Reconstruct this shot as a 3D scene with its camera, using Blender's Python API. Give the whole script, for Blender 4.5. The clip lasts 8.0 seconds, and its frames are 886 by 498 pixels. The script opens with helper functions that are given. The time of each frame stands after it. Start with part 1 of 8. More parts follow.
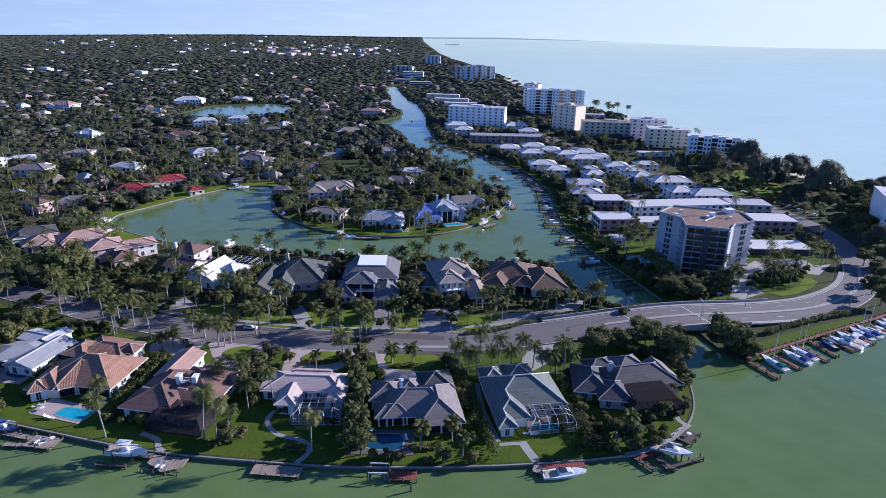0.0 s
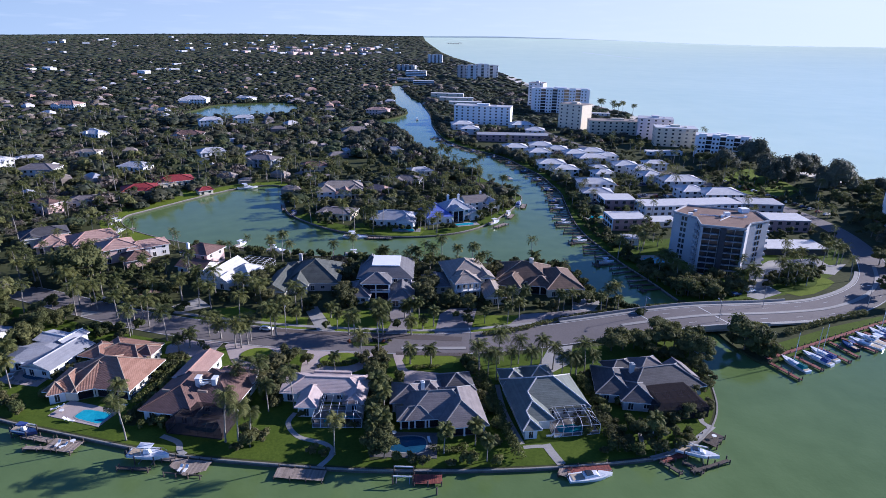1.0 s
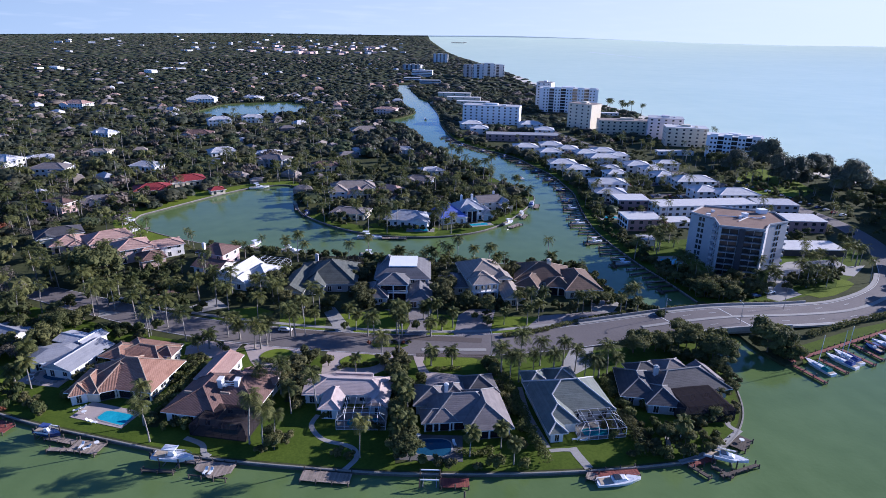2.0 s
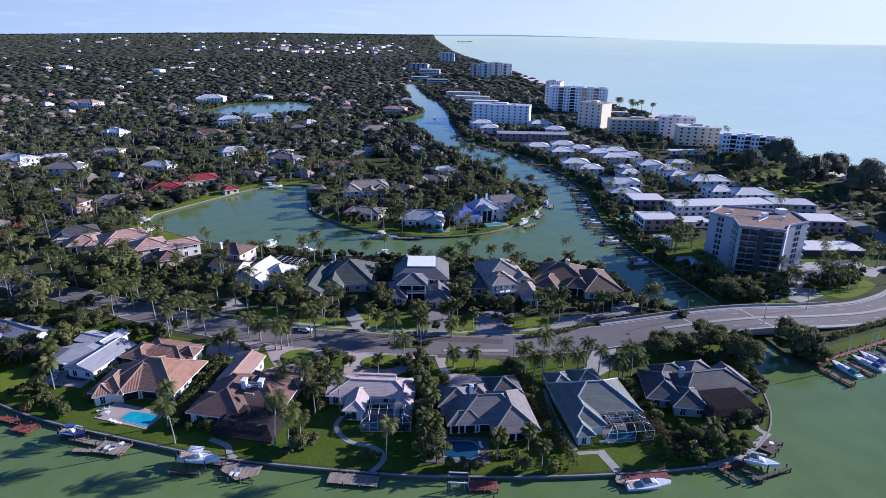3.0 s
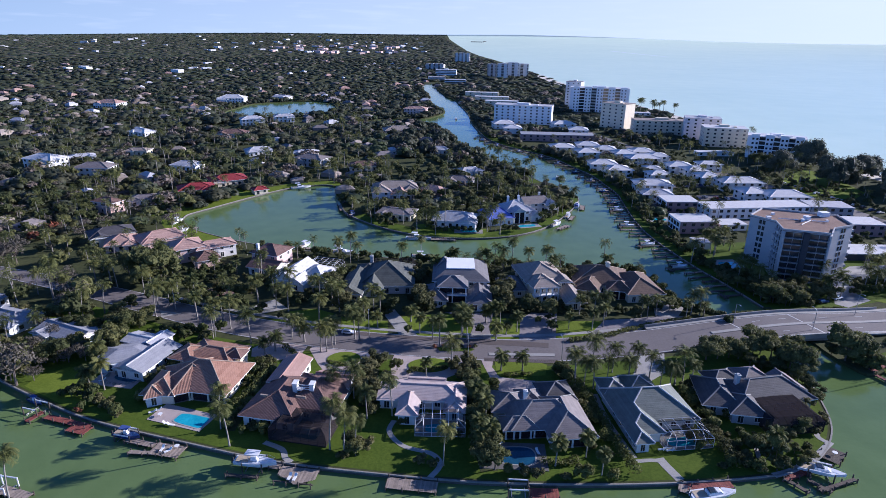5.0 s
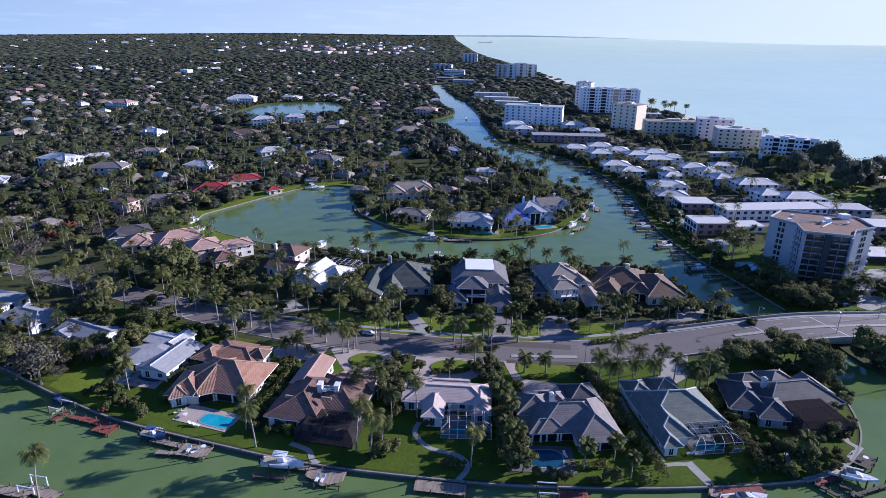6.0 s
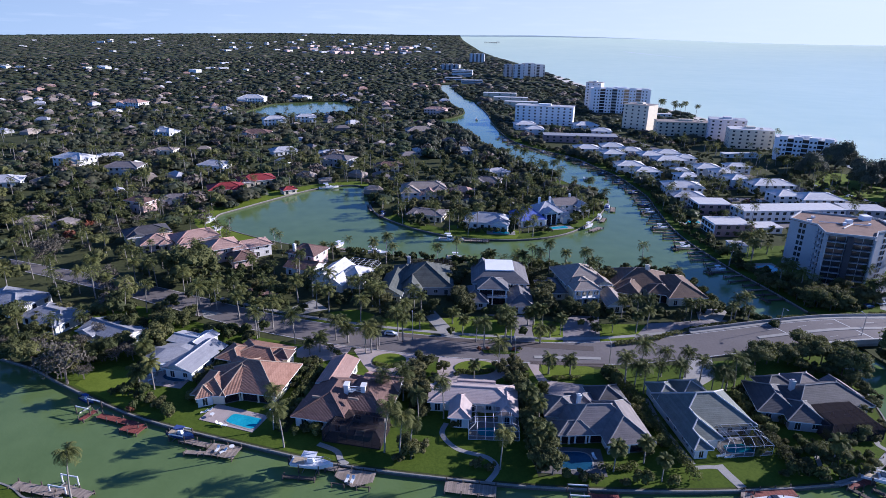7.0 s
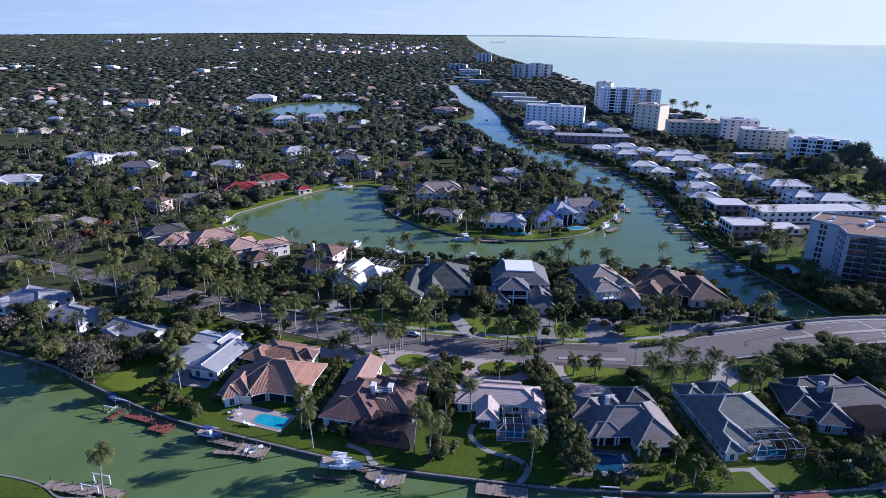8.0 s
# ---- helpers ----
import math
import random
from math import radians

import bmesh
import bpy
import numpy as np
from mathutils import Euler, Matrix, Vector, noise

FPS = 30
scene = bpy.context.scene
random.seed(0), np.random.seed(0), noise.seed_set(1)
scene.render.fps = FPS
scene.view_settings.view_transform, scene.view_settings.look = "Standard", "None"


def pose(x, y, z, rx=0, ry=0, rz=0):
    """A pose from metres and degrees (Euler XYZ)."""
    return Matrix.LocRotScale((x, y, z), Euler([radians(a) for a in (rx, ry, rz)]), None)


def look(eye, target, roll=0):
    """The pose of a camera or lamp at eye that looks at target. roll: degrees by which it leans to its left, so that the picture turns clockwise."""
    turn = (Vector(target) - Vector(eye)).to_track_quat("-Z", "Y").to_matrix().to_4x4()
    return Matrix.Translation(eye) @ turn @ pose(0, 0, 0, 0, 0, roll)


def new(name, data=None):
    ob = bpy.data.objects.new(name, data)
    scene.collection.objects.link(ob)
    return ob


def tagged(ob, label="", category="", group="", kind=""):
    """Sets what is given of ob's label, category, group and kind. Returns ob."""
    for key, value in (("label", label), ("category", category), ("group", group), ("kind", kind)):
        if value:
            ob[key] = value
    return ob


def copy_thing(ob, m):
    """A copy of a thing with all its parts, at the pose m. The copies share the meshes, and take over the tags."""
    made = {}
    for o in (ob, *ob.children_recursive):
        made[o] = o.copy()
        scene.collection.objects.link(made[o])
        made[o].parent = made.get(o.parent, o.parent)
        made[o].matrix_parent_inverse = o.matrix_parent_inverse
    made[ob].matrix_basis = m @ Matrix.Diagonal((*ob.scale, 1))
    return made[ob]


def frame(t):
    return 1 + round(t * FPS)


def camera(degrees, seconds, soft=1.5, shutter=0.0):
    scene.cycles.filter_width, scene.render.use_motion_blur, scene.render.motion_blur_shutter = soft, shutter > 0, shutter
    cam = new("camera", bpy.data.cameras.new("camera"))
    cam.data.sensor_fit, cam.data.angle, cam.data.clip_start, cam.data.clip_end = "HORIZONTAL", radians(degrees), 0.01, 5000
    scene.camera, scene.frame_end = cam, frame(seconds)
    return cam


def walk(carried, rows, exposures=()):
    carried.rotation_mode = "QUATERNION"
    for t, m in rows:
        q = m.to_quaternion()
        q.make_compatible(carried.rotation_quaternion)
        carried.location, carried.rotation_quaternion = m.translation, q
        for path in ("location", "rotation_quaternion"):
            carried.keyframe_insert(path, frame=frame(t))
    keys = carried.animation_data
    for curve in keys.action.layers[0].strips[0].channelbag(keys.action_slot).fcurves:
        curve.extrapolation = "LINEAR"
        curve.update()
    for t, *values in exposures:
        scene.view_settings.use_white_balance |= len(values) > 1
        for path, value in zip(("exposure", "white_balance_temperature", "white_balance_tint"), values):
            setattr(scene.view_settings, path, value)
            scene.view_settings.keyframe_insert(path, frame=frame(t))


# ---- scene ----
cam = camera(72.0, 8.0, 0.48)
PATH = [
    (0, (73.431, -134.378, 94.595), (73.677, -132.507, 93.932), 1.2),
    (0.5, (70.934, -133.344, 94.538), (71.178, -131.473, 93.874), 1.2),
    (1, (68.32, -132.292, 94.501), (68.563, -130.422, 93.835), 1.1),
    (1.5, (65.765, -131.287, 94.477), (66.003, -129.416, 93.81), 1.1),
    (3, (58.24, -128.49, 94.255), (58.456, -126.618, 93.584), 1.0),
    (3.5, (55.73, -127.66, 94.197), (55.936, -125.787, 93.526), 1.0),
    (4, (53.038, -126.835, 94.149), (53.236, -124.961, 93.478), 1.1),
    (4.5, (50.24, -126.092, 94.139), (50.429, -124.218, 93.468), 1.0),
    (6, (42.441, -124.376, 94.034), (42.605, -122.499, 93.364), 1.0),
    (6.5, (39.625, -123.875, 93.995), (39.78, -121.997, 93.325), 1.0),
    (7, (36.873, -123.518, 93.976), (37.021, -121.64, 93.306), 1.0),
    (7.5, (33.971, -123.1, 93.94), (34.11, -121.221, 93.269), 1.0),
    (8, (31.068, -122.681, 93.927), (31.201, -120.802, 93.256), 1.0),
]
walk(cam, [(t, look(eye, target, roll)) for t, eye, target, roll in PATH], [(0, 0.82, 5170, 20), (8, 0.82, 5170, 20)])

# ---------------------------------------------------------------- light
SUN_AZIMUTH, SUN_ELEVATION = radians(77), radians(19.5)
to_sun = Vector((math.sin(SUN_AZIMUTH) * math.cos(SUN_ELEVATION), math.cos(SUN_AZIMUTH) * math.cos(SUN_ELEVATION), math.sin(SUN_ELEVATION)))
world = bpy.data.worlds.new("world")
scene.world = world
world.use_nodes = True
sky = world.node_tree.nodes.new("ShaderNodeTexSky")
sky.sky_type, sky.sun_disc = "NISHITA", False
sky.sun_elevation, sky.sun_rotation = SUN_ELEVATION, SUN_AZIMUTH
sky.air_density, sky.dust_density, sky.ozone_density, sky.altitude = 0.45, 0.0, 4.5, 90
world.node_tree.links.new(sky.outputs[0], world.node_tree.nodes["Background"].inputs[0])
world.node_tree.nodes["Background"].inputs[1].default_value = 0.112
sun = new("sun", bpy.data.lights.new("sun", "SUN"))
sun.data.energy, sun.data.angle, sun.data.color = 5.0, radians(0.6), (1.0, 0.87, 0.71)
sun.rotation_mode = "QUATERNION"
sun.rotation_quaternion = to_sun.to_track_quat("Z", "Y")

# ---------------------------------------------------------------- materials
def surface(name, dark, light, scale=1.0, rough=0.8, bump=0.0, fine=8.0, metal=0.0, per="", leafy=0.0, specular=0.5, shift=0.6, ribs=0.0):
    """Two tones mixed by a coarse and a fine noise at real-world size; per: 'object' or 'island' adds a shift for each. ribs: the spacing of tile ribs that run down a roof's slope."""
    m = bpy.data.materials.new(name)
    m.use_nodes = True
    nt = m.node_tree
    n, l = nt.nodes, nt.links
    b = n["Principled BSDF"]
    b.inputs["Roughness"].default_value, b.inputs["Metallic"].default_value = rough, metal
    b.inputs["Specular IOR Level"].default_value = specular
    pos = n.new("ShaderNodeNewGeometry")
    a, f = n.new("ShaderNodeTexNoise"), n.new("ShaderNodeTexNoise")
    a.inputs["Scale"].default_value, f.inputs["Scale"].default_value = scale, scale * fine
    a.inputs["Detail"].default_value, f.inputs["Detail"].default_value = 4, 3
    l.new(pos.outputs["Position"], a.inputs["Vector"])
    l.new(pos.outputs["Position"], f.inputs["Vector"])
    add = n.new("ShaderNodeMath")
    add.operation = "ADD"
    l.new(a.outputs[0], add.inputs[0])
    l.new(f.outputs[0], add.inputs[1])
    last = add
    if per:
        info = n.new("ShaderNodeObjectInfo") if per == "object" else pos
        more = n.new("ShaderNodeMath")
        more.operation = "MULTIPLY_ADD"
        l.new(info.outputs["Random" if per == "object" else "Random Per Island"], more.inputs[0])
        more.inputs[1].default_value = shift
        l.new(last.outputs[0], more.inputs[2])
        last = n.new("ShaderNodeMath")
        last.operation = "SUBTRACT"
        l.new(more.outputs[0], last.inputs[0])
        last.inputs[1].default_value = shift / 2
    span = n.new("ShaderNodeMapRange")
    span.inputs[1].default_value, span.inputs[2].default_value = 0.6, 1.4
    l.new(last.outputs[0], span.inputs[0])
    mix = n.new("ShaderNodeMix")
    mix.data_type = "RGBA"
    mix.inputs[6].default_value, mix.inputs[7].default_value = (*dark, 1), (*light, 1)
    l.new(span.outputs[0], mix.inputs[0])
    tone = mix.outputs[2]
    if leafy:
        each, vary, hue, hsv = n.new("ShaderNodeObjectInfo"), n.new("ShaderNodeMapRange"), n.new("ShaderNodeMapRange"), n.new("ShaderNodeHueSaturation")
        vary.inputs[3].default_value, vary.inputs[4].default_value = 0.75, 1.45
        hue.inputs[3].default_value, hue.inputs[4].default_value = 0.512, 0.478
        l.new(each.outputs["Random"], vary.inputs[0])
        l.new(each.outputs["Random"], hue.inputs[0])
        l.new(vary.outputs[0], hsv.inputs["Value"])
        l.new(hue.outputs[0], hsv.inputs["Hue"])
        l.new(mix.outputs[2], hsv.inputs["Color"])
        tone = hsv.outputs[0]
    l.new(tone, b.inputs["Base Color"])
    if ribs:
        side, along, turn, sine, groove = (n.new("ShaderNodeVectorMath"), n.new("ShaderNodeVectorMath"), n.new("ShaderNodeMath"), n.new("ShaderNodeMath"), n.new("ShaderNodeMapRange"))
        side.operation, along.operation, turn.operation, sine.operation = "CROSS_PRODUCT", "DOT_PRODUCT", "MULTIPLY", "SINE"
        level = n.new("ShaderNodeVectorMath")
        level.operation = "NORMALIZE"
        l.new(pos.outputs["True Normal"], side.inputs[0])
        side.inputs[1].default_value = (0, 0, 1)
        l.new(side.outputs[0], level.inputs[0])
        l.new(level.outputs[0], along.inputs[0])
        l.new(pos.outputs["Position"], along.inputs[1])
        l.new(along.outputs["Value"], turn.inputs[0])
        turn.inputs[1].default_value = 2 * math.pi / ribs
        l.new(turn.outputs[0], sine.inputs[0])
        # shade in the furrows between ribs is put into the tile colour
        groove.inputs[1].default_value, groove.inputs[2].default_value = -1.0, 0.2
        groove.inputs[3].default_value, groove.inputs[4].default_value = 0.84, 1.05
        l.new(sine.outputs[0], groove.inputs[0])
        furrow_shade = n.new("ShaderNodeHueSaturation")
        l.new(groove.outputs[0], furrow_shade.inputs["Value"])
        l.new(tone, furrow_shade.inputs["Color"])
        tone = furrow_shade.outputs[0]
        l.new(tone, b.inputs["Base Color"])
        bp = n.new("ShaderNodeBump")
        bp.inputs["Strength"].default_value, bp.inputs["Distance"].default_value = 0.4, ribs * 0.17
        l.new(sine.outputs[0], bp.inputs["Height"])
        l.new(bp.outputs[0], b.inputs["Normal"])
    elif bump:
        bp = n.new("ShaderNodeBump")
        bp.inputs["Strength"].default_value, bp.inputs["Distance"].default_value = bump, 0.1
        l.new(f.outputs[0], bp.inputs["Height"])
        l.new(bp.outputs[0], b.inputs["Normal"])
    if leafy:
        t, blend = n.new("ShaderNodeBsdfTranslucent"), n.new("ShaderNodeMixShader")
        blend.inputs[0].default_value = leafy
        l.new(tone, t.inputs[0])
        l.new(b.outputs[0], blend.inputs[1])
        l.new(t.outputs[0], blend.inputs[2])
        l.new(blend.outputs[0], n["Material Output"].inputs[0])
    return m


def water_material(name, deep, shallow, wave, rough, strength, patch=0.02):
    m = surface(name, deep, shallow, patch, rough, 0, 6)
    n, l = m.node_tree.nodes, m.node_tree.links
    b = n["Principled BSDF"]
    b.inputs["IOR"].default_value = 1.33
    b.inputs["Specular IOR Level"].default_value = 0.5 if rough < 0.15 else 0.16
    pos, w1, w2, bp = n.new("ShaderNodeNewGeometry"), n.new("ShaderNodeTexNoise"), n.new("ShaderNodeTexNoise"), n.new("ShaderNodeBump")
    w1.inputs["Scale"].default_value, w2.inputs["Scale"].default_value = wave, wave * 0.13
    w1.inputs["Detail"].default_value = 3
    s = n.new("ShaderNodeMath")
    s.operation = "ADD"
    for w in (w1, w2):
        l.new(pos.outputs["Position"], w.inputs["Vector"])
    l.new(w1.outputs[0], s.inputs[0])
    l.new(w2.outputs[0], s.inputs[1])
    bp.inputs["Strength"].default_value, bp.inputs["Distance"].default_value = strength, 0.3
    l.new(s.outputs[0], bp.inputs["Height"])
    l.new(bp.outputs[0], b.inputs["Normal"])
    return m


def screen_material(name, colour, clear):
    m = bpy.data.materials.new(name)
    m.use_nodes = True
    n, l = m.node_tree.nodes, m.node_tree.links
    d, t, mix = n.new("ShaderNodeBsdfDiffuse"), n.new("ShaderNodeBsdfTransparent"), n.new("ShaderNodeMixShader")
    d.inputs[0].default_value, mix.inputs[0].default_value = (*colour, 1), clear
    l.new(d.outputs[0], mix.inputs[1])
    l.new(t.outputs[0], mix.inputs[2])
    l.new(mix.outputs[0], n["Material Output"].inputs[0])
    return m


GROUND = surface("undergrowth", (0.040, 0.046, 0.020), (0.084, 0.092, 0.040), 0.06, 0.95, 0.3, 12, specular=0.08)
LAWN = surface("lawn_grass", (0.050, 0.080, 0.010), (0.100, 0.140, 0.018), 0.12, 0.95, 0.4, 14, specular=0.08)
LAWN_LUSH = surface("watered_grass", (0.092, 0.128, 0.013), (0.165, 0.212, 0.027), 0.15, 0.95, 0.4, 14, specular=0.08)
TOWER_PAINT = surface("grey_white_render", (0.35, 0.348, 0.36), (0.44, 0.436, 0.436), 0.3, 0.85, 0.05, 10)
ASPHALT = surface("asphalt", (0.122, 0.107, 0.104), (0.182, 0.160, 0.152), 0.08, 0.9, 0.1, 20)
DRIVE = surface("grey_drive_paving", (0.175, 0.155, 0.155), (0.27, 0.242, 0.24), 0.3, 0.85, 0.1, 10)
ASPHALT_DARK = surface("brown_asphalt", (0.078, 0.062, 0.056), (0.118, 0.096, 0.086), 0.1, 0.9, 0.1, 18)
CONCRETE = surface("concrete", (0.25, 0.24, 0.22), (0.38, 0.36, 0.335), 0.25, 0.85, 0.1, 10)
WALL_STAIN = surface("tide_stained_concrete", (0.060, 0.056, 0.046), (0.135, 0.126, 0.108), 0.5, 0.9, 0.15, 8)
SEAWALL = surface("stained_concrete", (0.17, 0.158, 0.14), (0.30, 0.282, 0.255), 0.5, 0.9, 0.15, 8)
PAVER = surface("brick_paver", (0.34, 0.275, 0.25), (0.47, 0.395, 0.365), 0.4, 0.85, 0.15, 12)
SAND = surface("beach_sand", (0.55, 0.50, 0.42), (0.72, 0.67, 0.58), 0.05, 0.95, 0.1, 20)
WHITE_LINE = surface("road_paint", (0.6, 0.6, 0.58), (0.75, 0.75, 0.72), 1.0, 0.7)
WHITE_PAINT = surface("fresh_white_paint", (0.74, 0.74, 0.74), (0.84, 0.84, 0.83), 0.3, 0.8, 0.05, 10)
STUCCO_WHITE = surface("white_stucco", (0.66, 0.65, 0.63), (0.78, 0.77, 0.74), 0.4, 0.85, 0.05, 10)
STUCCO_CREAM = surface("cream_stucco", (0.62, 0.54, 0.40), (0.72, 0.65, 0.51), 0.4, 0.85, 0.05, 10)
STUCCO_BLUSH = surface("blush_stucco", (0.66, 0.58, 0.57), (0.76, 0.69, 0.67), 0.4, 0.85, 0.05, 10)
STUCCO_ROSE = surface("rose_brown_stucco", (0.30, 0.19, 0.18), (0.40, 0.27, 0.255), 0.4, 0.85, 0.05, 10)
STUCCO_PINK = surface("pink_stucco", (0.60, 0.42, 0.37), (0.70, 0.52, 0.46), 0.4, 0.85, 0.05, 10)
STUCCO_GREY = surface("grey_stucco", (0.36, 0.36, 0.37), (0.46, 0.46, 0.46), 0.4, 0.85, 0.05, 10)
TRIM = surface("white_trim", (0.74, 0.74, 0.72), (0.82, 0.82, 0.80), 1.0, 0.6)
ROOF_CLAY = surface("clay_tile", (0.22, 0.108, 0.070), (0.36, 0.205, 0.142), 0.5, 0.8, 0.08, 9, per="island", shift=0.28, ribs=0.36)
ROOF_BROWN = surface("brown_tile", (0.112, 0.064, 0.052), (0.215, 0.128, 0.104), 0.5, 0.8, 0.08, 9, per="island", shift=0.28, ribs=0.36)
ROOF_TAN = surface("tan_tile", (0.215, 0.178, 0.148), (0.35, 0.295, 0.25), 0.5, 0.8, 0.08, 9, per="island", shift=0.28)
ROOF_PINK = surface("rose_tile", (0.33, 0.20, 0.16), (0.48, 0.32, 0.26), 0.5, 0.8, 0.08, 9, per="island", shift=0.28, ribs=0.36)
ROOF_GREY = surface("grey_tile", (0.132, 0.114, 0.112), (0.238, 0.208, 0.200), 0.5, 0.75, 0.08, 9, per="island", shift=0.28)
ROOF_DARK = surface("dark_slate_tile", (0.044, 0.041, 0.045), (0.092, 0.086, 0.090), 0.5, 0.75, 0.08, 9, per="island", shift=0.28)
ROOF_SAGE = surface("sage_grey_tile", (0.050, 0.055, 0.048), (0.115, 0.122, 0.105), 0.5, 0.75, 0.08, 9, per="island", shift=0.28)
ROOF_SLATE = surface("violet_slate_tile", (0.095, 0.090, 0.095), (0.185, 0.176, 0.178), 0.5, 0.75, 0.08, 9, per="island", shift=0.28)
ROOF_UMBER = surface("umber_tile", (0.082, 0.052, 0.036), (0.180, 0.116, 0.080), 0.5, 0.8, 0.08, 9, per="island", shift=0.28)
RIDGE_TAN = surface("tan_ridge_tile", (0.26, 0.19, 0.14), (0.38, 0.29, 0.22), 0.8, 0.75)
RIDGE_GREY = surface("grey_ridge_tile", (0.17, 0.17, 0.17), (0.27, 0.265, 0.265), 0.8, 0.75)
STUCCO_PALE = surface("pale_grey_stucco", (0.55, 0.55, 0.56), (0.66, 0.66, 0.66), 0.4, 0.85, 0.05, 10)
SLATE = surface("slate_paving", (0.085, 0.08, 0.078), (0.16, 0.15, 0.145), 0.4, 0.8, 0.1, 10)
ROOF_GREEN = surface("grey_green_tile", (0.084, 0.096, 0.084), (0.168, 0.188, 0.164), 0.5, 0.7, 0.08, 9, per="island", shift=0.28)
ROOF_WHITE = surface("white_tile", (0.50, 0.485, 0.475), (0.67, 0.655, 0.635), 0.5, 0.7, 0.08, 9, per="island", shift=0.28)
ROOF_BLUSH = surface("blush_tile", (0.40, 0.315, 0.29), (0.55, 0.455, 0.42), 0.5, 0.7, 0.08, 9, per="island", shift=0.28)
ROOF_SILVER = surface("silver_grey_tile", (0.235, 0.235, 0.255), (0.36, 0.36, 0.38), 0.5, 0.7, 0.08, 9, per="island", shift=0.28)
ROOF_PALE = surface("pale_tile", (0.36, 0.355, 0.375), (0.52, 0.515, 0.53), 0.5, 0.7, 0.08, 9, per="island", shift=0.28)
ROOF_RED = surface("red_tile", (0.19, 0.020, 0.022), (0.30, 0.040, 0.040), 0.5, 0.7, 0.08, 9, per="island", shift=0.28)
ROOF_GRAVEL = surface("gravel_roof", (0.15, 0.090, 0.066), (0.27, 0.175, 0.130), 0.3, 0.95, 0.2, 12)
GLASS = surface("window_glass", (0.015, 0.018, 0.022), (0.05, 0.055, 0.06), 0.3, 0.08, 0, specular=0.8)
SHADE_DARK = surface("dark_panel", (0.02, 0.022, 0.03), (0.045, 0.047, 0.06), 0.5, 0.6)
SCREEN = screen_material("insect_screen", (0.02, 0.02, 0.022), 0.62)
# dense cage screen, also the dark sheet that imitates shade in porches
SCREEN_AND_SHADE = screen_material("privacy_screen", (0.034, 0.029, 0.031), 0.18)
BRONZE = surface("bronze_aluminium", (0.022, 0.02, 0.02), (0.045, 0.042, 0.04), 2, 0.85, specular=0.15)
ALU_WHITE = surface("white_aluminium", (0.62, 0.63, 0.64), (0.75, 0.75, 0.75), 2, 0.45)
POOL = water_material("pool_water", (0.02, 0.25, 0.36), (0.05, 0.42, 0.52), 1.5, 0.05, 0.05, 0.3)
# darker twin of the pool water, with the shade put into its colour
POOL_SHADED = water_material("shaded_pool_water", (0.012, 0.05, 0.10), (0.02, 0.09, 0.16), 1.5, 0.05, 0.05, 0.3)
WOOD_GREY = surface("weathered_planks", (0.20, 0.16, 0.125), (0.36, 0.29, 0.235), 0.6, 0.85, 0.2, 10, per="island")
WOOD_RED = surface("red_stained_planks", (0.15, 0.036, 0.027), (0.27, 0.075, 0.052), 0.6, 0.8, 0.2, 10, per="island")
WOOD_DARK = surface("dark_piling", (0.05, 0.038, 0.03), (0.12, 0.095, 0.075), 0.8, 0.9, 0.2, 10)
GELCOAT = surface("white_gelcoat", (0.68, 0.69, 0.70), (0.82, 0.82, 0.82), 0.5, 0.25)
HULL_BLUE = surface("navy_gelcoat", (0.015, 0.035, 0.12), (0.03, 0.06, 0.18), 0.5, 0.25)
CANVAS_BLUE = surface("blue_canvas", (0.03, 0.06, 0.20), (0.06, 0.10, 0.30), 0.8, 0.85)
CANVAS_TEAL = surface("teal_canvas", (0.02, 0.18, 0.17), (0.04, 0.28, 0.26), 0.8, 0.85)
RIDGE_PALE = surface("pale_ridge_tile", (0.36, 0.36, 0.36), (0.50, 0.50, 0.50), 0.8, 0.75)
STEEL = surface("galvanised_steel", (0.35, 0.35, 0.36), (0.5, 0.5, 0.5), 2, 0.4, metal=0.7)
BLACK = surface("black_rubber", (0.02, 0.02, 0.02), (0.04, 0.04, 0.04), 2, 0.6)
BARK = surface("bark", (0.09, 0.07, 0.055), (0.20, 0.17, 0.14), 1.2, 0.95, 0.3, 8)
PALM_BARK = surface("palm_bark", (0.20, 0.18, 0.155), (0.34, 0.31, 0.27), 1.2, 0.9, 0.3, 8)
PALM_LEAF = surface("broad_leaf", (0.070, 0.082, 0.024), (0.135, 0.150, 0.046), 0.2, 0.75, 0, 8, per="island", leafy=0.38, specular=0.25)
LEAF = surface("broad_leaf", (0.066, 0.076, 0.026), (0.124, 0.134, 0.046), 0.2, 0.75, 0, 8, per="island", leafy=0.38, specular=0.25)
LEAF_OLIVE = surface("olive_leaf", (0.073, 0.076, 0.028), (0.138, 0.138, 0.052), 0.2, 0.75, 0, 8, per="island", leafy=0.38, specular=0.25)
LEAF_GREY = surface("dry_twigs", (0.066, 0.058, 0.040), (0.125, 0.108, 0.080), 0.2, 0.8, 0, 8, per="island", leafy=0.1)
LEAF_HEDGE = surface("hedge_leaf", (0.063, 0.075, 0.022), (0.126, 0.142, 0.040), 0.4, 0.75, 0, 8, per="island", leafy=0.35, specular=0.25)
LEAF_BLOOM = surface("red_bloom_leaf", (0.06, 0.045, 0.02), (0.30, 0.085, 0.035), 0.8, 0.6, 0, 8, per="island", leafy=0.2)
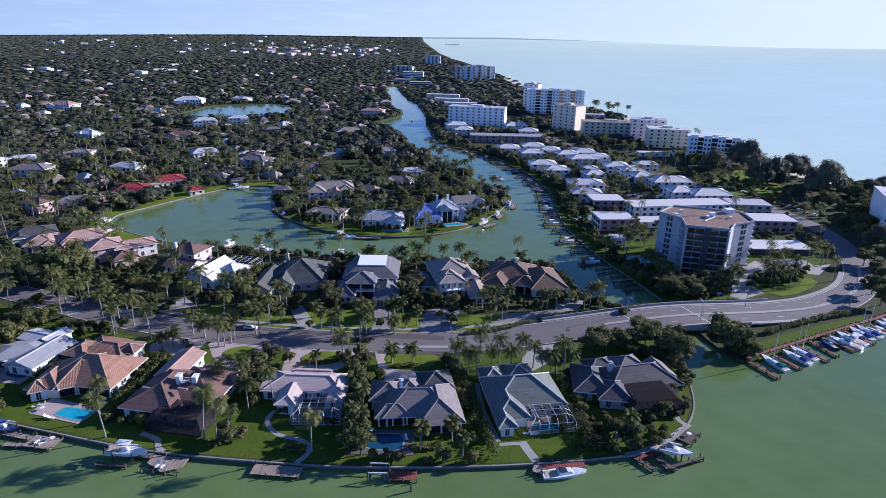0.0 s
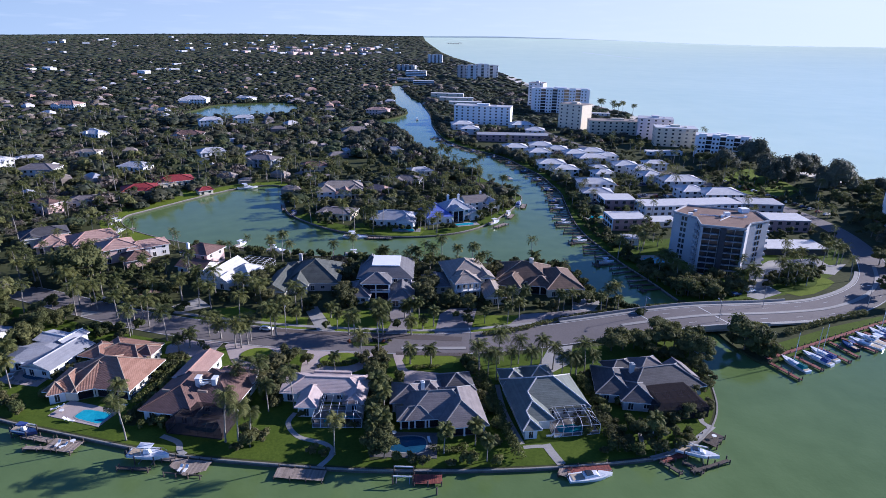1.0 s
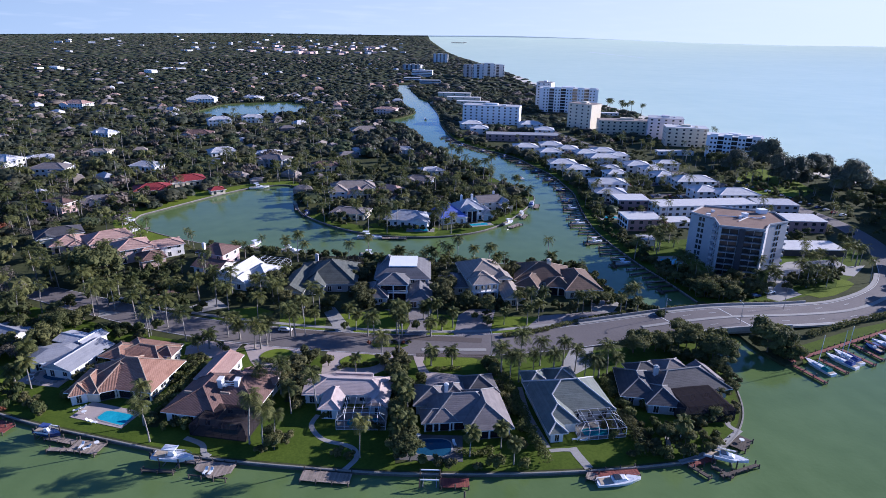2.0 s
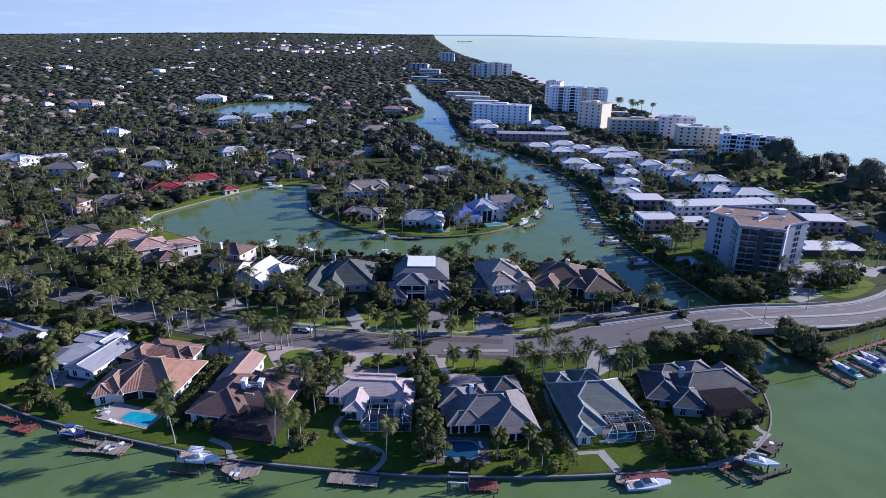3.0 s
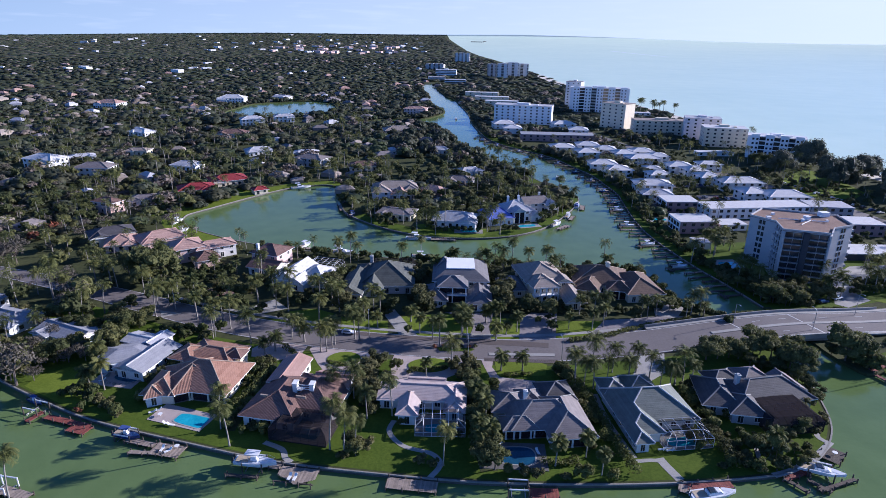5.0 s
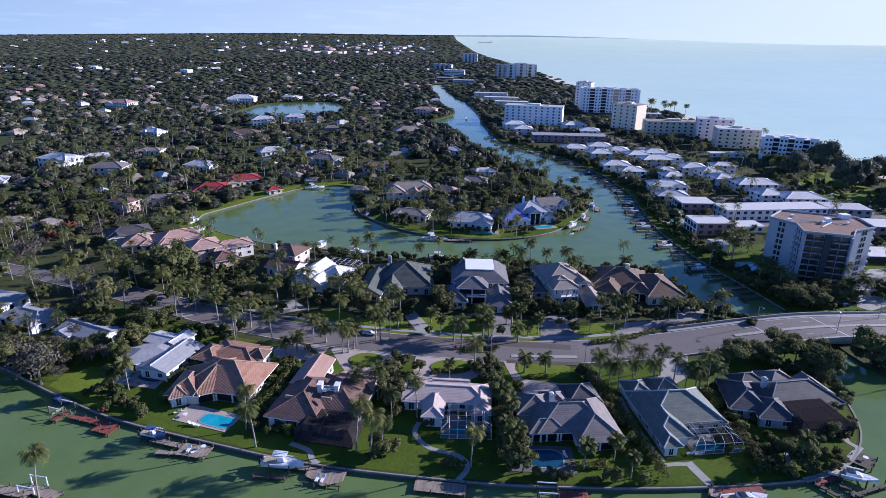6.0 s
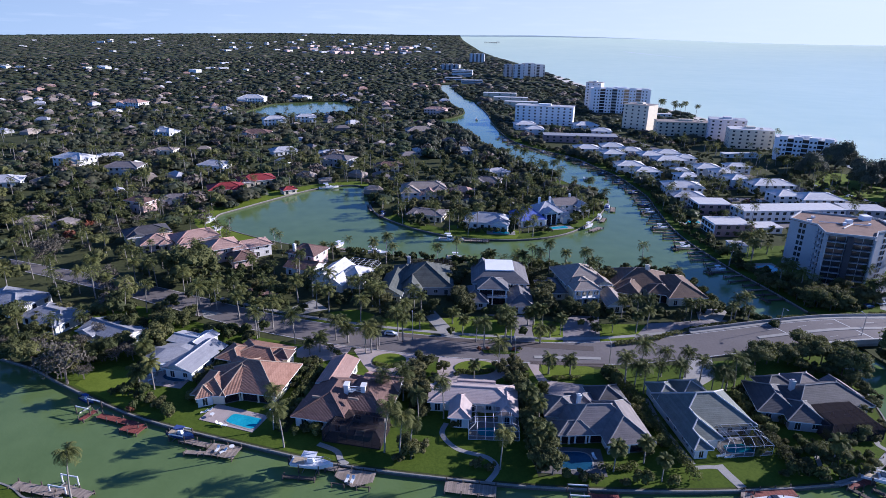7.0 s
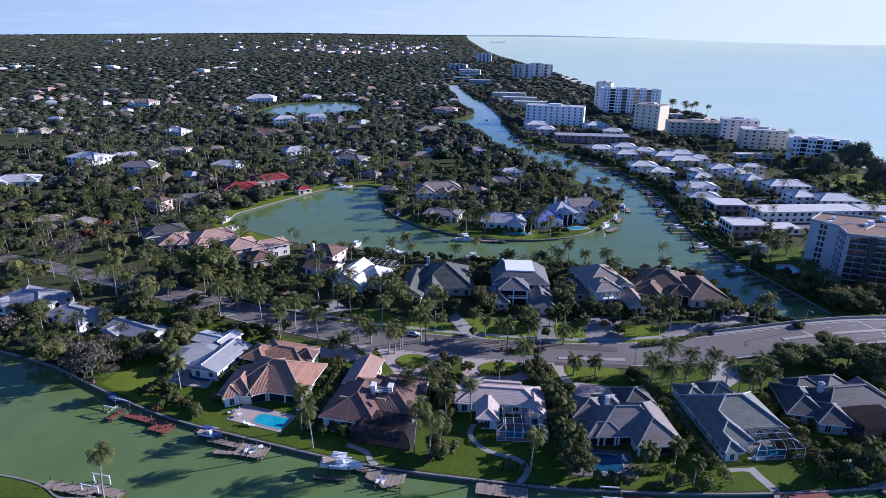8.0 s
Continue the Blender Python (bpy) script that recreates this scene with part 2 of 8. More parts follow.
# far paler than water: the sky's sheen is put into the base colour
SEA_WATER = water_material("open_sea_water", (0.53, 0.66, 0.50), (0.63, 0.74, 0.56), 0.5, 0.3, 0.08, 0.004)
ROOF_BLUE = surface("blue_grey_metal", (0.10, 0.14, 0.44), (0.16, 0.21, 0.56), 0.5, 0.5, 0.1, 9, per="island", shift=0.28)
LEAF_PINE = surface("pine_needles", (0.050, 0.060, 0.036), (0.100, 0.110, 0.068), 0.2, 0.7, 0, 8, per="island", leafy=0.35)
# far greens: cooler and greyer, a little distance haze mixed into the colour
LEAF_FAR = surface("waxy_far_leaf", (0.054, 0.066, 0.042), (0.086, 0.098, 0.062), 0.02, 0.5, 0, 22, per="island", leafy=0.5, specular=0.15, shift=0.35)
LEAF_FAR_OLIVE = surface("waxy_far_olive_leaf", (0.064, 0.068, 0.042), (0.100, 0.102, 0.062), 0.02, 0.5, 0, 22, per="island", leafy=0.5, specular=0.15, shift=0.35)
LEAF_FAR_FRESH = surface("fresh_far_leaf", (0.050, 0.072, 0.036), (0.084, 0.108, 0.054), 0.02, 0.5, 0, 22, per="island", leafy=0.5, specular=0.15, shift=0.35)
LEAF_GREY_FAR = surface("far_dry_twigs", (0.076, 0.064, 0.048), (0.135, 0.114, 0.088), 0.02, 0.8, 0, 22, per="island", leafy=0.1, shift=0.4)
BAY_WATER = water_material("green_bay_water", (0.100, 0.152, 0.048), (0.138, 0.200, 0.072), 0.9, 0.12, 0.10)


def haze_material():
    """The bright band of sky over the horizon: paler towards the sun and towards the horizon, with faint streaks of cloud."""
    m = bpy.data.materials.new("horizon_sky")
    m.use_nodes = True
    n, l = m.node_tree.nodes, m.node_tree.links
    n.remove(n["Principled BSDF"])
    pos, split = n.new("ShaderNodeNewGeometry"), n.new("ShaderNodeSeparateXYZ")
    l.new(pos.outputs["Position"], split.inputs[0])
    side, up, streak, scale = n.new("ShaderNodeMapRange"), n.new("ShaderNodeMapRange"), n.new("ShaderNodeTexNoise"), n.new("ShaderNodeMapping")
    side.inputs[1].default_value, side.inputs[2].default_value = -3600, 3600
    l.new(split.outputs[0], side.inputs[0])
    up.inputs[1].default_value, up.inputs[2].default_value = 60, 460
    l.new(split.outputs[2], up.inputs[0])
    scale.inputs["Scale"].default_value = (0.0006, 0.0006, 0.006)
    l.new(pos.outputs["Position"], scale.inputs[0])
    l.new(scale.outputs[0], streak.inputs["Vector"])
    streak.inputs["Detail"].default_value = 4
    low, high, mix, cloud = (n.new("ShaderNodeMix") for _ in range(4))
    for k in (low, high, mix, cloud):
        k.data_type = "RGBA"
    low.inputs[6].default_value, low.inputs[7].default_value = (0.235, 0.310, 0.375, 1), (0.500, 0.520, 0.520, 1)
    high.inputs[6].default_value, high.inputs[7].default_value = (0.165, 0.240, 0.325, 1), (0.480, 0.500, 0.510, 1)
    for k in (low, high):
        l.new(side.outputs[0], k.inputs[0])
    l.new(up.outputs[0], mix.inputs[0])
    l.new(low.outputs[2], mix.inputs[6])
    l.new(high.outputs[2], mix.inputs[7])
    thin = n.new("ShaderNodeMapRange")
    thin.inputs[1].default_value, thin.inputs[2].default_value, thin.inputs[4].default_value = 0.5, 0.8, 0.3
    l.new(streak.outputs[0], thin.inputs[0])
    l.new(thin.outputs[0], cloud.inputs[0])
    l.new(mix.outputs[2], cloud.inputs[6])
    cloud.inputs[7].default_value = (0.490, 0.508, 0.508, 1)
    e = n.new("ShaderNodeEmission")
    l.new(cloud.outputs[2], e.inputs[0])
    l.new(e.outputs[0], n["Material Output"].inputs[0])
    return m

# ---------------------------------------------------------------- building kit
def part(name, bm, material, parent, label="", smooth=False):
    me = bpy.data.meshes.new(name)
    bm.normal_update()
    bm.to_mesh(me)
    bm.free()
    for m in material if isinstance(material, (list, tuple)) else [material]:
        me.materials.append(m)
    if smooth:
        me.polygons.foreach_set("use_smooth", [True] * len(me.polygons))
    ob = new(name, me)
    ob.parent = parent
    if label:
        ob["label"] = label
    return ob


def share(name, me, parent, m, label=""):
    ob = new(name, me)
    ob.parent = parent
    ob.matrix_basis = m
    if label:
        ob["label"] = label
    return ob


def thing(name, label, category, m, group="", kind=""):
    ob = new(name)
    ob.empty_display_size = 0.5
    ob.matrix_basis = m
    return tagged(ob, label, category, group, kind)


def arrays(name, verts, faces, material, smooth=False):
    """A mesh from arrays of vertices and of faces with the same number of corners."""
    verts, faces = np.asarray(verts, np.float32), np.asarray(faces, np.int32)
    me = bpy.data.meshes.new(name)
    k = faces.shape[1]
    me.vertices.add(len(verts))
    me.vertices.foreach_set("co", verts.ravel())
    me.loops.add(faces.size)
    me.loops.foreach_set("vertex_index", faces.ravel())
    me.polygons.add(len(faces))
    me.polygons.foreach_set("loop_start", np.arange(0, faces.size, k, dtype=np.int32))
    me.update(calc_edges=True)
    me.materials.append(material)
    me.polygons.foreach_set("use_smooth", [smooth] * len(faces))
    return me


def quad(bm, pts, mat=0):
    f = bm.faces.new([bm.verts.new(p) for p in pts])
    f.material_index = mat
    return f


def box(bm, x0, x1, y0, y1, z0, z1, m=None, mat=0):
    c = [Vector((x, y, z)) for z in (z0, z1) for y in (y0, y1) for x in (x0, x1)]
    v = [bm.verts.new(m @ p if m else p) for p in c]
    for i in ((0, 2, 3, 1), (4, 5, 7, 6), (0, 1, 5, 4), (2, 6, 7, 3), (0, 4, 6, 2), (1, 3, 7, 5)):
        bm.faces.new([v[k] for k in i]).material_index = mat


def prism(bm, pts, z0, z1, m=None, mat=0):
    """An upright prism over a plan given anticlockwise."""
    low = [bm.verts.new(m @ Vector((x, y, z0)) if m else (x, y, z0)) for x, y in pts]
    top = [bm.verts.new(m @ Vector((x, y, z1)) if m else (x, y, z1)) for x, y in pts]
    bm.faces.new(top).material_index = mat
    bm.faces.new(low[::-1]).material_index = mat
    for i in range(len(pts)):
        j = (i + 1) % len(pts)
        bm.faces.new([low[i], low[j], top[j], top[i]]).material_index = mat


def tube(bm, path, radii, sides=6, m=None, mat=0, cap=True):
    rings = []
    for i, p in enumerate(path):
        p = Vector(p)
        way = Vector(path[min(i + 1, len(path) - 1)]) - Vector(path[max(i - 1, 0)])
        q = way.to_track_quat("Z", "Y")
        ring = []
        for k in range(sides):
            a = 2 * math.pi * k / sides
            w = p + q @ Vector((math.cos(a), math.sin(a), 0)) * radii[min(i, len(radii) - 1)]
            ring.append(bm.verts.new(m @ w if m else w))
        rings.append(ring)
    for r, s in zip(rings, rings[1:]):
        for k in range(sides):
            bm.faces.new([r[k], r[(k + 1) % sides], s[(k + 1) % sides], s[k]]).material_index = mat
    if cap:
        bm.faces.new(rings[-1]).material_index = mat
        bm.faces.new(rings[0][::-1]).material_index = mat


def curve(points, steps=6, closed=False):
    """A smooth line through points in the plan."""
    p = [Vector(q) for q in points]
    n, out = len(p), []
    for i in range(n if closed else n - 1):
        a, b, c, d = (p[(i + k) % n] if closed else p[min(max(i + k, 0), n - 1)] for k in (-1, 0, 1, 2))
        for s in range(steps):
            t = s / steps
            out.append(0.5 * (2 * b + (c - a) * t + (2 * a - 5 * b + 4 * c - d) * t * t + (3 * b - a - 3 * c + d) * t ** 3))
    if not closed:
        out.append(p[-1])
    return [tuple(q) for q in out]


def ribbon(bm, line, left, right, z, thick=0.0, mat=0):
    """A strip along a line in the plan, from left to right of it; z may be a function of the place."""
    height = z if callable(z) else lambda x, y: z
    rows = []
    for i, p in enumerate(line):
        a, b = Vector(line[max(i - 1, 0)][:2]), Vector(line[min(i + 1, len(line) - 1)][:2])
        n = (b - a).normalized().orthogonal()
        l = left(i / (len(line) - 1)) if callable(left) else left
        r = right(i / (len(line) - 1)) if callable(right) else right
        h = height(p[0], p[1])
        e, f = Vector(p[:2]) + n * l, Vector(p[:2]) + n * r
        row = [bm.verts.new((*e, h)), bm.verts.new((*f, h))]
        if thick:
            row += [bm.verts.new((*f, h - thick)), bm.verts.new((*e, h - thick))]
        rows.append(row)
    k = 4 if thick else 2
    for r, s in zip(rows, rows[1:]):
        for j in range(k if thick else 1):
            bm.faces.new([r[j], s[j], s[(j + 1) % k], r[(j + 1) % k]]).material_index = mat
    if thick:
        bm.faces.new(rows[0][::-1]).material_index = mat
        bm.faces.new(rows[-1]).material_index = mat
    bmesh.ops.recalc_face_normals(bm, faces=bm.faces)


def sheet(name, line, z, thick, material, label, parent=None):
    """A flat slab over a plan, such as a lawn or a terrace."""
    bm = bmesh.new()
    area = sum(a[0] * b[1] - b[0] * a[1] for a, b in zip(line, line[1:] + line[:1]))
    prism(bm, line if area > 0 else line[::-1], z - thick, z)
    ob = part(name, bm, material, parent)
    return ob if parent else tagged(ob, label, name.split("_")[0], kind="structure")


# ---- roofs and houses
def roof_rings(bm, a, b, z, pitch, kind, course, m, lip=0.02, cut=1.0):
    """Courses of tiles from the eaves to the ridge, each lapping the one below it. a, b: half the plan's sides."""
    top = min(a, b) if kind == "hip" else (b if kind == "gable_x" else a)
    top *= cut
    n = max(3, round(top / course))
    last = None
    for i in range(n + 1):
        s = top * i / n
        x = a - s if kind in ("hip", "gable_y") else a
        y = b - s if kind in ("hip", "gable_x") else b
        x, y = max(x, 0.02), max(y, 0.02)
        h = z + s * pitch
        lo = [m @ Vector((sx * x, sy * y, h)) for sx, sy in ((-1, -1), (1, -1), (1, 1), (-1, 1))]
        if last:
            for k in range(4):
                j = (k + 1) % 4
                if kind == "gable_x" and k in (1, 3) or kind == "gable_y" and k in (0, 2):
                    continue
                quad(bm, [last[k], last[j], lo[j], lo[k]])
        hi = [p + Vector((0, 0, lip)) for p in lo]
        for k in range(4):
            j = (k + 1) % 4
            if i < n:
                quad(bm, [lo[k], lo[j], hi[j], hi[k]])
        last = hi
    return z + top * pitch


def ridge_caps(bm, a, b, z, pitch, kind, m):
    s = min(a, b)
    top = z + (s if kind == "hip" else b if kind == "gable_x" else a) * pitch + 0.09
    rx, ry = (a - s, b - s) if kind == "hip" else (a, 0) if kind == "gable_x" else (0, b)
    ends = [Vector((-rx, -ry, top)), Vector((rx, ry, top))]
    lines = [ends] if (ends[1] - ends[0]).length > 0.3 else []
    if kind == "hip":
        for sx in (-1, 1):
            for sy in (-1, 1):
                lines.append([Vector((sx * a, sy * b, z + 0.09)), Vector((sx * rx, sy * ry, top))])
    for p, q in lines:
        tube(bm, [m @ p, m @ q], [0.17], 5)


FRAMES, FAR_WINDOWS = {}, {}


def window(parent, m, w=1.5, h=1.4, frame_mat=None, name="window", single=False):
    """A framed window with a sill and a pane, proud of the wall; m puts its foot's centre on the wall, facing -y."""
    frame_mat = frame_mat or TRIM
    key = (round(w, 2), round(h, 2), frame_mat.name)
    if key not in FRAMES:
        bm = bmesh.new()
        t = 0.09
        box(bm, -w / 2, -w / 2 + t, -0.05, 0.03, 0, h)
        box(bm, w / 2 - t, w / 2, -0.05, 0.03, 0, h)
        box(bm, -w / 2 + t, w / 2 - t, -0.05, 0.03, h - t, h)
        box(bm, -w / 2 - 0.05, w / 2 + 0.05, -0.12, 0.03, -0.08, t * 0.6)
        if w > 1.1:
            box(bm, -0.03, 0.03, -0.045, 0.02, t * 0.6, h - t)
        me = bpy.data.meshes.new("window_frame")
        bm.to_mesh(me)
        bm.free()
        me.materials.append(frame_mat)
        bm = bmesh.new()
        box(bm, -w / 2 + t, w / 2 - t, -0.015, 0.02, t * 0.6, h - t)
        pane = bpy.data.meshes.new("pane")
        bm.to_mesh(pane)
        bm.free()
        pane.materials.append(GLASS)
        FRAMES[key] = me, pane
    me, pane = FRAMES[key]
    if single:
        if key not in FAR_WINDOWS:
            bm = bmesh.new()
            box(bm, -w / 2, w / 2, -0.07, 0.04, 0, h)
            bm.faces.ensure_lookup_table()
            front = min(bm.faces, key=lambda f: f.calc_center_median().y)
            bmesh.ops.inset_region(bm, faces=[front], thickness=0.11, depth=-0.05)
            front.material_index = 1
            far = bpy.data.meshes.new("window")
            bm.to_mesh(far)
            bm.free()
            far.materials.append(frame_mat)
            far.materials.append(GLASS)
            FAR_WINDOWS[key] = far
        return share(name, FAR_WINDOWS[key], parent, m)
    ob = share(name, me, parent, m)
    share("pane", pane, ob, Matrix())
    return ob


def side_pose(m, a, b, side, u, z):
    """The pose on a wall of a block with half sides a, b: side S, E, N or W, u metres along it."""
    turn = {"S": 0, "E": 90, "N": 180, "W": 270}[side]
    out = b if side in "SN" else a
    return m @ pose(0, 0, 0, 0, 0, turn) @ pose(u, -out, z)


def wing(house, at, size, eave, wall, roof, kind="hip", pitch=0.42, over=0.7, course=0.42, base=0.0, sides="SE", win=(1.5, 1.4), storeys=1, gap=3.4, porch=0.0, trim=None, far=False, ridge=None, deck=None):
    """One block of a house with its walls, roof, eaves and windows. at: x, y, turn in the house's own plan. porch: depth of an open gallery along its south side. deck: the material of a flat deck that cuts the roof off at half its height."""
    m = pose(at[0], at[1], 0, 0, 0, at[2] if len(at) > 2 else 0)
    a, b = size[0] / 2, size[1] / 2
    bm = bmesh.new()
    box(bm, -a, a, -b + porch, b, base, eave + (0.1 if kind != "flat" else 0), m)
    if kind == "gable_x":
        for s in (-1, 1):
            quad(bm, [m @ Vector((s * (a - 0.02), y, z)) for y, z in ((-b, eave), (b, eave), (0, eave + b * pitch - 0.05))][::s])
    if kind == "gable_y":
        for s in (-1, 1):
            quad(bm, [m @ Vector((x, s * (b - 0.02), z)) for x, z in ((-a, eave), (a, eave), (0, eave + a * pitch - 0.05))][::-s])
    part("wall", bm, wall, house)
    if kind == "flat":
        bm = bmesh.new()
        box(bm, -a - over * 0.5, a + over * 0.5, -b - over * 0.5, b + over * 0.5, eave + 0.004, eave + 0.3, m)
        part("roof", bm, roof, house)
    else:
        bm = bmesh.new()
        drop = eave - over * pitch
        ex, ey = a + over, b + over
        roof_rings(bm, ex, ey, eave - over * pitch + 0.12, pitch, kind, course, m, cut=0.52 if deck else 1.0)
        part("roof", bm, roof, house)
        if deck:
            s = min(ex, ey) * 0.52 - 0.25
            bm = bmesh.new()
            box(bm, -ex + s, ex - s, -ey + s, ey - s, drop + 0.1 + s * pitch, drop + 0.45 + s * pitch, m)
            part("roof_deck", bm, deck, house, "flat white roof deck")
        elif ridge is not False:
            bm = bmesh.new()
            ridge_caps(bm, ex, ey, eave - over * pitch + 0.12, pitch, kind, m)
            part("ridge_cap", bm, ridge or roof, house)
        bm = bmesh.new()
        box(bm, -ex, ex, -ey, ey, drop - 0.1, drop + 0.117, m)
        part("eave", bm, trim or TRIM, house)
    for side in sides:
        length = size[0] if side in "SN" else size[1]
        n = max(1, int((length - 1.0) / gap))
        inset = porch if side == "S" else 0
        for k in range(storeys):
            for i in range(n):
                u = (i + 0.5) * length / n - length / 2
                tall = win[1] + 0.7 if side == "S" and k == 0 and i % 2 == 0 else win[1]
                foot = base + (0.25 if tall > win[1] else 0.95) + k * (eave - base) / storeys
                window(house, side_pose(m, a, b - inset, side, u, foot), win[0], tall, single=far)
    if porch:
        n = max(2, round(size[0] / 4.5))
        for i in range(n + 1):
            x = -a + 0.2 + i * (size[0] - 0.4) / n
            bm = bmesh.new()
            box(bm, x - 0.2, x + 0.2, -b, -b + 0.4, base, drop + 0.0, m)
            box(bm, x - 0.28, x + 0.28, -b - 0.08, -b + 0.48, base, base + 0.25, m)
            part("column", bm, wall, house)
        bm = bmesh.new()
        box(bm, -a, a, -b, -b + porch, base - 0.2, base + 0.14, m)
        part("porch_floor", bm, SLATE, house)
        # a dark sheet added behind the columns imitates the porch's deep shade
        bm = bmesh.new()
        box(bm, -a + 0.2, a - 0.2, -b + 0.26, -b + 0.3, base + 0.14, drop, m)
        part("porch_screen", bm, SCREEN_AND_SHADE, house, "dark insect screen of the porch")


def house(label, x, y, turn, z=1.5, group="houses of the neighbourhood"):
    return thing("house", label, "house", pose(x, y, z, 0, 0, turn), group)


def chimney(parent, x, y, z0, z1, mat, w=1.0):
    bm = bmesh.new()
    box(bm, x - w / 2, x + w / 2, y - w / 2, y + w / 2, z0, z1)
    box(bm, x - w / 2 - 0.12, x + w / 2 + 0.12, y - w / 2 - 0.12, y + w / 2 + 0.12, z1 + 0.004, z1 + 0.2)
    box(bm, x - w / 3, x + w / 3, y - w / 3, y + w / 3, z1 + 0.2, z1 + 0.5)
    part("chimney", bm, mat, parent)

# ---------------------------------------------------------------- water, land, beach
LAND_Z, WATER_Z = 1.5, 0.7
RISE = ([-60, -30, -19, -10, 3, 12, 17, 20, 26, 29, 35, 41, 60], [20, 32, 52, 67, 70, 81, 77, 73, 63, 58, 55, 62, 62])
CENTRE = Vector((55, -127))


def swell(x, y):
    """The far country and the far sea lie on a gentle rise towards the horizon."""
    d = math.hypot(x - CENTRE.x, y - CENTRE.y)
    high = np.interp(math.degrees(math.atan2(x - CENTRE.x, y - CENTRE.y)), RISE[0], RISE[1])
    return float(high) * max(0.0, (d - 1500) / 3350) ** 2


def polar(r, degrees):
    return CENTRE.x + r * math.sin(radians(degrees)), CENTRE.y + r * math.cos(radians(degrees))


def polar_sheet(rings, start, end, steps, z0):
    """A fan of rings round the viewpoint between two bearings; start and end may depend on the ring."""
    verts, faces = [], []
    for r in rings:
        a, b = start(r), end(r)
        for k in range(steps + 1):
            x, y = polar(r, a + (b - a) * k / steps)
            verts.append((x, y, z0 + swell(x, y)))
    for i in range(len(rings) - 1):
        for k in range(steps):
            p = i * (steps + 1) + k
            faces.append((p, p + steps + 1, p + steps + 2, p + 1))
    return verts, faces


RINGS = [1500 + 3350 * (k / 40) for k in range(41)]
verts, faces = polar_sheet([0.01, 400, 900, 1500], lambda r: -180, lambda r: 180, 120, WATER_Z)
tagged(new("water", arrays("water", verts, faces, BAY_WATER)), "calm green bay and canal water opening to the sea", "water", kind="structure")

# shorelines in the plan
BAY_SHORE = curve([(-160, 95), (-120, 62), (-84.5, 45.6), (-67.8, 37.4), (-57.0, 29.8), (-45.9, 22.4), (-26.8, 11.0), (0.4, -0.3), (21.9, -8.3), (46.9, -14.4), (69.5, -18.6), (97.6, -21.2), (120, -21.6), (134, -20.9)], 4) + \
    curve([(143.2, -18.2), (149, -15), (155.5, -9), (160.4, -2), (164.5, 8), (168.5, 20), (170.5, 33)], 4)
CANAL_WEST = curve([(167.5, 52), (162, 59.5), (156, 68.1), (153.5, 95), (147.1, 103.5), (121.4, 108.7), (85, 114.1), (55.6, 121.2), (20.1, 131.1), (-8.9, 142), (-37.6, 160.4), (-52, 175), (-57.4, 190.5), (-49.3, 204.3), (-16.5, 246.3), (6.8, 258), (17, 252), (19, 238), (19.5, 226)], 4)
POINT_SHORE = curve([(19.5, 226), (24.6, 196.7), (34.9, 178.8), (50.6, 162), (70.2, 150.7), (94.9, 148.2), (115.2, 154.2), (132.3, 168.8), (150.8, 196), (162, 221), (154.6, 241), (144, 284), (130, 327), (119, 370), (112.8, 407), (105.5, 471), (96, 520), (69, 540), (42, 533), (30, 545), (42, 563), (69, 571), (92, 573), (113, 608), (121.4, 647), (110, 695), (113, 788), (113, 893), (112.6, 1012), (110.4, 1062)], 4)
CANAL_EAST = curve([(139.7, 1053), (135.7, 957), (137.7, 876), (139.3, 814), (147, 775), (147.5, 690), (146.5, 615), (140.3, 533), (140, 464), (143, 425), (153.5, 392), (168.3, 366), (179.6, 341), (185, 309), (190, 282), (190, 251), (189, 228), (184, 203), (178.1, 172), (175.6, 147), (176.4, 123.6), (178.3, 102.5), (181, 86.4), (184, 60)], 4)
MARINA_SHORE = curve([(184, 33), (185.5, 22.9), (189.8, 18.3), (212.5, 28.8), (237.8, 37.4), (259, 44.6), (310, 60), (420, 90)], 3)
GULF_SHORE = curve([(520, 120), (455, 200), (425, 236), (405, 258), (397, 290), (398, 336), (408, 389), (408, 492), (392, 722), (394, 950), (397.1, 1159)], 4)
COAST = [(1331, 14.89), (1673, 12.64), (2051, 10.45), (2478, 8.30), (2891, 7.21), (3517, 6.38), (3915, 5.94), (4201, 5.67), (4860, 5.45)]


def coast_bearing(r):
    return float(np.interp(r, [c[0] for c in COAST], [c[1] for c in COAST]))


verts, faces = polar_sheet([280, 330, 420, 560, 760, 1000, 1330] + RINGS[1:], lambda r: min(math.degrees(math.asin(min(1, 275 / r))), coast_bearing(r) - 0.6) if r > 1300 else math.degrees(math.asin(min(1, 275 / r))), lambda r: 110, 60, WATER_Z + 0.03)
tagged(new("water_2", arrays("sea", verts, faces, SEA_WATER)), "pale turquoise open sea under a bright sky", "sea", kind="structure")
# the sky's sheet leans along the sunlight, so that it throws no shade on the far sea
verts = []
for k in range(81):
    b = -80 + 2 * k
    x, y = polar(4905, b)
    foot = 4 + swell(*polar(4850, b))
    verts += [(x, y, -60), (x, y, foot)] + [(x + h * 2.75, y + h * 0.635 * min(1, max(0, (b - 12) / 14)), foot + h) for h in (40, 100, 180, 270, 380)]
faces = [(k * 7 + i, k * 7 + 7 + i, k * 7 + 8 + i, k * 7 + 1 + i) for k in range(80) for i in range(6)]
tagged(new("backdrop", arrays("backdrop", verts, faces, haze_material())), "bright hazy sky along the horizon", "sky", kind="structure")
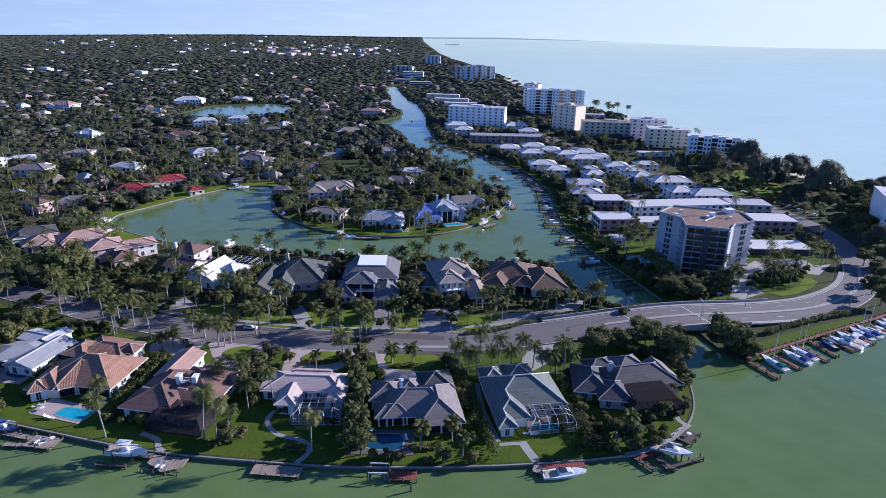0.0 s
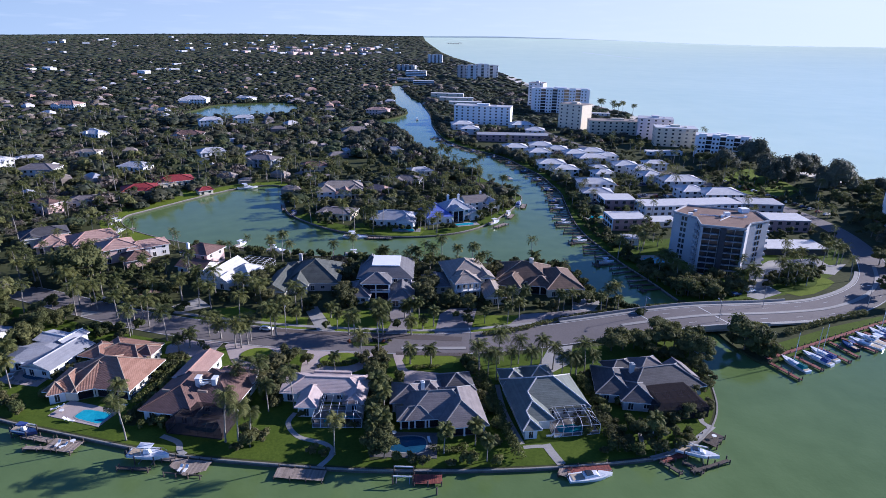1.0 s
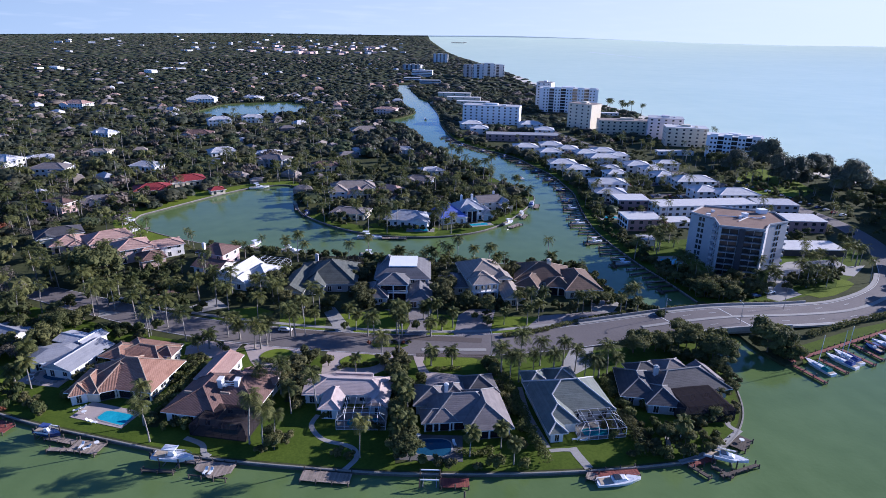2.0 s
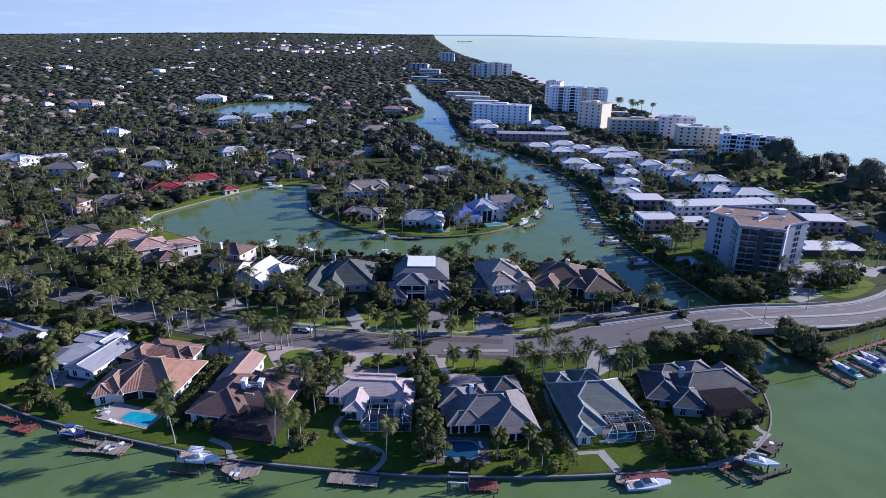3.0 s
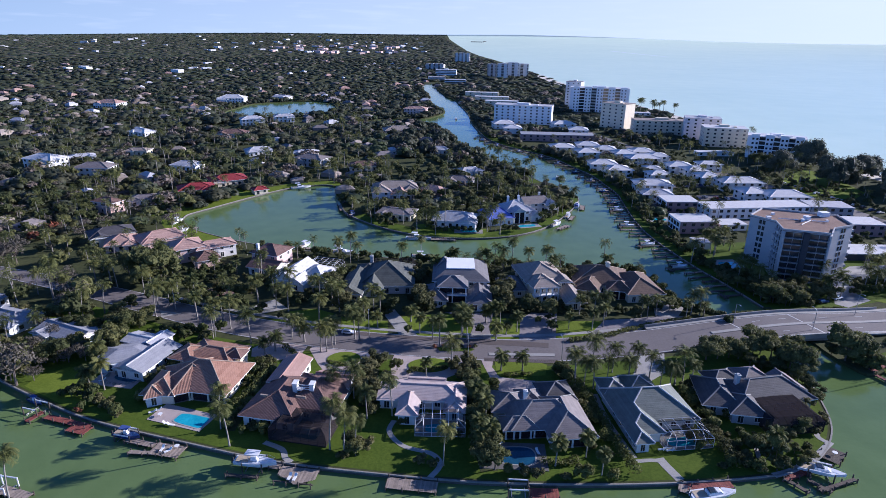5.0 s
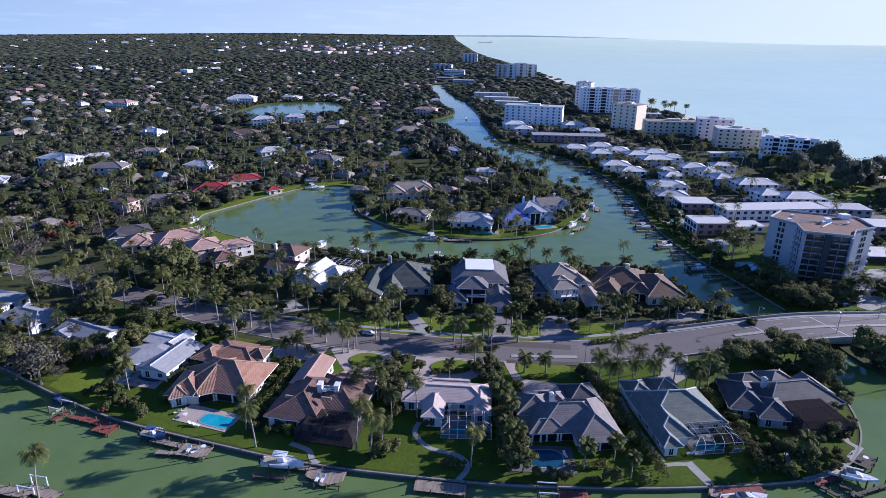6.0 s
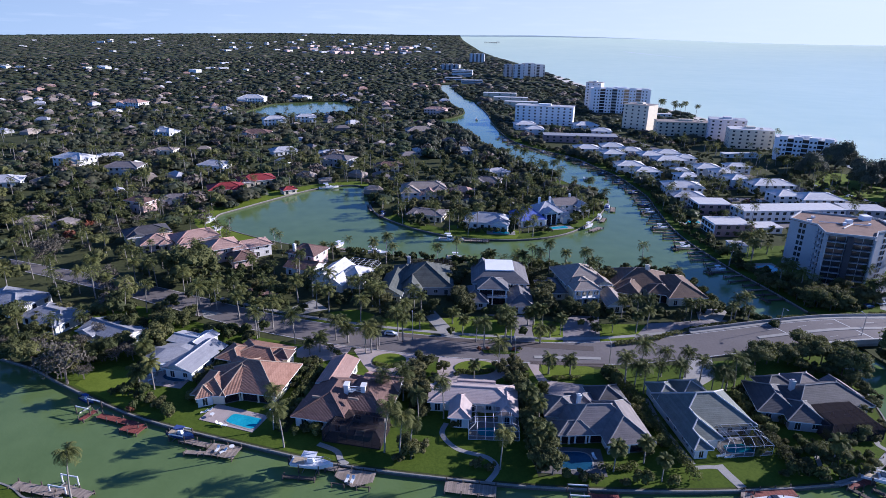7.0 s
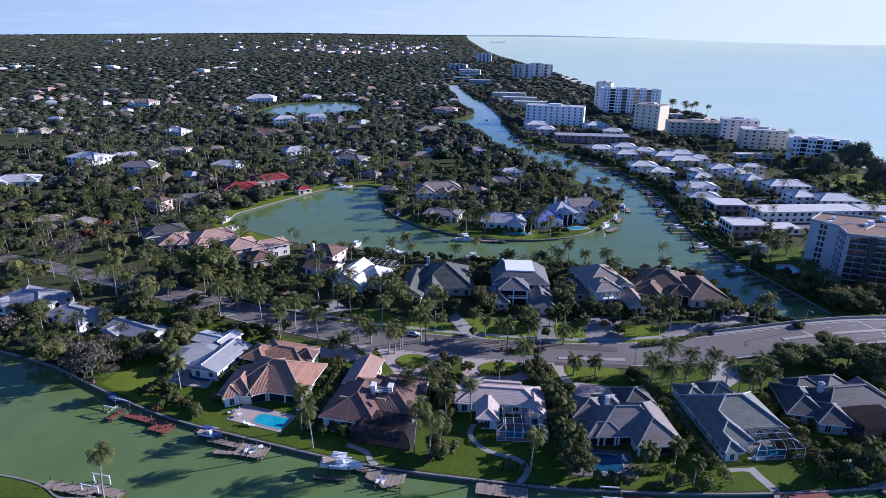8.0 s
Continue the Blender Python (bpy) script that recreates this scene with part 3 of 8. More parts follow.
LAKE = curve([(-140, 625), (-134, 664), (-127, 702), (-109, 723), (-74, 739), (-36, 742), (-19.4, 703), (-14, 643), (-28, 606), (-55, 590), (-90, 583), (-125, 582)], 4, True)
arc = [polar(1500, b) for b in np.linspace(coast_bearing(1500), -78, 24)]
MAIN_LAND = BAY_SHORE + CANAL_WEST + POINT_SHORE[1:] + CANAL_EAST + MARINA_SHORE + GULF_SHORE + arc + [(-1400, 200), (-700, 140)]


def inside(x, y, line):
    c = False
    for (x1, y1), (x2, y2) in zip(line, line[1:] + line[:1]):
        if (y1 > y) != (y2 > y) and x < (x2 - x1) * (y - y1) / (y2 - y1) + x1:
            c = not c
    return c


def on_land(x, y):
    d = math.hypot(x - CENTRE.x, y - CENTRE.y)
    if d > 1490:
        return math.degrees(math.atan2(x - CENTRE.x, y - CENTRE.y)) < coast_bearing(d) - 0.25
    return inside(x, y, MAIN_LAND) and not inside(x, y, LAKE)


def filled(loops, z):
    from mathutils.geometry import tessellate_polygon
    pts = [p for loop in loops for p in loop]
    return [(p[0], p[1], z) for p in pts], tessellate_polygon([[Vector((p[0], p[1], 0)) for p in loop] for loop in loops])


bm = bmesh.new()
verts, tris = filled([MAIN_LAND, LAKE], LAND_Z)
vs = [bm.verts.new(v) for v in verts]
for t in tris:
    if len(set(t)) == 3:
        try:
            bm.faces.new([vs[k] for k in t])
        except ValueError:
            pass
for loop, start in ((MAIN_LAND, 0), (LAKE, len(MAIN_LAND))):
    low = [bm.verts.new((p[0], p[1], -1.5)) for p in loop]
    for i in range(len(loop)):
        j = (i + 1) % len(loop)
        bm.faces.new([low[i], low[j], vs[start + j], vs[start + i]])
verts, faces = polar_sheet(RINGS, coast_bearing, lambda r: -78.0, 60, LAND_Z)
vs = [bm.verts.new(v) for v in verts]
for f in faces:
    bm.faces.new([vs[k] for k in f])
bmesh.ops.recalc_face_normals(bm, faces=bm.faces)
for f in bm.faces:
    if abs(f.normal.z) > 0.9 and f.normal.z < 0:
        f.normal_flip()
tagged(part("ground", bm, GROUND, None), "low coastal land covered in undergrowth and litter", "ground", kind="structure")

# a point of the next lawn close below the viewpoint
NEAR_POINT = curve([(-120, -2), (-75, -4.5), (-55.6, -8.6), (-46, -12), (-40.6, -15.8), (-34.5, -16.2), (-29.5, -16.6), (-28.5, -24), (-60, -45), (-110, -40)], 4, True)
bm = bmesh.new()
prism(bm, NEAR_POINT[::-1], -1.5, LAND_Z)
bmesh.ops.recalc_face_normals(bm, faces=bm.faces)
tagged(part("ground_2", bm, LAWN, None), "mown lawn on a seawalled point", "ground", kind="structure")

# sea walls with their caps
def seawall(name, line, width=0.4):
    bm = bmesh.new()
    ribbon(bm, line, width * 0.5, -width * 0.5, LAND_Z + 0.12, 0.34)
    cap = part(name, bm, SEAWALL, None)
    bm = bmesh.new()
    ribbon(bm, line, width * 0.35, -width * 0.35, LAND_Z - 0.224, 1.7)
    part("wall", bm, WALL_STAIN, cap)
    tagged(cap, "weathered concrete seawall along the water", "seawall", kind="structure")


seawall("seawall_bay", BAY_SHORE[6:-2])
seawall("seawall_canal_west", CANAL_WEST[2:-10])
seawall("seawall_point", POINT_SHORE[2:48])
seawall("seawall_canal_east", CANAL_EAST[20:-1])
seawall("seawall_near", NEAR_POINT[2:22])

bm = bmesh.new()
line = GULF_SHORE[6:] + [polar(r, coast_bearing(r)) for r in (1400, 1500)]
ribbon(bm, line, 16, -4, lambda x, y: 0.35 + LAND_Z + swell(x, y), 2.0)
tagged(part("beach", bm, SAND, None), "pale sand beach along the open sea", "beach", kind="structure")

# ---------------------------------------------------------------- roads, bridge
ROAD = curve([(-420, 260), (-250, 178), (-130, 126), (-64, 95), (-8, 64.5), (33, 49.5), (71, 41.4), (100, 38.8), (138, 42.5), (165, 45.6), (186, 48), (214, 50), (242, 55), (268, 69), (288, 92), (304, 122), (312, 158), (307, 205), (296, 250), (278, 310), (262, 380), (250, 470), (238, 600)], 8)


def road_z(x, y):
    k = max(0.0, 1 - abs(x - 177) / 62) if y < 75 else 0
    return LAND_Z + 0.06 + 1.9 * k * k * (3 - 2 * k)


def road_half(s):
    """Half the road's width along its way."""
    return float(np.interp(s, [0, 0.10, 0.15, 0.21, 0.27, 0.34, 0.55, 0.68, 1], [3.4, 4.0, 6.0, 6.6, 6.8, 7.4, 7.4, 5.5, 4.0]))


bm = bmesh.new()
ribbon(bm, ROAD, road_half, lambda s: -road_half(s), road_z, 0.5)
tagged(part("road", bm, ASPHALT, None), "grey asphalt avenue curving to a low bridge", "road", kind="structure")


def road_strip(a, b, o1, o2, lift, name, material, label, thick=0.05):
    n = len(ROAD) - 1
    i, j = int(a * n), int(b * n)
    bm = bmesh.new()
    f = lambda o: (lambda s: o((i + s * (j - i)) / n) if callable(o) else o)
    ribbon(bm, ROAD[i:j + 1], f(o1), f(o2), lambda x, y: road_z(x, y) + lift, thick)
    tagged(part(name, bm, material, None), label, name.split("_")[0], kind="structure")


road_strip(0.0, 0.66, lambda s: road_half(s) - 0.25, lambda s: road_half(s) - 0.40, 0.03, "marking_1", WHITE_LINE, "white edge line on the road", 0.026)
road_strip(0.0, 0.66, lambda s: -road_half(s) + 0.40, lambda s: -road_half(s) + 0.25, 0.03, "marking_2", WHITE_LINE, "white edge line on the road", 0.026)
road_strip(0.39, 0.64, 0.75, -0.75, 0.16, "median", CONCRETE, "low concrete median strip", 0.16)
road_strip(0.16, 0.385, lambda s: road_half(s) + 3.2, lambda s: road_half(s) + 1.6, 0.02, "pavement_1", CONCRETE, "pale concrete pavement beside the road", 0.3)
road_strip(0.36, 0.62, lambda s: road_half(s) + 1.6, lambda s: road_half(s) + 0.02, 0.14, "pavement_2", CONCRETE, "raised pavement along the bridge", 0.6)
road_strip(0.40, 0.52, lambda s: -road_half(s) - 0.02, lambda s: -road_half(s) - 1.3, 0.14, "pavement_3", CONCRETE, "raised pavement along the bridge", 0.6)


def bridge_wall(name, side, a, b):
    """A low parapet of concrete along one edge of the bridge."""
    n = len(ROAD) - 1
    line = [p for p in ROAD if a < p[0] < b and p[1] < 75]
    bm = bmesh.new()
    ribbon(bm, line, side * 9.1 + 0.15, side * 9.1 - 0.15, lambda x, y: road_z(x, y) + 0.95, 1.6)
    tagged(part(name, bm, CONCRETE, None), "low concrete parapet of the bridge", "parapet", kind="structure")


bridge_wall("parapet_1", 1, 130, 225)
bridge_wall("parapet_2", -1, 150, 205)
bm = bmesh.new()
box(bm, 166, 189, 38.5, 55, 2.0, 2.75)
tagged(part("bridge_deck", bm, SEAWALL, None), "grey concrete underside of the bridge", "bridge", kind="structure")
# lane marks
n = len(ROAD) - 1
for k, (a, b) in enumerate([(0.40 + 0.012 * i, 0.4045 + 0.012 * i) for i in range(22)]):
    for s in ((-1,) if k % 2 else (1,)):
        i, j = int(a * n), int(a * n) + 1
        p, q = Vector(ROAD[i]), Vector(ROAD[j])
        way = (q - p).normalized()
        o = way.orthogonal() * s * 4.1
        bm = bmesh.new()
        ribbon(bm, [tuple(p + o), tuple(p + o + way * 1.5), tuple(p + o + way * 3)], 0.06, -0.06, lambda x, y: road_z(x, y) + 0.03, 0.026)
        tagged(part("lane_mark", bm, WHITE_LINE, None), "white lane dash on the road", "road mark", "lane marks", kind="structure")
for k, x in enumerate((166, 190)):
    i = min(range(len(ROAD)), key=lambda q: abs(ROAD[q][0] - x) + (0 if ROAD[q][1] < 75 else 99))
    p, way = Vector(ROAD[i]), (Vector(ROAD[i + 1]) - Vector(ROAD[i])).normalized()
    o = way.orthogonal()
    bm = bmesh.new()
    c = p + way * -1.5
    ribbon(bm, [tuple(p - o * 7), tuple(c), tuple(p - way * 3 + o * 7)], 0.16, -0.16, lambda x, y: road_z(x, y) + 0.035, 0.03)
    tagged(part("joint_%d" % (k + 1), bm, WHITE_LINE, None), "pale expansion joint across the bridge", "joint", kind="structure")

# ---------------------------------------------------------------- plants
rng = np.random.default_rng(4)


def crown(seed, blobs, count, leaf, flat=0.6):
    """Many small leafy sprays laid over a few rounded masses, with gaps between them."""
    r = np.random.default_rng(seed)
    blobs = np.array(blobs, float)
    weight = blobs[:, 3] ** 2
    pick = r.choice(len(blobs), count, p=weight / weight.sum())
    way = r.normal(size=(count, 3))
    way /= np.linalg.norm(way, axis=1, keepdims=True)
    way[:, 2] = np.where(way[:, 2] < -0.35, -way[:, 2], way[:, 2])
    c = blobs[pick]
    out = c[:, :3] + way * c[:, 3:4] * np.array([1, 1, flat]) * r.uniform(0.66, 1.16, (count, 1))
    nrm = way + r.normal(size=(count, 3)) * 0.42
    nrm /= np.linalg.norm(nrm, axis=1, keepdims=True)
    side = np.cross(nrm, r.normal(size=(count, 3)))
    side /= np.linalg.norm(side, axis=1, keepdims=True)
    up = np.cross(nrm, side)
    size = leaf * r.uniform(0.6, 1.35, (count, 1))
    bend = nrm * size * 0.3
    v = np.stack([out - side * size, out - up * size * 0.7 - bend, out + side * size, out + up * size * 0.8 - bend], 1).reshape(-1, 3)
    return v, np.arange(count * 4).reshape(-1, 4)


def dome(seed):
    """A rounded, uneven cap of few faces: the mass of a crown seen from far above."""
    r = np.random.default_rng(seed)
    verts = [(q * (1 + 0.16 * r.normal()) * math.cos(k * math.pi / 3 + o), q * (1 + 0.16 * r.normal()) * math.sin(k * math.pi / 3 + o), h + 0.08 * r.normal())
             for q, h, o in ((0.98, -0.45, 0), (0.95, 0.3, 0.2), (0.52, 0.85, 0.4)) for k in range(6)]
    faces = [(a * 6 + k, a * 6 + (k + 1) % 6, a * 6 + 6 + (k + 1) % 6, a * 6 + 6 + k) for a in range(2) for k in range(6)]
    return np.array(verts), np.array(faces + [(12, 13, 14, 15), (15, 16, 17, 12)])


def domed(seed, blobs, count, leaf, flat, inner=0.85):
    """Sprays over caps, for trees far off."""
    v, f = crown(seed, blobs, count, leaf, flat)
    vs, fs, k = [v], [f], len(v)
    for i, (x, y, z, s) in enumerate(blobs):
        lv, lf = dome(seed * 7 + i)
        vs.append(lv * s * inner * np.array([1, 1, flat]) + np.array([x, y, z]))
        fs.append(lf + k)
        k += len(lv)
    return np.concatenate(vs), np.concatenate(fs)


def tree_blobs(seed, height, spread, n):
    r = np.random.default_rng(seed)
    rows = [(0, 0, height * 0.62, spread * 0.58)]
    for k in range(n):
        a = 2 * math.pi * (k + r.uniform(-0.3, 0.3)) / n
        d = spread * r.uniform(0.3, 0.78)
        rows.append((d * math.cos(a), d * math.sin(a), height * r.uniform(0.30, 0.84), spread * r.uniform(0.22, 0.46)))
    return rows


def make_tree(seed, height, spread, count, leaf, material, label, name="tree", flat=0.75, category="tree", group="garden trees", solid=True):
    blobs = tree_blobs(seed, height, spread, 10)
    root = thing(name, label, category, pose(0, 0, -500), group)
    bm = bmesh.new()
    tube(bm, [(0, 0, -0.3), (0.1, 0.05, height * 0.2), (0.05, 0.15, height * 0.42)], [height * 0.035, height * 0.027, height * 0.022], 6)
    for x, y, z, s in blobs:
        tube(bm, [(0.05, 0.12, height * 0.36), (x * 0.45, y * 0.45, z * 0.75), (x * 0.9, y * 0.9, z)], [height * 0.018, height * 0.011, height * 0.004], 5)
    part("trunk", bm, BARK, root)
    v, f = (domed if solid else crown)(seed, blobs, count, leaf, flat)
    ob = new("crown", arrays("crown", v, f, material))
    ob.parent = root
    return root


def make_palm(seed, height, fronds, length, droop, lean=0.6, label="", group="palms of the gardens", width=0.30, thick=0.17, steps=7, halves=(0.0, 0.5)):
    r = np.random.default_rng(seed)
    root = thing("palm_tree", label, "palm tree", pose(0, 0, -500), group)
    bm = bmesh.new()
    a = r.uniform(0, 6.28)
    top = Vector((lean * math.cos(a), lean * math.sin(a), height))
    path = [(top.x * s * s, top.y * s * s, -0.3 + (height + 0.3) * s) for s in (0, 0.08, 0.3, 0.6, 0.85, 1)]
    tube(bm, path, [thick * 1.7, thick * 1.25, thick, thick * 0.9, thick * 0.85, thick * 0.8], 7)
    part("trunk", bm, PALM_BARK, root, smooth=True)
    verts, faces = [], []
    for k in range(fronds):
        az = 2.4 * k + r.uniform(-0.2, 0.2)
        rise = 1.25 - 1.75 * (k / fronds) + r.uniform(-0.1, 0.1)
        l = length * r.uniform(0.85, 1.1)
        p, ang, pts = Vector(top), rise, []
        for s in range(steps + 1):
            pts.append(p.copy())
            p = p + Vector((math.cos(az) * math.cos(ang), math.sin(az) * math.cos(ang), math.sin(ang))) * (l / steps)
            ang -= droop / steps * (0.5 + s / steps)
        across = Vector((-math.sin(az), math.cos(az), 0))
        for s in range(1, steps + 1):
            q, way = pts[s], (pts[s] - pts[s - 1]).normalized()
            reach = length * 0.30 * math.sin(math.pi * (0.12 + 0.84 * s / (steps + 0.5))) + 0.08
            for sg in (-1, 1):
                for half in halves:
                    o = q - way * (l / steps) * half
                    tip = o + across * sg * reach + way * reach * 0.55 - Vector((0, 0, reach * (0.35 + r.uniform(0, 0.35))))
                    w = way * width * 0.5
                    i = len(verts)
                    verts += [o - w * 0.6, o + w * 0.6, tip + w * 0.25, tip - w * 0.25]
                    faces.append((i, i + 1, i + 2, i + 3))
        for s in range(steps):
            i = len(verts)
            w = across * 0.05
            verts += [pts[s] - w, pts[s] + w, pts[s + 1] + w * 0.6, pts[s + 1] - w * 0.6]
            faces.append((i, i + 1, i + 2, i + 3))
    ob = new("crown", arrays("crown", [tuple(v) for v in verts], faces, PALM_LEAF))
    ob.parent = root
    return root


PALMS = [
    make_palm(11, 9.0, 17, 3.6, 1.9, 0.5, "tall slender palm with a feathery green crown"),
    make_palm(12, 11.5, 18, 3.4, 2.2, 1.1, "tall leaning coconut palm with a drooping crown"),
    make_palm(13, 7.0, 22, 2.6, 1.6, 0.3, "cabbage palm with a dense round crown", width=0.4),
    make_palm(14, 5.0, 20, 3.0, 2.0, 0.3, "short date palm with arching green fronds", width=0.34, thick=0.24),
    make_palm(15, 8.2, 19, 3.2, 1.7, 0.4, "straight royal palm with a pale trunk", thick=0.22),
]
TREES = [
    make_tree(21, 9.0, 5.5, 900, 0.36, LEAF, "broad dark green shade tree with a rounded crown"),
    make_tree(22, 7.0, 4.4, 700, 0.32, LEAF_OLIVE, "olive green garden tree with an open crown"),
    make_tree(23, 11.0, 6.8, 1200, 0.41, LEAF, "large dark fig tree with a dense crown"),
    make_tree(24, 7.5, 4.6, 800, 0.24, LEAF_GREY, "nearly bare grey-brown tree with fine twigs", solid=False),
]
PINE = make_tree(25, 14, 9.5, 2300, 0.42, LEAF_PINE, "tall grey-green beach pine with feathery boughs", flat=1.0)
def make_shrub(seed, height, spread, count, leaf, material, label):
    v, f = domed(seed, tree_blobs(seed, height, spread, 5), count, leaf, 0.9)
    ob = new("shrub", arrays("shrub", v, f, material))
    ob.matrix_world = pose(0, 0, -500)
    return tagged(ob, label, "shrub", "garden shrubs")


SHRUBS = [
    make_shrub(31, 2.6, 1.9, 260, 0.24, LEAF_HEDGE, "rounded green garden shrub"),
    make_shrub(32, 1.8, 1.6, 230, 0.21, LEAF_OLIVE, "low olive green garden shrub"),
    make_shrub(33, 1.5, 1.4, 180, 0.23, LEAF_BLOOM, "low shrub with red blooms"),
]


FAR_SPOTS = {}


def plant(kind, x, y, size=1.0, z=LAND_Z, turn=None):
    s = size * rng.uniform(0.9, 1.12)
    if kind in SHRUBS and (y > 38 or x < -28):
        FAR_SPOTS.setdefault(kind.name, []).append((x, y, z + swell(x, y), s, s * rng.uniform(0.92, 1.1), rng.uniform(0, 6.28)))
        return None
    m = pose(x, y, z + swell(x, y), 0, 0, rng.uniform(0, 360) if turn is None else turn)
    return copy_thing(kind, m @ Matrix.Diagonal((s, s, s * rng.uniform(0.92, 1.1), 1)))


BLOCKED = []   # x, y, radius of what keeps trees away


def free(x, y, gap=0.0):
    return all((x - a) ** 2 + (y - b) ** 2 > (r + gap) ** 2 for a, b, r in BLOCKED)


def block(x, y, r):
    BLOCKED.append((x, y, r))

# ---------------------------------------------------------------- houses on the bay
def roof_house(label, x, y, turn, w, d, eave, wall, roof, seed=0, storeys=1, kind="hip", pitch=0.42, sides="SE", ell=True):
    """A house of one main block with a lower cross wing."""
    r = random.Random(seed)
    h = house(label, x, y, turn)
    far = y > 60
    wing(h, (0, 0, 0), (w, d), eave, wall, roof, kind, pitch, sides=sides, storeys=storeys, far=far)
    if ell:
        sx = r.choice((-1, 1))
        wing(h, (sx * w * 0.30, -d * 0.42, 0), (w * 0.38, d * 0.45), eave * (0.8 if storeys > 1 else 0.98), wall, roof, "gable_y" if r.random() < 0.5 else "hip", pitch, sides="S", gap=2.6, far=far)
    block(x, y, max(w, d) * 0.56)
    return h


def pool_cage(x, y, turn, w, d, h, dark=True, z=LAND_Z, dense=False):
    """A screened pool cage: posts, beams and a shallow mansard top, with screens between them."""
    frame_mat = BRONZE if dark else ALU_WHITE
    cage = thing("pool_cage", "screened pool cage with %s aluminium beams" % ("bronze" if dark else "white"), "pool cage", pose(x, y, z, 0, 0, turn), "pool cages")
    a, b, t = w / 2, d / 2, 0.028 if dense else 0.055
    nx, ny = max(3, round(w / 2.2)), max(3, round(d / 2.2))
    rise, inset = h * 0.32, 1.6
    for i in range(nx + 1):
        u = -a + w * i / nx
        v = max(-a + inset, min(a - inset, u))
        bm = bmesh.new()
        tube(bm, [(u, -b, 0), (u, -b, h)], [t], 4)
        tube(bm, [(u, -b, h), (v, -b + inset, h + rise), (v, b, h + rise)], [t], 4)
        part("rafter", bm, frame_mat, cage)
    for j in range(1, ny + 1):
        u = -b + d * j / ny
        bm = bmesh.new()
        for s in (-1, 1):
            tube(bm, [(s * a, u, 0), (s * a, u, h), (s * (a - inset), max(u, -b + inset), h + rise)], [t], 4)
        tube(bm, [(-a + inset, max(u, -b + inset), h + rise), (a - inset, max(u, -b + inset), h + rise)], [t], 4)
        part("purlin", bm, frame_mat, cage)
    bm = bmesh.new()
    for zz in (0.08, 1.1, h):
        tube(bm, [(-a, b, zz), (-a, -b, zz), (a, -b, zz), (a, b, zz)], [t], 4)
    part("rail", bm, frame_mat, cage)
    bm = bmesh.new()
    quad(bm, [(-a, -b, 0), (a, -b, 0), (a, -b, h), (-a, -b, h)])
    for s in (-1, 1):
        quad(bm, [(s * a, -b, 0), (s * a, b, 0), (s * a, b, h), (s * a, -b, h)])
        quad(bm, [(s * a, -b, h), (s * a, b, h), (s * (a - inset), b, h + rise), (s * (a - inset), -b + inset, h + rise)])
    quad(bm, [(-a, -b, h), (a, -b, h), (a - inset, -b + inset, h + rise), (-a + inset, -b + inset, h + rise)])
    quad(bm, [(-a + inset, -b + inset, h + rise), (a - inset, -b + inset, h + rise), (a - inset, b, h + rise), (-a + inset, b, h + rise)])
    part("screen", bm, SCREEN_AND_SHADE if dense else SCREEN, cage, "fine dark insect screen")
    block(x, y, max(w, d) * 0.5)
    return cage


def swimming_pool(x, y, turn, deck, basin, z=LAND_Z, water=None, deck_mat=None, label="rectangular blue swimming pool in a paved terrace", offset=(0, 0), rounded=0.35):
    p = thing("swimming_pool", label, "swimming pool", pose(x, y, z, 0, 0, turn), "swimming pools")
    a, b = basin[0] / 2, basin[1] / 2
    bm = bmesh.new()
    box(bm, -deck[0] / 2, deck[0] / 2, -deck[1] / 2, deck[1] / 2, -0.2, 0.12)
    part("terrace", bm, deck_mat or PAVER, p)
    n = 28
    shape = []
    for k in range(n):
        t = 2 * math.pi * k / n
        c, s = math.cos(t), math.sin(t)
        e = rounded
        shape.append((offset[0] + a * math.copysign(abs(c) ** e, c), offset[1] + b * math.copysign(abs(s) ** e, s) + 0.12 * b * math.sin(2 * t)))
    bm = bmesh.new()
    big = [(offset[0] + (q - offset[0]) * (1 + 0.35 / a), offset[1] + (s - offset[1]) * (1 + 0.35 / b)) for q, s in shape]
    prism(bm, big, 0.1, 0.17)
    part("coping", bm, CONCRETE, p)
    bm = bmesh.new()
    prism(bm, shape, 0.12, 0.176)
    part("water", bm, water or POOL, p)
    block(x, y, max(deck) * 0.5)
    return p


# white-roofed house at the bend of the shore
h = house("low white house with a pale tiled roof and raised back gable", -23, 37.8, 0)
wing(h, (1.4, -1.1, -20), (8.4, 15.2), 3.4, STUCCO_WHITE, ROOF_SILVER, "gable_y", 0.32, 0.9, sides="SE", ridge=RIDGE_PALE)
wing(h, (-5.8, 1.9, 18), (13.0, 9.4), 3.38, STUCCO_WHITE, ROOF_SILVER, "hip", 0.24, 0.9, sides="SW", ridge=False)
wing(h, (-4.2, 9.4, -24), (8.0, 6.0), 3.7, STUCCO_WHITE, ROOF_PALE, "gable_x", 0.22, 0.7, sides="E", ridge=TRIM)
wing(h, (0.6, 9.0, -24), (4.4, 7.6), 3.7, STUCCO_WHITE, ROOF_PALE, "gable_y", 0.28, 0.6, sides="E", ridge=TRIM)
bm = bmesh.new()
box(bm, -6.6, 1.2, -7.6, -5.2, 2.75, 2.9, pose(0, 0, 0, 0, 0, -26))
part("awning", bm, ALU_WHITE, h, "white terrace awning")
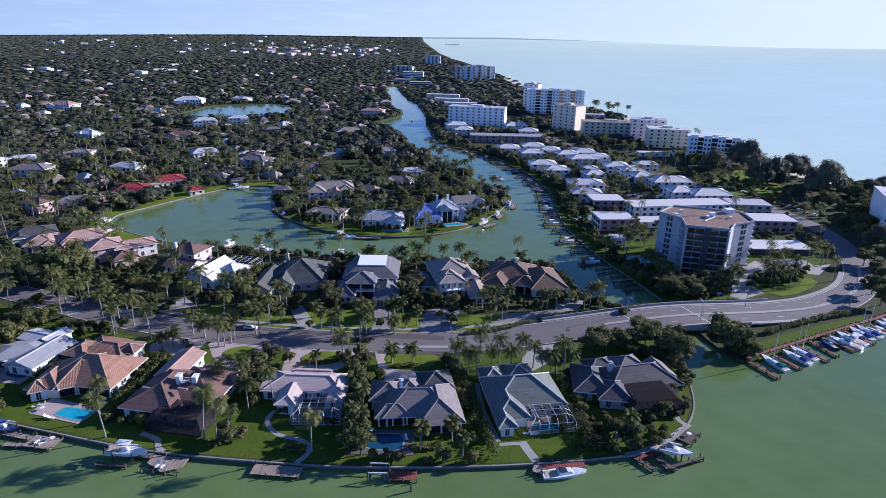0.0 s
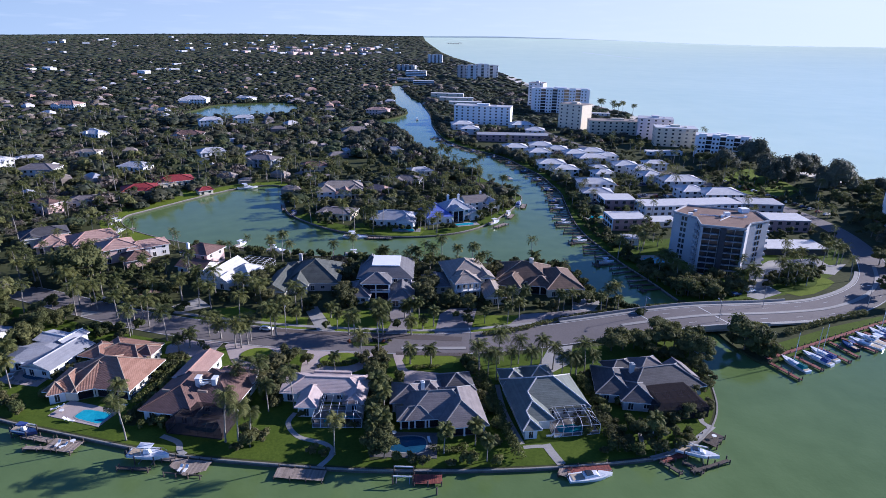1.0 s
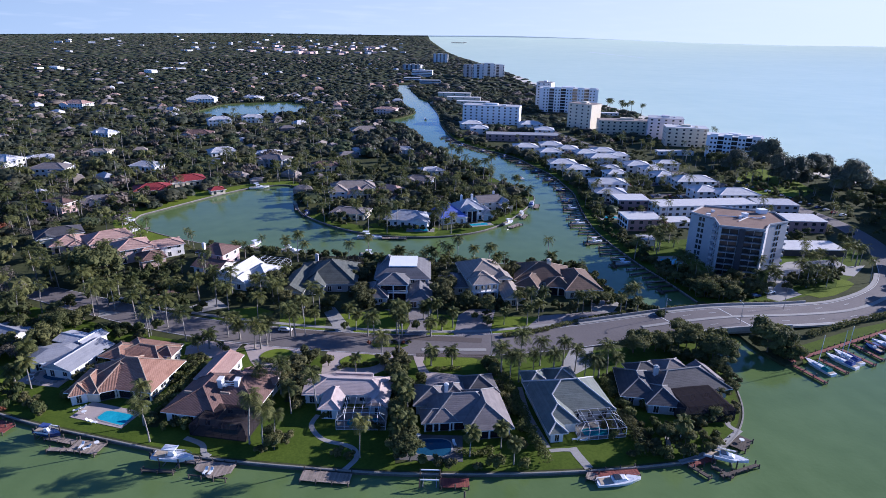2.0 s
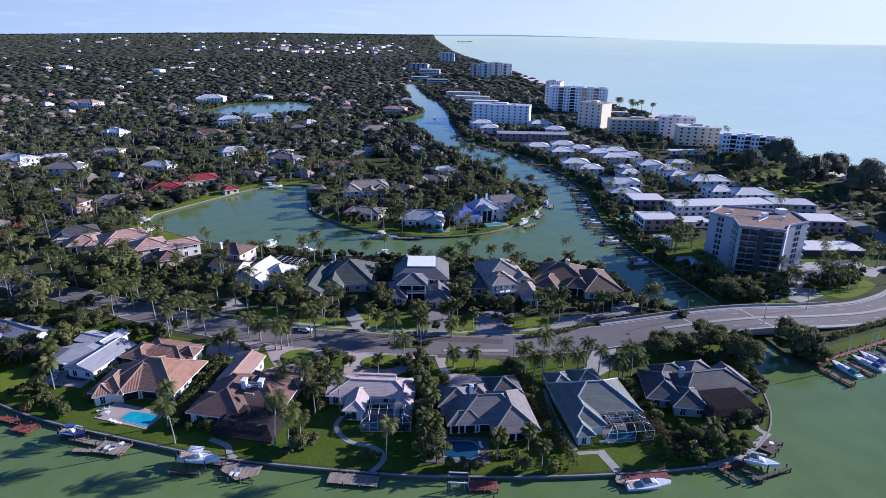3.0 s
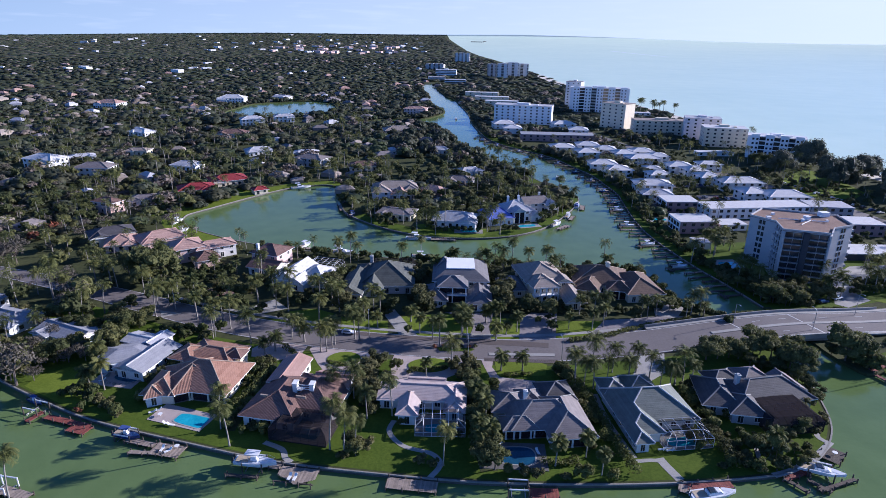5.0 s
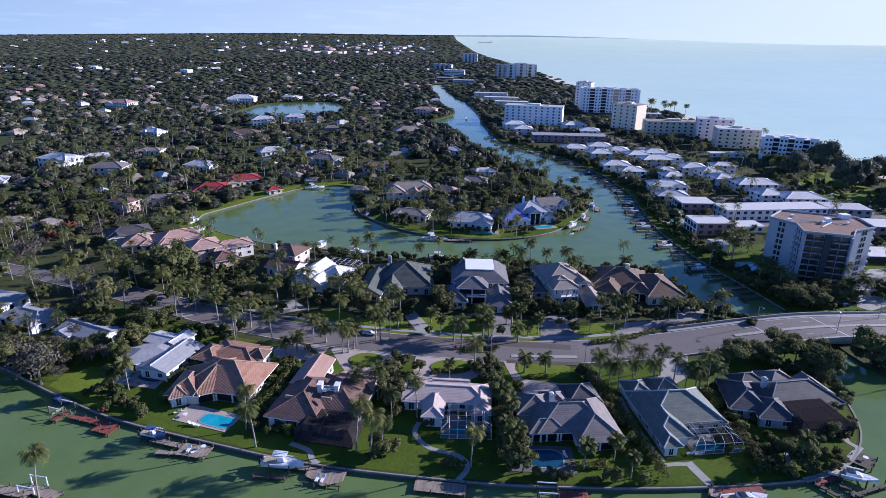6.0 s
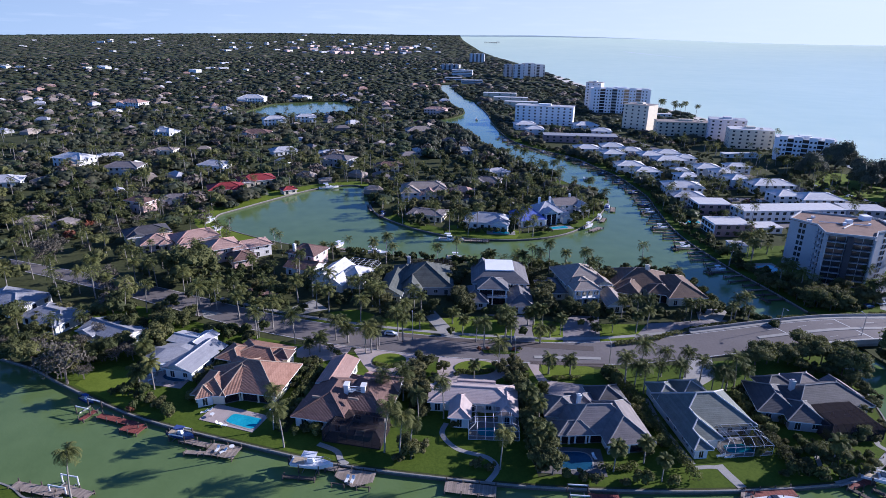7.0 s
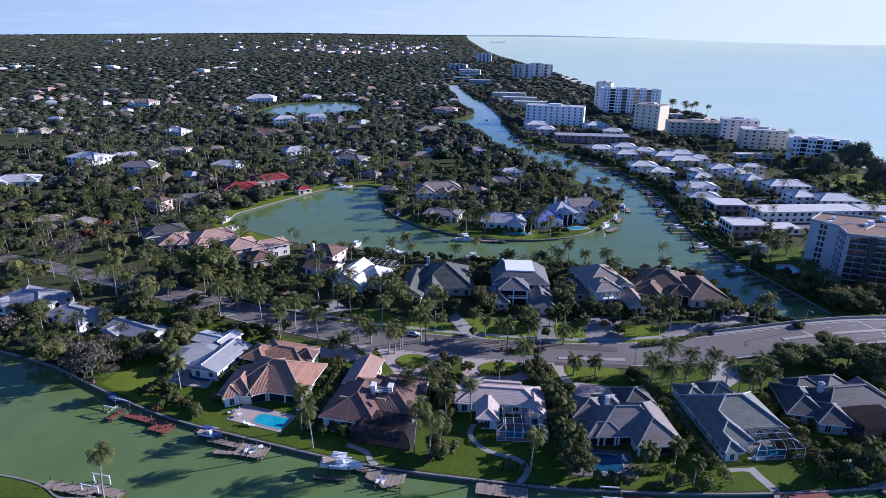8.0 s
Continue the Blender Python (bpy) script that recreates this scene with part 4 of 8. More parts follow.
for x in (-6.3, -3.9, -1.5, 0.9):
    bm = bmesh.new()
    box(bm, x - 0.07, x + 0.07, -7.5, -7.36, 0, 2.75, pose(0, 0, 0, 0, 0, -26))
    part("post", bm, ALU_WHITE, h)
block(-24, 39.5, 11.5)

# clay-roofed house with the open terrace
h = house("cream house with a large clay-tiled hip roof and columned terrace", -2.4, 25.4, 0)
wing(h, (0, 0, -15), (18.8, 15.2), 3.5, STUCCO_CREAM, ROOF_CLAY, "hip", 0.56, 0.9, sides="SE", porch=3.0, win=(2.4, 2.2), ridge=RIDGE_TAN)
wing(h, (-3.1, -0.1, 20), (12.2, 14.2), 3.48, STUCCO_CREAM, ROOF_CLAY, "hip", 0.56, 0.9, sides="S", porch=2.6, win=(2.4, 2.2), ridge=RIDGE_TAN)
wing(h, (-9.2, -3.2, -8), (7.6, 10.6), 3.42, STUCCO_CREAM, ROOF_CLAY, "hip", 0.52, 0.9, sides="SW", win=(1.6, 1.8), ridge=RIDGE_TAN)
wing(h, (-11.4, -7.8, 20), (3.6, 3.6), 3.3, STUCCO_WHITE, ROOF_CLAY, "hip", 1.0, 0.5, sides="SWE", gap=1.8, win=(1.3, 1.9), ridge=RIDGE_TAN)
wing(h, (-0.4, 12.4, -20), (14.5, 9.4), 3.7, STUCCO_CREAM, ROOF_CLAY, "hip", 0.26, 0.9, sides="E", ridge=RIDGE_TAN)
wing(h, (-8.0, 12.6, -20), (6.5, 8.0), 3.6, STUCCO_CREAM, ROOF_CLAY, "hip", 0.4, 0.8, sides="W", ridge=RIDGE_TAN)
wing(h, (6.0, 10.0, -15), (4.2, 4.2), 4.2, STUCCO_CREAM, ROOF_BROWN, "hip", 0.6, 0.6, sides="E", gap=2, ridge=RIDGE_TAN)
block(-4, 25, 13)
block(-2, 37, 9)

# brown-roofed house with the lookout
h = house("white house with a brown-tiled roof and a small white lookout", 20.4, 13.6, 0)
wing(h, (0, 0, -16.5), (13.2, 19.0), 3.4, STUCCO_WHITE, ROOF_BROWN, "hip", 0.46, 0.9, sides="SW")
wing(h, (8.4, 0.8, -16), (13.6, 15.6), 3.5, STUCCO_WHITE, ROOF_BROWN, "hip", 0.46, 0.9, sides="SE")
wing(h, (-6.2, -4.6, -16), (4.6, 5.6), 3.2, STUCCO_WHITE, ROOF_BROWN, "hip", 0.40, 0.8, sides="SW", gap=2.2)
wing(h, (-0.2, 12.2, -14), (6.6, 13.0), 3.9, STUCCO_WHITE, ROOF_PINK, "gable_y", 0.34, 0.7, sides="E")
wing(h, (12.4, 6.6, -16), (9.0, 6.0), 3.8, STUCCO_WHITE, ROOF_PINK, "gable_x", 0.40, 0.8, sides="E")
for x, z in ((3.2, 7.4), (7.6, 7.4)):
    bm = bmesh.new()
    box(bm, x - 0.55, x + 0.55, -1.0, 0.9, 4.4, z, pose(0, 0, 0, 0, 0, -10))
    box(bm, x - 0.7, x + 0.7, -1.15, 1.05, z, z + 0.2, pose(0, 0, 0, 0, 0, -10))
    part("lookout_pier", bm, STUCCO_WHITE, h)
bm = bmesh.new()
for z in (5.9, 6.5, 7.1):
    box(bm, 3.75, 7.05, -0.75, -0.6, z, z + 0.14, pose(0, 0, 0, 0, 0, -10))
box(bm, 3.75, 7.05, -0.9, 0.8, 5.5, 5.66, pose(0, 0, 0, 0, 0, -10))
part("lookout_rail", bm, STUCCO_WHITE, h)
for x, y, z in ((-3.0, -4.4, 5.8), (6.2, -3.4, 6.0), (9.2, 5.4, 6.6)):
    bm = bmesh.new()
    box(bm, x - 1.3, x + 1.3, y - 0.22, y + 0.22, z - 0.4, z + 0.12, pose(0, 0, 0, 0, 0, -16))
    part("skylight", bm, RIDGE_TAN, h)
block(22, 14, 14)
pool_cage(26.6, 1.9, -16, 14.4, 8.4, 3.0, True, dense=True)
swimming_pool(26.4, 1.6, -16, (13.6, 7.2), (8, 3.6), water=POOL_SHADED, label="shaded pool under a screen cage")

# white U-shaped house
h = house("white house with a pale pink tiled U-shaped roof", 56.5, 13.9, 0)
wing(h, (0, 0, -9), (20, 8.0), 3.4, STUCCO_WHITE, ROOF_BLUSH, "hip", 0.36, 0.8, sides="SE")
wing(h, (-4.0, -5.4, -9), (4.4, 10.2), 3.3, STUCCO_WHITE, ROOF_BLUSH, "hip", 0.40, 0.7, sides="SW", win=(1.3, 1.6))
wing(h, (8.0, -4.6, -9), (4.4, 10.6), 3.3, STUCCO_WHITE, ROOF_BLUSH, "hip", 0.40, 0.7, sides="SE", win=(1.3, 1.6))
wing(h, (-9.2, 0.6, -9), (3.6, 7.4), 3.1, STUCCO_WHITE, ROOF_BLUSH, "gable_x", 0.25, 0.8, sides="SW")
wing(h, (1.2, 4.2, -9), (9.0, 2.4), 3.5, STUCCO_WHITE, ROOF_BLUSH, "gable_x", 0.25, 0.7, sides="E")
block(57, 14, 12)
pool_cage(60.0, 2.6, -6, 12.2, 9.0, 2.7, False)
swimming_pool(60.0, 2.6, -6, (12, 8.7), (7.8, 3.4), deck_mat=CONCRETE, offset=(0.2, -1.4), label="turquoise pool inside a screen cage")

# grey-roofed house
h = house("grey-roofed stucco house with an arched terrace", 83.2, 0.6, 0)
wing(h, (7.1, -0.6, 2), (10.2, 16.4), 3.5, STUCCO_WHITE, ROOF_GREY, "hip", 0.60, 0.9, sides="SE", porch=2.0, win=(1.8, 1.9), ridge=RIDGE_GREY)
wing(h, (2.4, 0.8, 0), (17.0, 11.2), 3.52, STUCCO_WHITE, ROOF_GREY, "hip", 0.62, 0.9, sides="SW", porch=2.5, win=(1.8, 1.9), ridge=RIDGE_GREY)
wing(h, (-4.4, -2.5, 0), (7.4, 4.4), 3.5, STUCCO_WHITE, ROOF_GREY, "hip", 0.6, 0.9, sides="W", porch=2.4, ridge=RIDGE_GREY)
wing(h, (-5.0, 6.6, -6), (8.4, 8.4), 3.4, STUCCO_WHITE, ROOF_GREY, "hip", 0.5, 0.8, sides="W", ridge=RIDGE_GREY)
wing(h, (0.6, 7.6, 0), (5.6, 6.6), 3.6, STUCCO_WHITE, ROOF_GREY, "hip", 0.62, 0.8, sides="W", ridge=RIDGE_GREY)
wing(h, (8.0, 10.6, 3), (8.0, 8.0), 3.5, STUCCO_WHITE, ROOF_DARK, "hip", 0.6, 0.8, sides="E", ridge=RIDGE_GREY)
chimney(h, -1.8, 3.2, 4, 8.2, STUCCO_WHITE, 0.9)
block(84, 4, 13)
swimming_pool(75.9, -10.2, -8, (15.5, 9.6), (10.2, 6.0), water=POOL_SHADED, deck_mat=SLATE, rounded=0.7, label="kidney-shaped dark pool in a paved terrace")

# green-roofed house
h = house("white house with a stepped grey-green tiled roof", 113.8, 4.0, 2)
wing(h, (0, 0, 0), (18.6, 14.2), 3.5, STUCCO_WHITE, ROOF_GREEN, "hip", 0.6, 0.9, sides="SE", ridge=False)
wing(h, (-5.55, -5.15, 0), (7.5, 12.5), 3.48, STUCCO_WHITE, ROOF_GREEN, "hip", 0.6, 0.9, sides="SW", ridge=False)
wing(h, (-7.75, -11.35, 0), (3.1, 6.9), 3.46, STUCCO_WHITE, ROOF_GREEN, "hip", 0.6, 0.9, sides="SW", ridge=False, gap=1.6, win=(1.2, 1.4))
for corner, way, s0, s1 in [((-10.2, -8), (1, 1), 4.65, 8), ((10.2, -8), (-1, 1), 0, 8), ((10.2, 8), (-1, -1), 0, 8), ((-10.2, 8), (1, -1), 0, 8),
                            ((-10.2, -12.3), (1, 1), 2.45, 4.65), ((-0.9, -12.3), (-1, 1), 0, 4.65), ((-10.2, -15.7), (1, 1), 0, 2.45), ((-5.3, -15.7), (-1, 1), 0, 2.45)]:
    bm = bmesh.new()
    tube(bm, [(corner[0] + way[0] * s, corner[1] + way[1] * s, 3.2 + 0.6 * s) for s in (s0, s1)], [0.2], 5)
    part("ridge_cap", bm, RIDGE_PALE, h, "pale ridge tiles")
for p, q, z in [((-2.2, 0), (2.2, 0), 8.0), ((-5.55, -7.65), (-5.55, -3.2), 5.99), ((-7.75, -13.25), (-7.75, -9.8), 4.67)]:
    bm = bmesh.new()
    tube(bm, [(*p, z), (*q, z)], [0.2], 5)
    part("ridge_cap", bm, RIDGE_PALE, h, "pale ridge tiles")
wing(h, (-6.0, 9.0, 0), (6, 7), 3.45, STUCCO_WHITE, ROOF_GREEN, "hip", 0.55, 0.7, sides="W", ridge=RIDGE_PALE)
wing(h, (1.5, 9.5, 0), (7, 7), 3.45, STUCCO_WHITE, ROOF_GREEN, "hip", 0.55, 0.7, sides="E", ridge=RIDGE_PALE)
block(112, 1, 13.5)
pool_cage(118.2, -7.2, 2, 11.8, 7.4, 2.8, False)
swimming_pool(118.2, -7.2, 2, (11.6, 7.2), (8.2, 3.2), deck_mat=CONCRETE, offset=(0, -0.8), label="turquoise pool inside a screen cage")

# dark-roofed house on the corner
h = house("dark slate-roofed house with grey ridges among trees", 143.5, 7.0, 0)
wing(h, (4.2, 1.2, 6), (21, 11.5), 3.5, STUCCO_GREY, ROOF_DARK, "hip", 0.55, 0.9, sides="SE", ridge=RIDGE_GREY)
wing(h, (-8.8, 1.2, -14), (9, 13), 3.4, STUCCO_GREY, ROOF_DARK, "hip", 0.5, 0.9, sides="SW", ridge=RIDGE_GREY)
wing(h, (-4.5, -5.0, -14), (8.0, 9), 3.4, STUCCO_GREY, ROOF_DARK, "hip", 0.5, 0.9, sides="SW", ridge=RIDGE_GREY)
wing(h, (-4.0, 8.0, 6), (8, 6), 3.6, STUCCO_GREY, ROOF_DARK, "hip", 0.55, 0.7, sides="", ridge=RIDGE_GREY)
wing(h, (4.6, 8.4, 6), (7, 6), 3.9, STUCCO_GREY, ROOF_GREY, "hip", 0.5, 0.7, sides="E", ridge=RIDGE_GREY)
wing(h, (12.5, 4.0, 6), (5, 8), 3.6, STUCCO_GREY, ROOF_GREY, "gable_y", 0.5, 0.7, sides="SE", ridge=RIDGE_GREY)
chimney(h, -3.4, 1.6, 4, 7.6, STUCCO_GREY, 1.1)
block(143.5, 6, 14)
pool_cage(147.6, -1.8, 3, 14.5, 10.5, 3.2, True, dense=True)

# ---------------------------------------------------------------- houses behind the avenue
h = house("bright white house with a steep white tiled roof", 15.0, 99, -22)
wing(h, (-3, 0, 0), (10, 17), 3.6, STUCCO_WHITE, ROOF_WHITE, "gable_y", 0.55, 0.8, sides="SE")
wing(h, (5.5, 1.5, 0), (11, 13), 3.6, STUCCO_WHITE, ROOF_WHITE, "hip", 0.5, 0.8, sides="SE")
wing(h, (2, -6.5, 0), (6, 7), 3.4, STUCCO_WHITE, ROOF_WHITE, "gable_y", 0.6, 0.7, sides="S")
block(15, 99, 12)
pool_cage(22, 110.5, -22, 14, 8, 2.8, False)
h = house("house with a broad dark grey tiled roof", 44, 91, -4)
wing(h, (3.5, 4, 0), (19, 20), 3.9, STUCCO_GREY, ROOF_SAGE, "hip", 0.55, 0.9, sides="SE")
wing(h, (-8.5, -4, -6), (8, 19), 3.6, STUCCO_CREAM, ROOF_SAGE, "gable_y", 0.6, 0.8, sides="SW")
wing(h, (-1.5, -5, 0), (6.5, 8), 3.9, STUCCO_GREY, ROOF_SAGE, "gable_y", 0.75, 0.7, sides="S")
wing(h, (-4.5, 9, 0), (9, 10), 3.8, STUCCO_GREY, ROOF_SAGE, "hip", 0.5, 0.7, sides="W")
chimney(h, -3.6, 12, 4, 8.2, STUCCO_GREY, 1.2)
block(44, 91, 14)
pool_cage(50, 106, -4, 19, 11, 3.2)
h = house("two-storey house with grey gables and a flat white roof deck", 75.0, 84, -6)
wing(h, (-0.4, 7.4, 0), (19.5, 20), 6.4, STUCCO_PALE, ROOF_SLATE, "hip", 0.55, 0.9, sides="SEW", storeys=2, deck=WHITE_PAINT)
wing(h, (-6.6, 12.5, 0), (6.5, 8), 6.42, STUCCO_PALE, ROOF_SLATE, "hip", 0.95, 0.8, sides="", storeys=2, base=3, ridge=RIDGE_GREY)
wing(h, (-9.8, -7.5, 0), (8.5, 12), 3.3, STUCCO_PALE, ROOF_SLATE, "hip", 0.6, 0.7, sides="SW", ridge=RIDGE_GREY)
wing(h, (6.2, -8.0, 0), (8.0, 16), 3.3, STUCCO_PALE, ROOF_SLATE, "hip", 0.6, 0.7, sides="SE", win=(2.4, 2.0), gap=3.2)
wing(h, (-3.4, -4.6, 0), (10.0, 9), 6.5, WHITE_PAINT, ROOF_SLATE, "hip", 0.5, 0.7, sides="", storeys=2, porch=2.4, ridge=RIDGE_GREY)
for k, u in enumerate((-4.4, -1.8, 0.8)):
    window(h, pose(u, -7.6, 0.3), 1.7, 2.5)
    window(h, pose(u, -7.6, 3.6), 1.7, 2.0)
bm = bmesh.new()
box(bm, -5.5, 1.9, -10.0, -7.6, 3.05, 3.25)
part("balcony", bm, WHITE_PAINT, h)
bm = bmesh.new()
for k in range(19):
    box(bm, -5.4 + 0.4 * k, -5.34 + 0.4 * k, -9.95, -9.89, 3.25, 4.15)
box(bm, -5.45, 1.86, -9.98, -9.86, 4.15, 4.24)
part("railing", bm, TRIM, h)
block(75, 84, 15)
h = house("two-storey tan-roofed house with arched balconies", 104.5, 84, 6)
wing(h, (1.5, 4, 0), (15, 17), 6.3, STUCCO_CREAM, ROOF_TAN, "hip", 0.5, 0.9, sides="SEW", storeys=2)
wing(h, (-1.0, -4.5, 0), (9.2, 9), 6.3, STUCCO_CREAM, ROOF_TAN, "hip", 0.55, 0.7, sides="", storeys=2)
wing(h, (7.5, -3, 0), (5.5, 6), 6.0, STUCCO_CREAM, ROOF_TAN, "gable_y", 0.5, 0.7, sides="S", storeys=2)
wing(h, (8.2, -11.5, -6), (6.5, 13), 3.3, STUCCO_CREAM, ROOF_TAN, "gable_y", 0.55, 0.8, sides="SE")
wing(h, (-10.5, 1.5, -8), (9, 12), 3.5, STUCCO_CREAM, ROOF_SLATE, "hip", 0.5, 0.8, sides="SW")
for z0, n in ((0.0, 3), (3.3, 4)):
    for i in range(n + 1):
        u = -5.5 + 9.0 * i / n
        bm = bmesh.new()
        box(bm, u - 0.22, u + 0.22, -11.2, -10.8, z0, z0 + 2.75)
        part("column", bm, WHITE_PAINT, h)
    for i in range(n):
        a0, a1 = -5.28 + 9.0 * i / n, -5.72 + 9.0 * (i + 1) / n
        mid, rad = (a0 + a1) / 2, (a1 - a0) / 2
        rim = [(mid + rad * math.cos(math.pi * k / 10), 1.9 + 0.85 * math.sin(math.pi * k / 10)) for k in range(11)]
        bm = bmesh.new()
        for (xa, za), (xb, zb) in zip(rim, rim[1:]):
            quad(bm, [(xb, -11.15, z0 + zb), (xa, -11.15, z0 + za), (xa, -11.15, z0 + 2.95), (xb, -11.15, z0 + 2.95)])
        bmesh.ops.solidify(bm, geom=bm.faces[:], thickness=0.3)
        part("arch", bm, WHITE_PAINT, h)
        window(h, pose(mid, -9.0, z0 + 0.15), min(2.0, rad * 1.5), 2.3)
bm = bmesh.new()
box(bm, -5.9, 3.9, -11.3, -9.0, 2.98, 3.2)
box(bm, -5.9, 3.9, -11.3, -9.0, 6.26, 6.5)
part("balcony", bm, WHITE_PAINT, h)
wing(h, (-1.0, -7.8, 0), (9.8, 6.8), 6.4, STUCCO_CREAM, ROOF_TAN, "hip", 0.55, 0.4, base=6.1, sides="")
block(104.5, 84, 15)
h = house("sprawling house with brown tiled hip roofs", 134, 84, -14)
wing(h, (-5, 4, 0), (20, 17), 3.8, STUCCO_CREAM, ROOF_UMBER, "hip", 0.5, 0.9, sides="SW", ridge=RIDGE_TAN)
wing(h, (-9.5, -4.5, -14), (8, 12), 3.7, STUCCO_CREAM, ROOF_UMBER, "hip", 0.5, 0.9, sides="SW", ridge=RIDGE_TAN)
wing(h, (8, -1, 14), (13, 19), 3.8, STUCCO_CREAM, ROOF_UMBER, "hip", 0.5, 0.9, sides="SE", ridge=RIDGE_TAN)
wing(h, (1.0, -6, 0), (8, 7), 4.0, STUCCO_CREAM, ROOF_UMBER, "hip", 0.6, 0.8, sides="S", porch=1.4, ridge=RIDGE_TAN)
chimney(h, -2.5, 4, 4, 9.2, STUCCO_CREAM, 1.6)
block(134, 84, 16)
# rose-coloured houses by the lagoon
h = house("two-storey pink stucco house with rose tile roofs", -33, 127, 30)
wing(h, (-4, 3, 0), (13, 12), 6.2, STUCCO_PINK, ROOF_PINK, "hip", 0.36, 0.8, sides="SEW", storeys=2)
wing(h, (7, 0, 0), (16, 9), 5.2, STUCCO_WHITE, ROOF_PINK, "hip", 0.34, 0.8, sides="SE", storeys=2)
wing(h, (1, -8, 0), (9, 10), 3.4, STUCCO_PINK, ROOF_BROWN, "hip", 0.4, 0.8, sides="SE")
block(-33, 127, 14)
h = house("two-storey house with brown-red tile roofs", -2, 115, -25)
wing(h, (0, 4, 0), (12, 11), 6.4, STUCCO_PINK, ROOF_BROWN, "hip", 0.42, 0.8, sides="SE", storeys=2)
wing(h, (4, -5, 0), (12, 9), 3.6, STUCCO_WHITE, ROOF_BROWN, "gable_x", 0.42, 0.8, sides="SE")
chimney(h, -3.5, -0.5, 4, 9.5, STUCCO_WHITE)
block(-2, 115, 12)
roof_house("pink stucco house with rose tile roofs", -55, 146, 35, 18, 13, 4.2, STUCCO_PINK, ROOF_PINK, 3, 1, pitch=0.35)
roof_house("house with a dark tile roof by the lagoon", -78, 152, 30, 18, 12, 4.6, STUCCO_CREAM, ROOF_DARK, 4, 1, pitch=0.35)
roof_house("low house with a rose tile roof", -70, 142, 20, 12, 12, 3.6, STUCCO_PINK, ROOF_PINK, 5, 1)
# west side of the avenue
roof_house("low house with a pale tile roof among trees", -97, 80, -20, 20, 14, 3.4, STUCCO_WHITE, ROOF_SILVER, 6, 1, pitch=0.28)
roof_house("low house with a pale tile roof among trees", -76, 67, -25, 17, 10, 3.4, STUCCO_WHITE, ROOF_SILVER, 7, 1, pitch=0.28)
roof_house("low white house half hidden by trees", -52, 55, -30, 18, 9, 3.4, STUCCO_WHITE, ROOF_SILVER, 8, 1, "gable_x", 0.28)
# lagoon's far shore and the point
roof_house("house with a dark red tile roof", -65, 240, 20, 20, 14, 3.6, STUCCO_CREAM, ROOF_RED, 9, 1, pitch=0.34)
roof_house("house with a bright red tile roof", -52, 262, 25, 22, 14, 3.8, STUCCO_CREAM, ROOF_RED, 10, 1, pitch=0.34)
roof_house("small boathouse with a red roof at the water", -28, 238, 30, 8, 6, 2.8, STUCCO_CREAM, ROOF_RED, 11, 1, ell=False)
roof_house("house with a pale violet-grey hip roof", 82.5, 171, -14, 22, 14, 3.8, STUCCO_WHITE, ROOF_PALE, 12, 1, pitch=0.42)
swimming_pool(87.5, 158.6, -8, (14, 6), (8, 3), deck_mat=CONCRETE, label="long blue pool on a pale terrace by the sea wall")
h = house("white two-storey house with a blue-grey metal roof", 113, 178, 12)
wing(h, (2, 2, 0), (14, 13), 6.0, WHITE_PAINT, ROOF_PALE, "hip", 0.6, 0.8, sides="SE", storeys=2)
wing(h, (-9.5, -0.5, 0), (13, 16), 4.2, WHITE_PAINT, ROOF_BLUE, "hip", 0.7, 0.8, sides="SW")
wing(h, (1, -5, 0), (6, 5), 6.4, STUCCO_WHITE, ROOF_PALE, "gable_y", 0.6, 0.6, sides="S", storeys=2, porch=1.2, gap=1.8)
wing(h, (11, -2, 0), (6, 10), 3.8, STUCCO_WHITE, ROOF_PALE, "gable_y", 0.6, 0.7, sides="SE")
chimney(h, -1, 4, 6, 11.5, STUCCO_WHITE)
chimney(h, 5, 4, 6, 11.5, STUCCO_WHITE)
block(112, 178, 14)
swimming_pool(118, 166, 12, (15, 6), (10, 3.4), deck_mat=CONCRETE, label="blue pool on a raised terrace")
h = house("two-storey house with grey and pale roofs by the water", 131, 194, 14)
wing(h, (-3, 2, 0), (13, 10), 5.4, STUCCO_WHITE, ROOF_GREY, "gable_x", 0.5, 0.7, sides="SW", storeys=2)
wing(h, (5.5, -1, 0), (7, 12), 5.0, STUCCO_CREAM, ROOF_PALE, "gable_y", 0.5, 0.7, sides="SE", storeys=2)
wing(h, (4, -6, 0), (5, 4), 2.8, STUCCO_WHITE, ROOF_PALE, "hip", 0.4, 0.5, sides="S", porch=0.8)
chimney(h, 1.5, 3, 5, 9.4, STUCCO_WHITE)
block(131, 194, 10)
h = house("large two-storey house with rose-grey tile roofs", 51, 228, 4)
wing(h, (2, 3, 0), (25, 11), 5.8, STUCCO_BLUSH, ROOF_TAN, "hip", 0.5, 0.8, sides="SEW", storeys=2, far=True)
wing(h, (-7, -4, 0), (10, 12), 5.4, STUCCO_BLUSH, ROOF_TAN, "hip", 0.5, 0.8, sides="SW", storeys=2, far=True)
wing(h, (4.5, -5, 0), (12, 8), 3.2, STUCCO_BLUSH, ROOF_PINK, "gable_y", 0.5, 0.7, sides="SE", far=True)
wing(h, (10.5, -2, 0), (7, 9), 5.2, STUCCO_BLUSH, ROOF_TAN, "hip", 0.5, 0.7, sides="SE", storeys=2, far=True)
block(51, 227, 15)
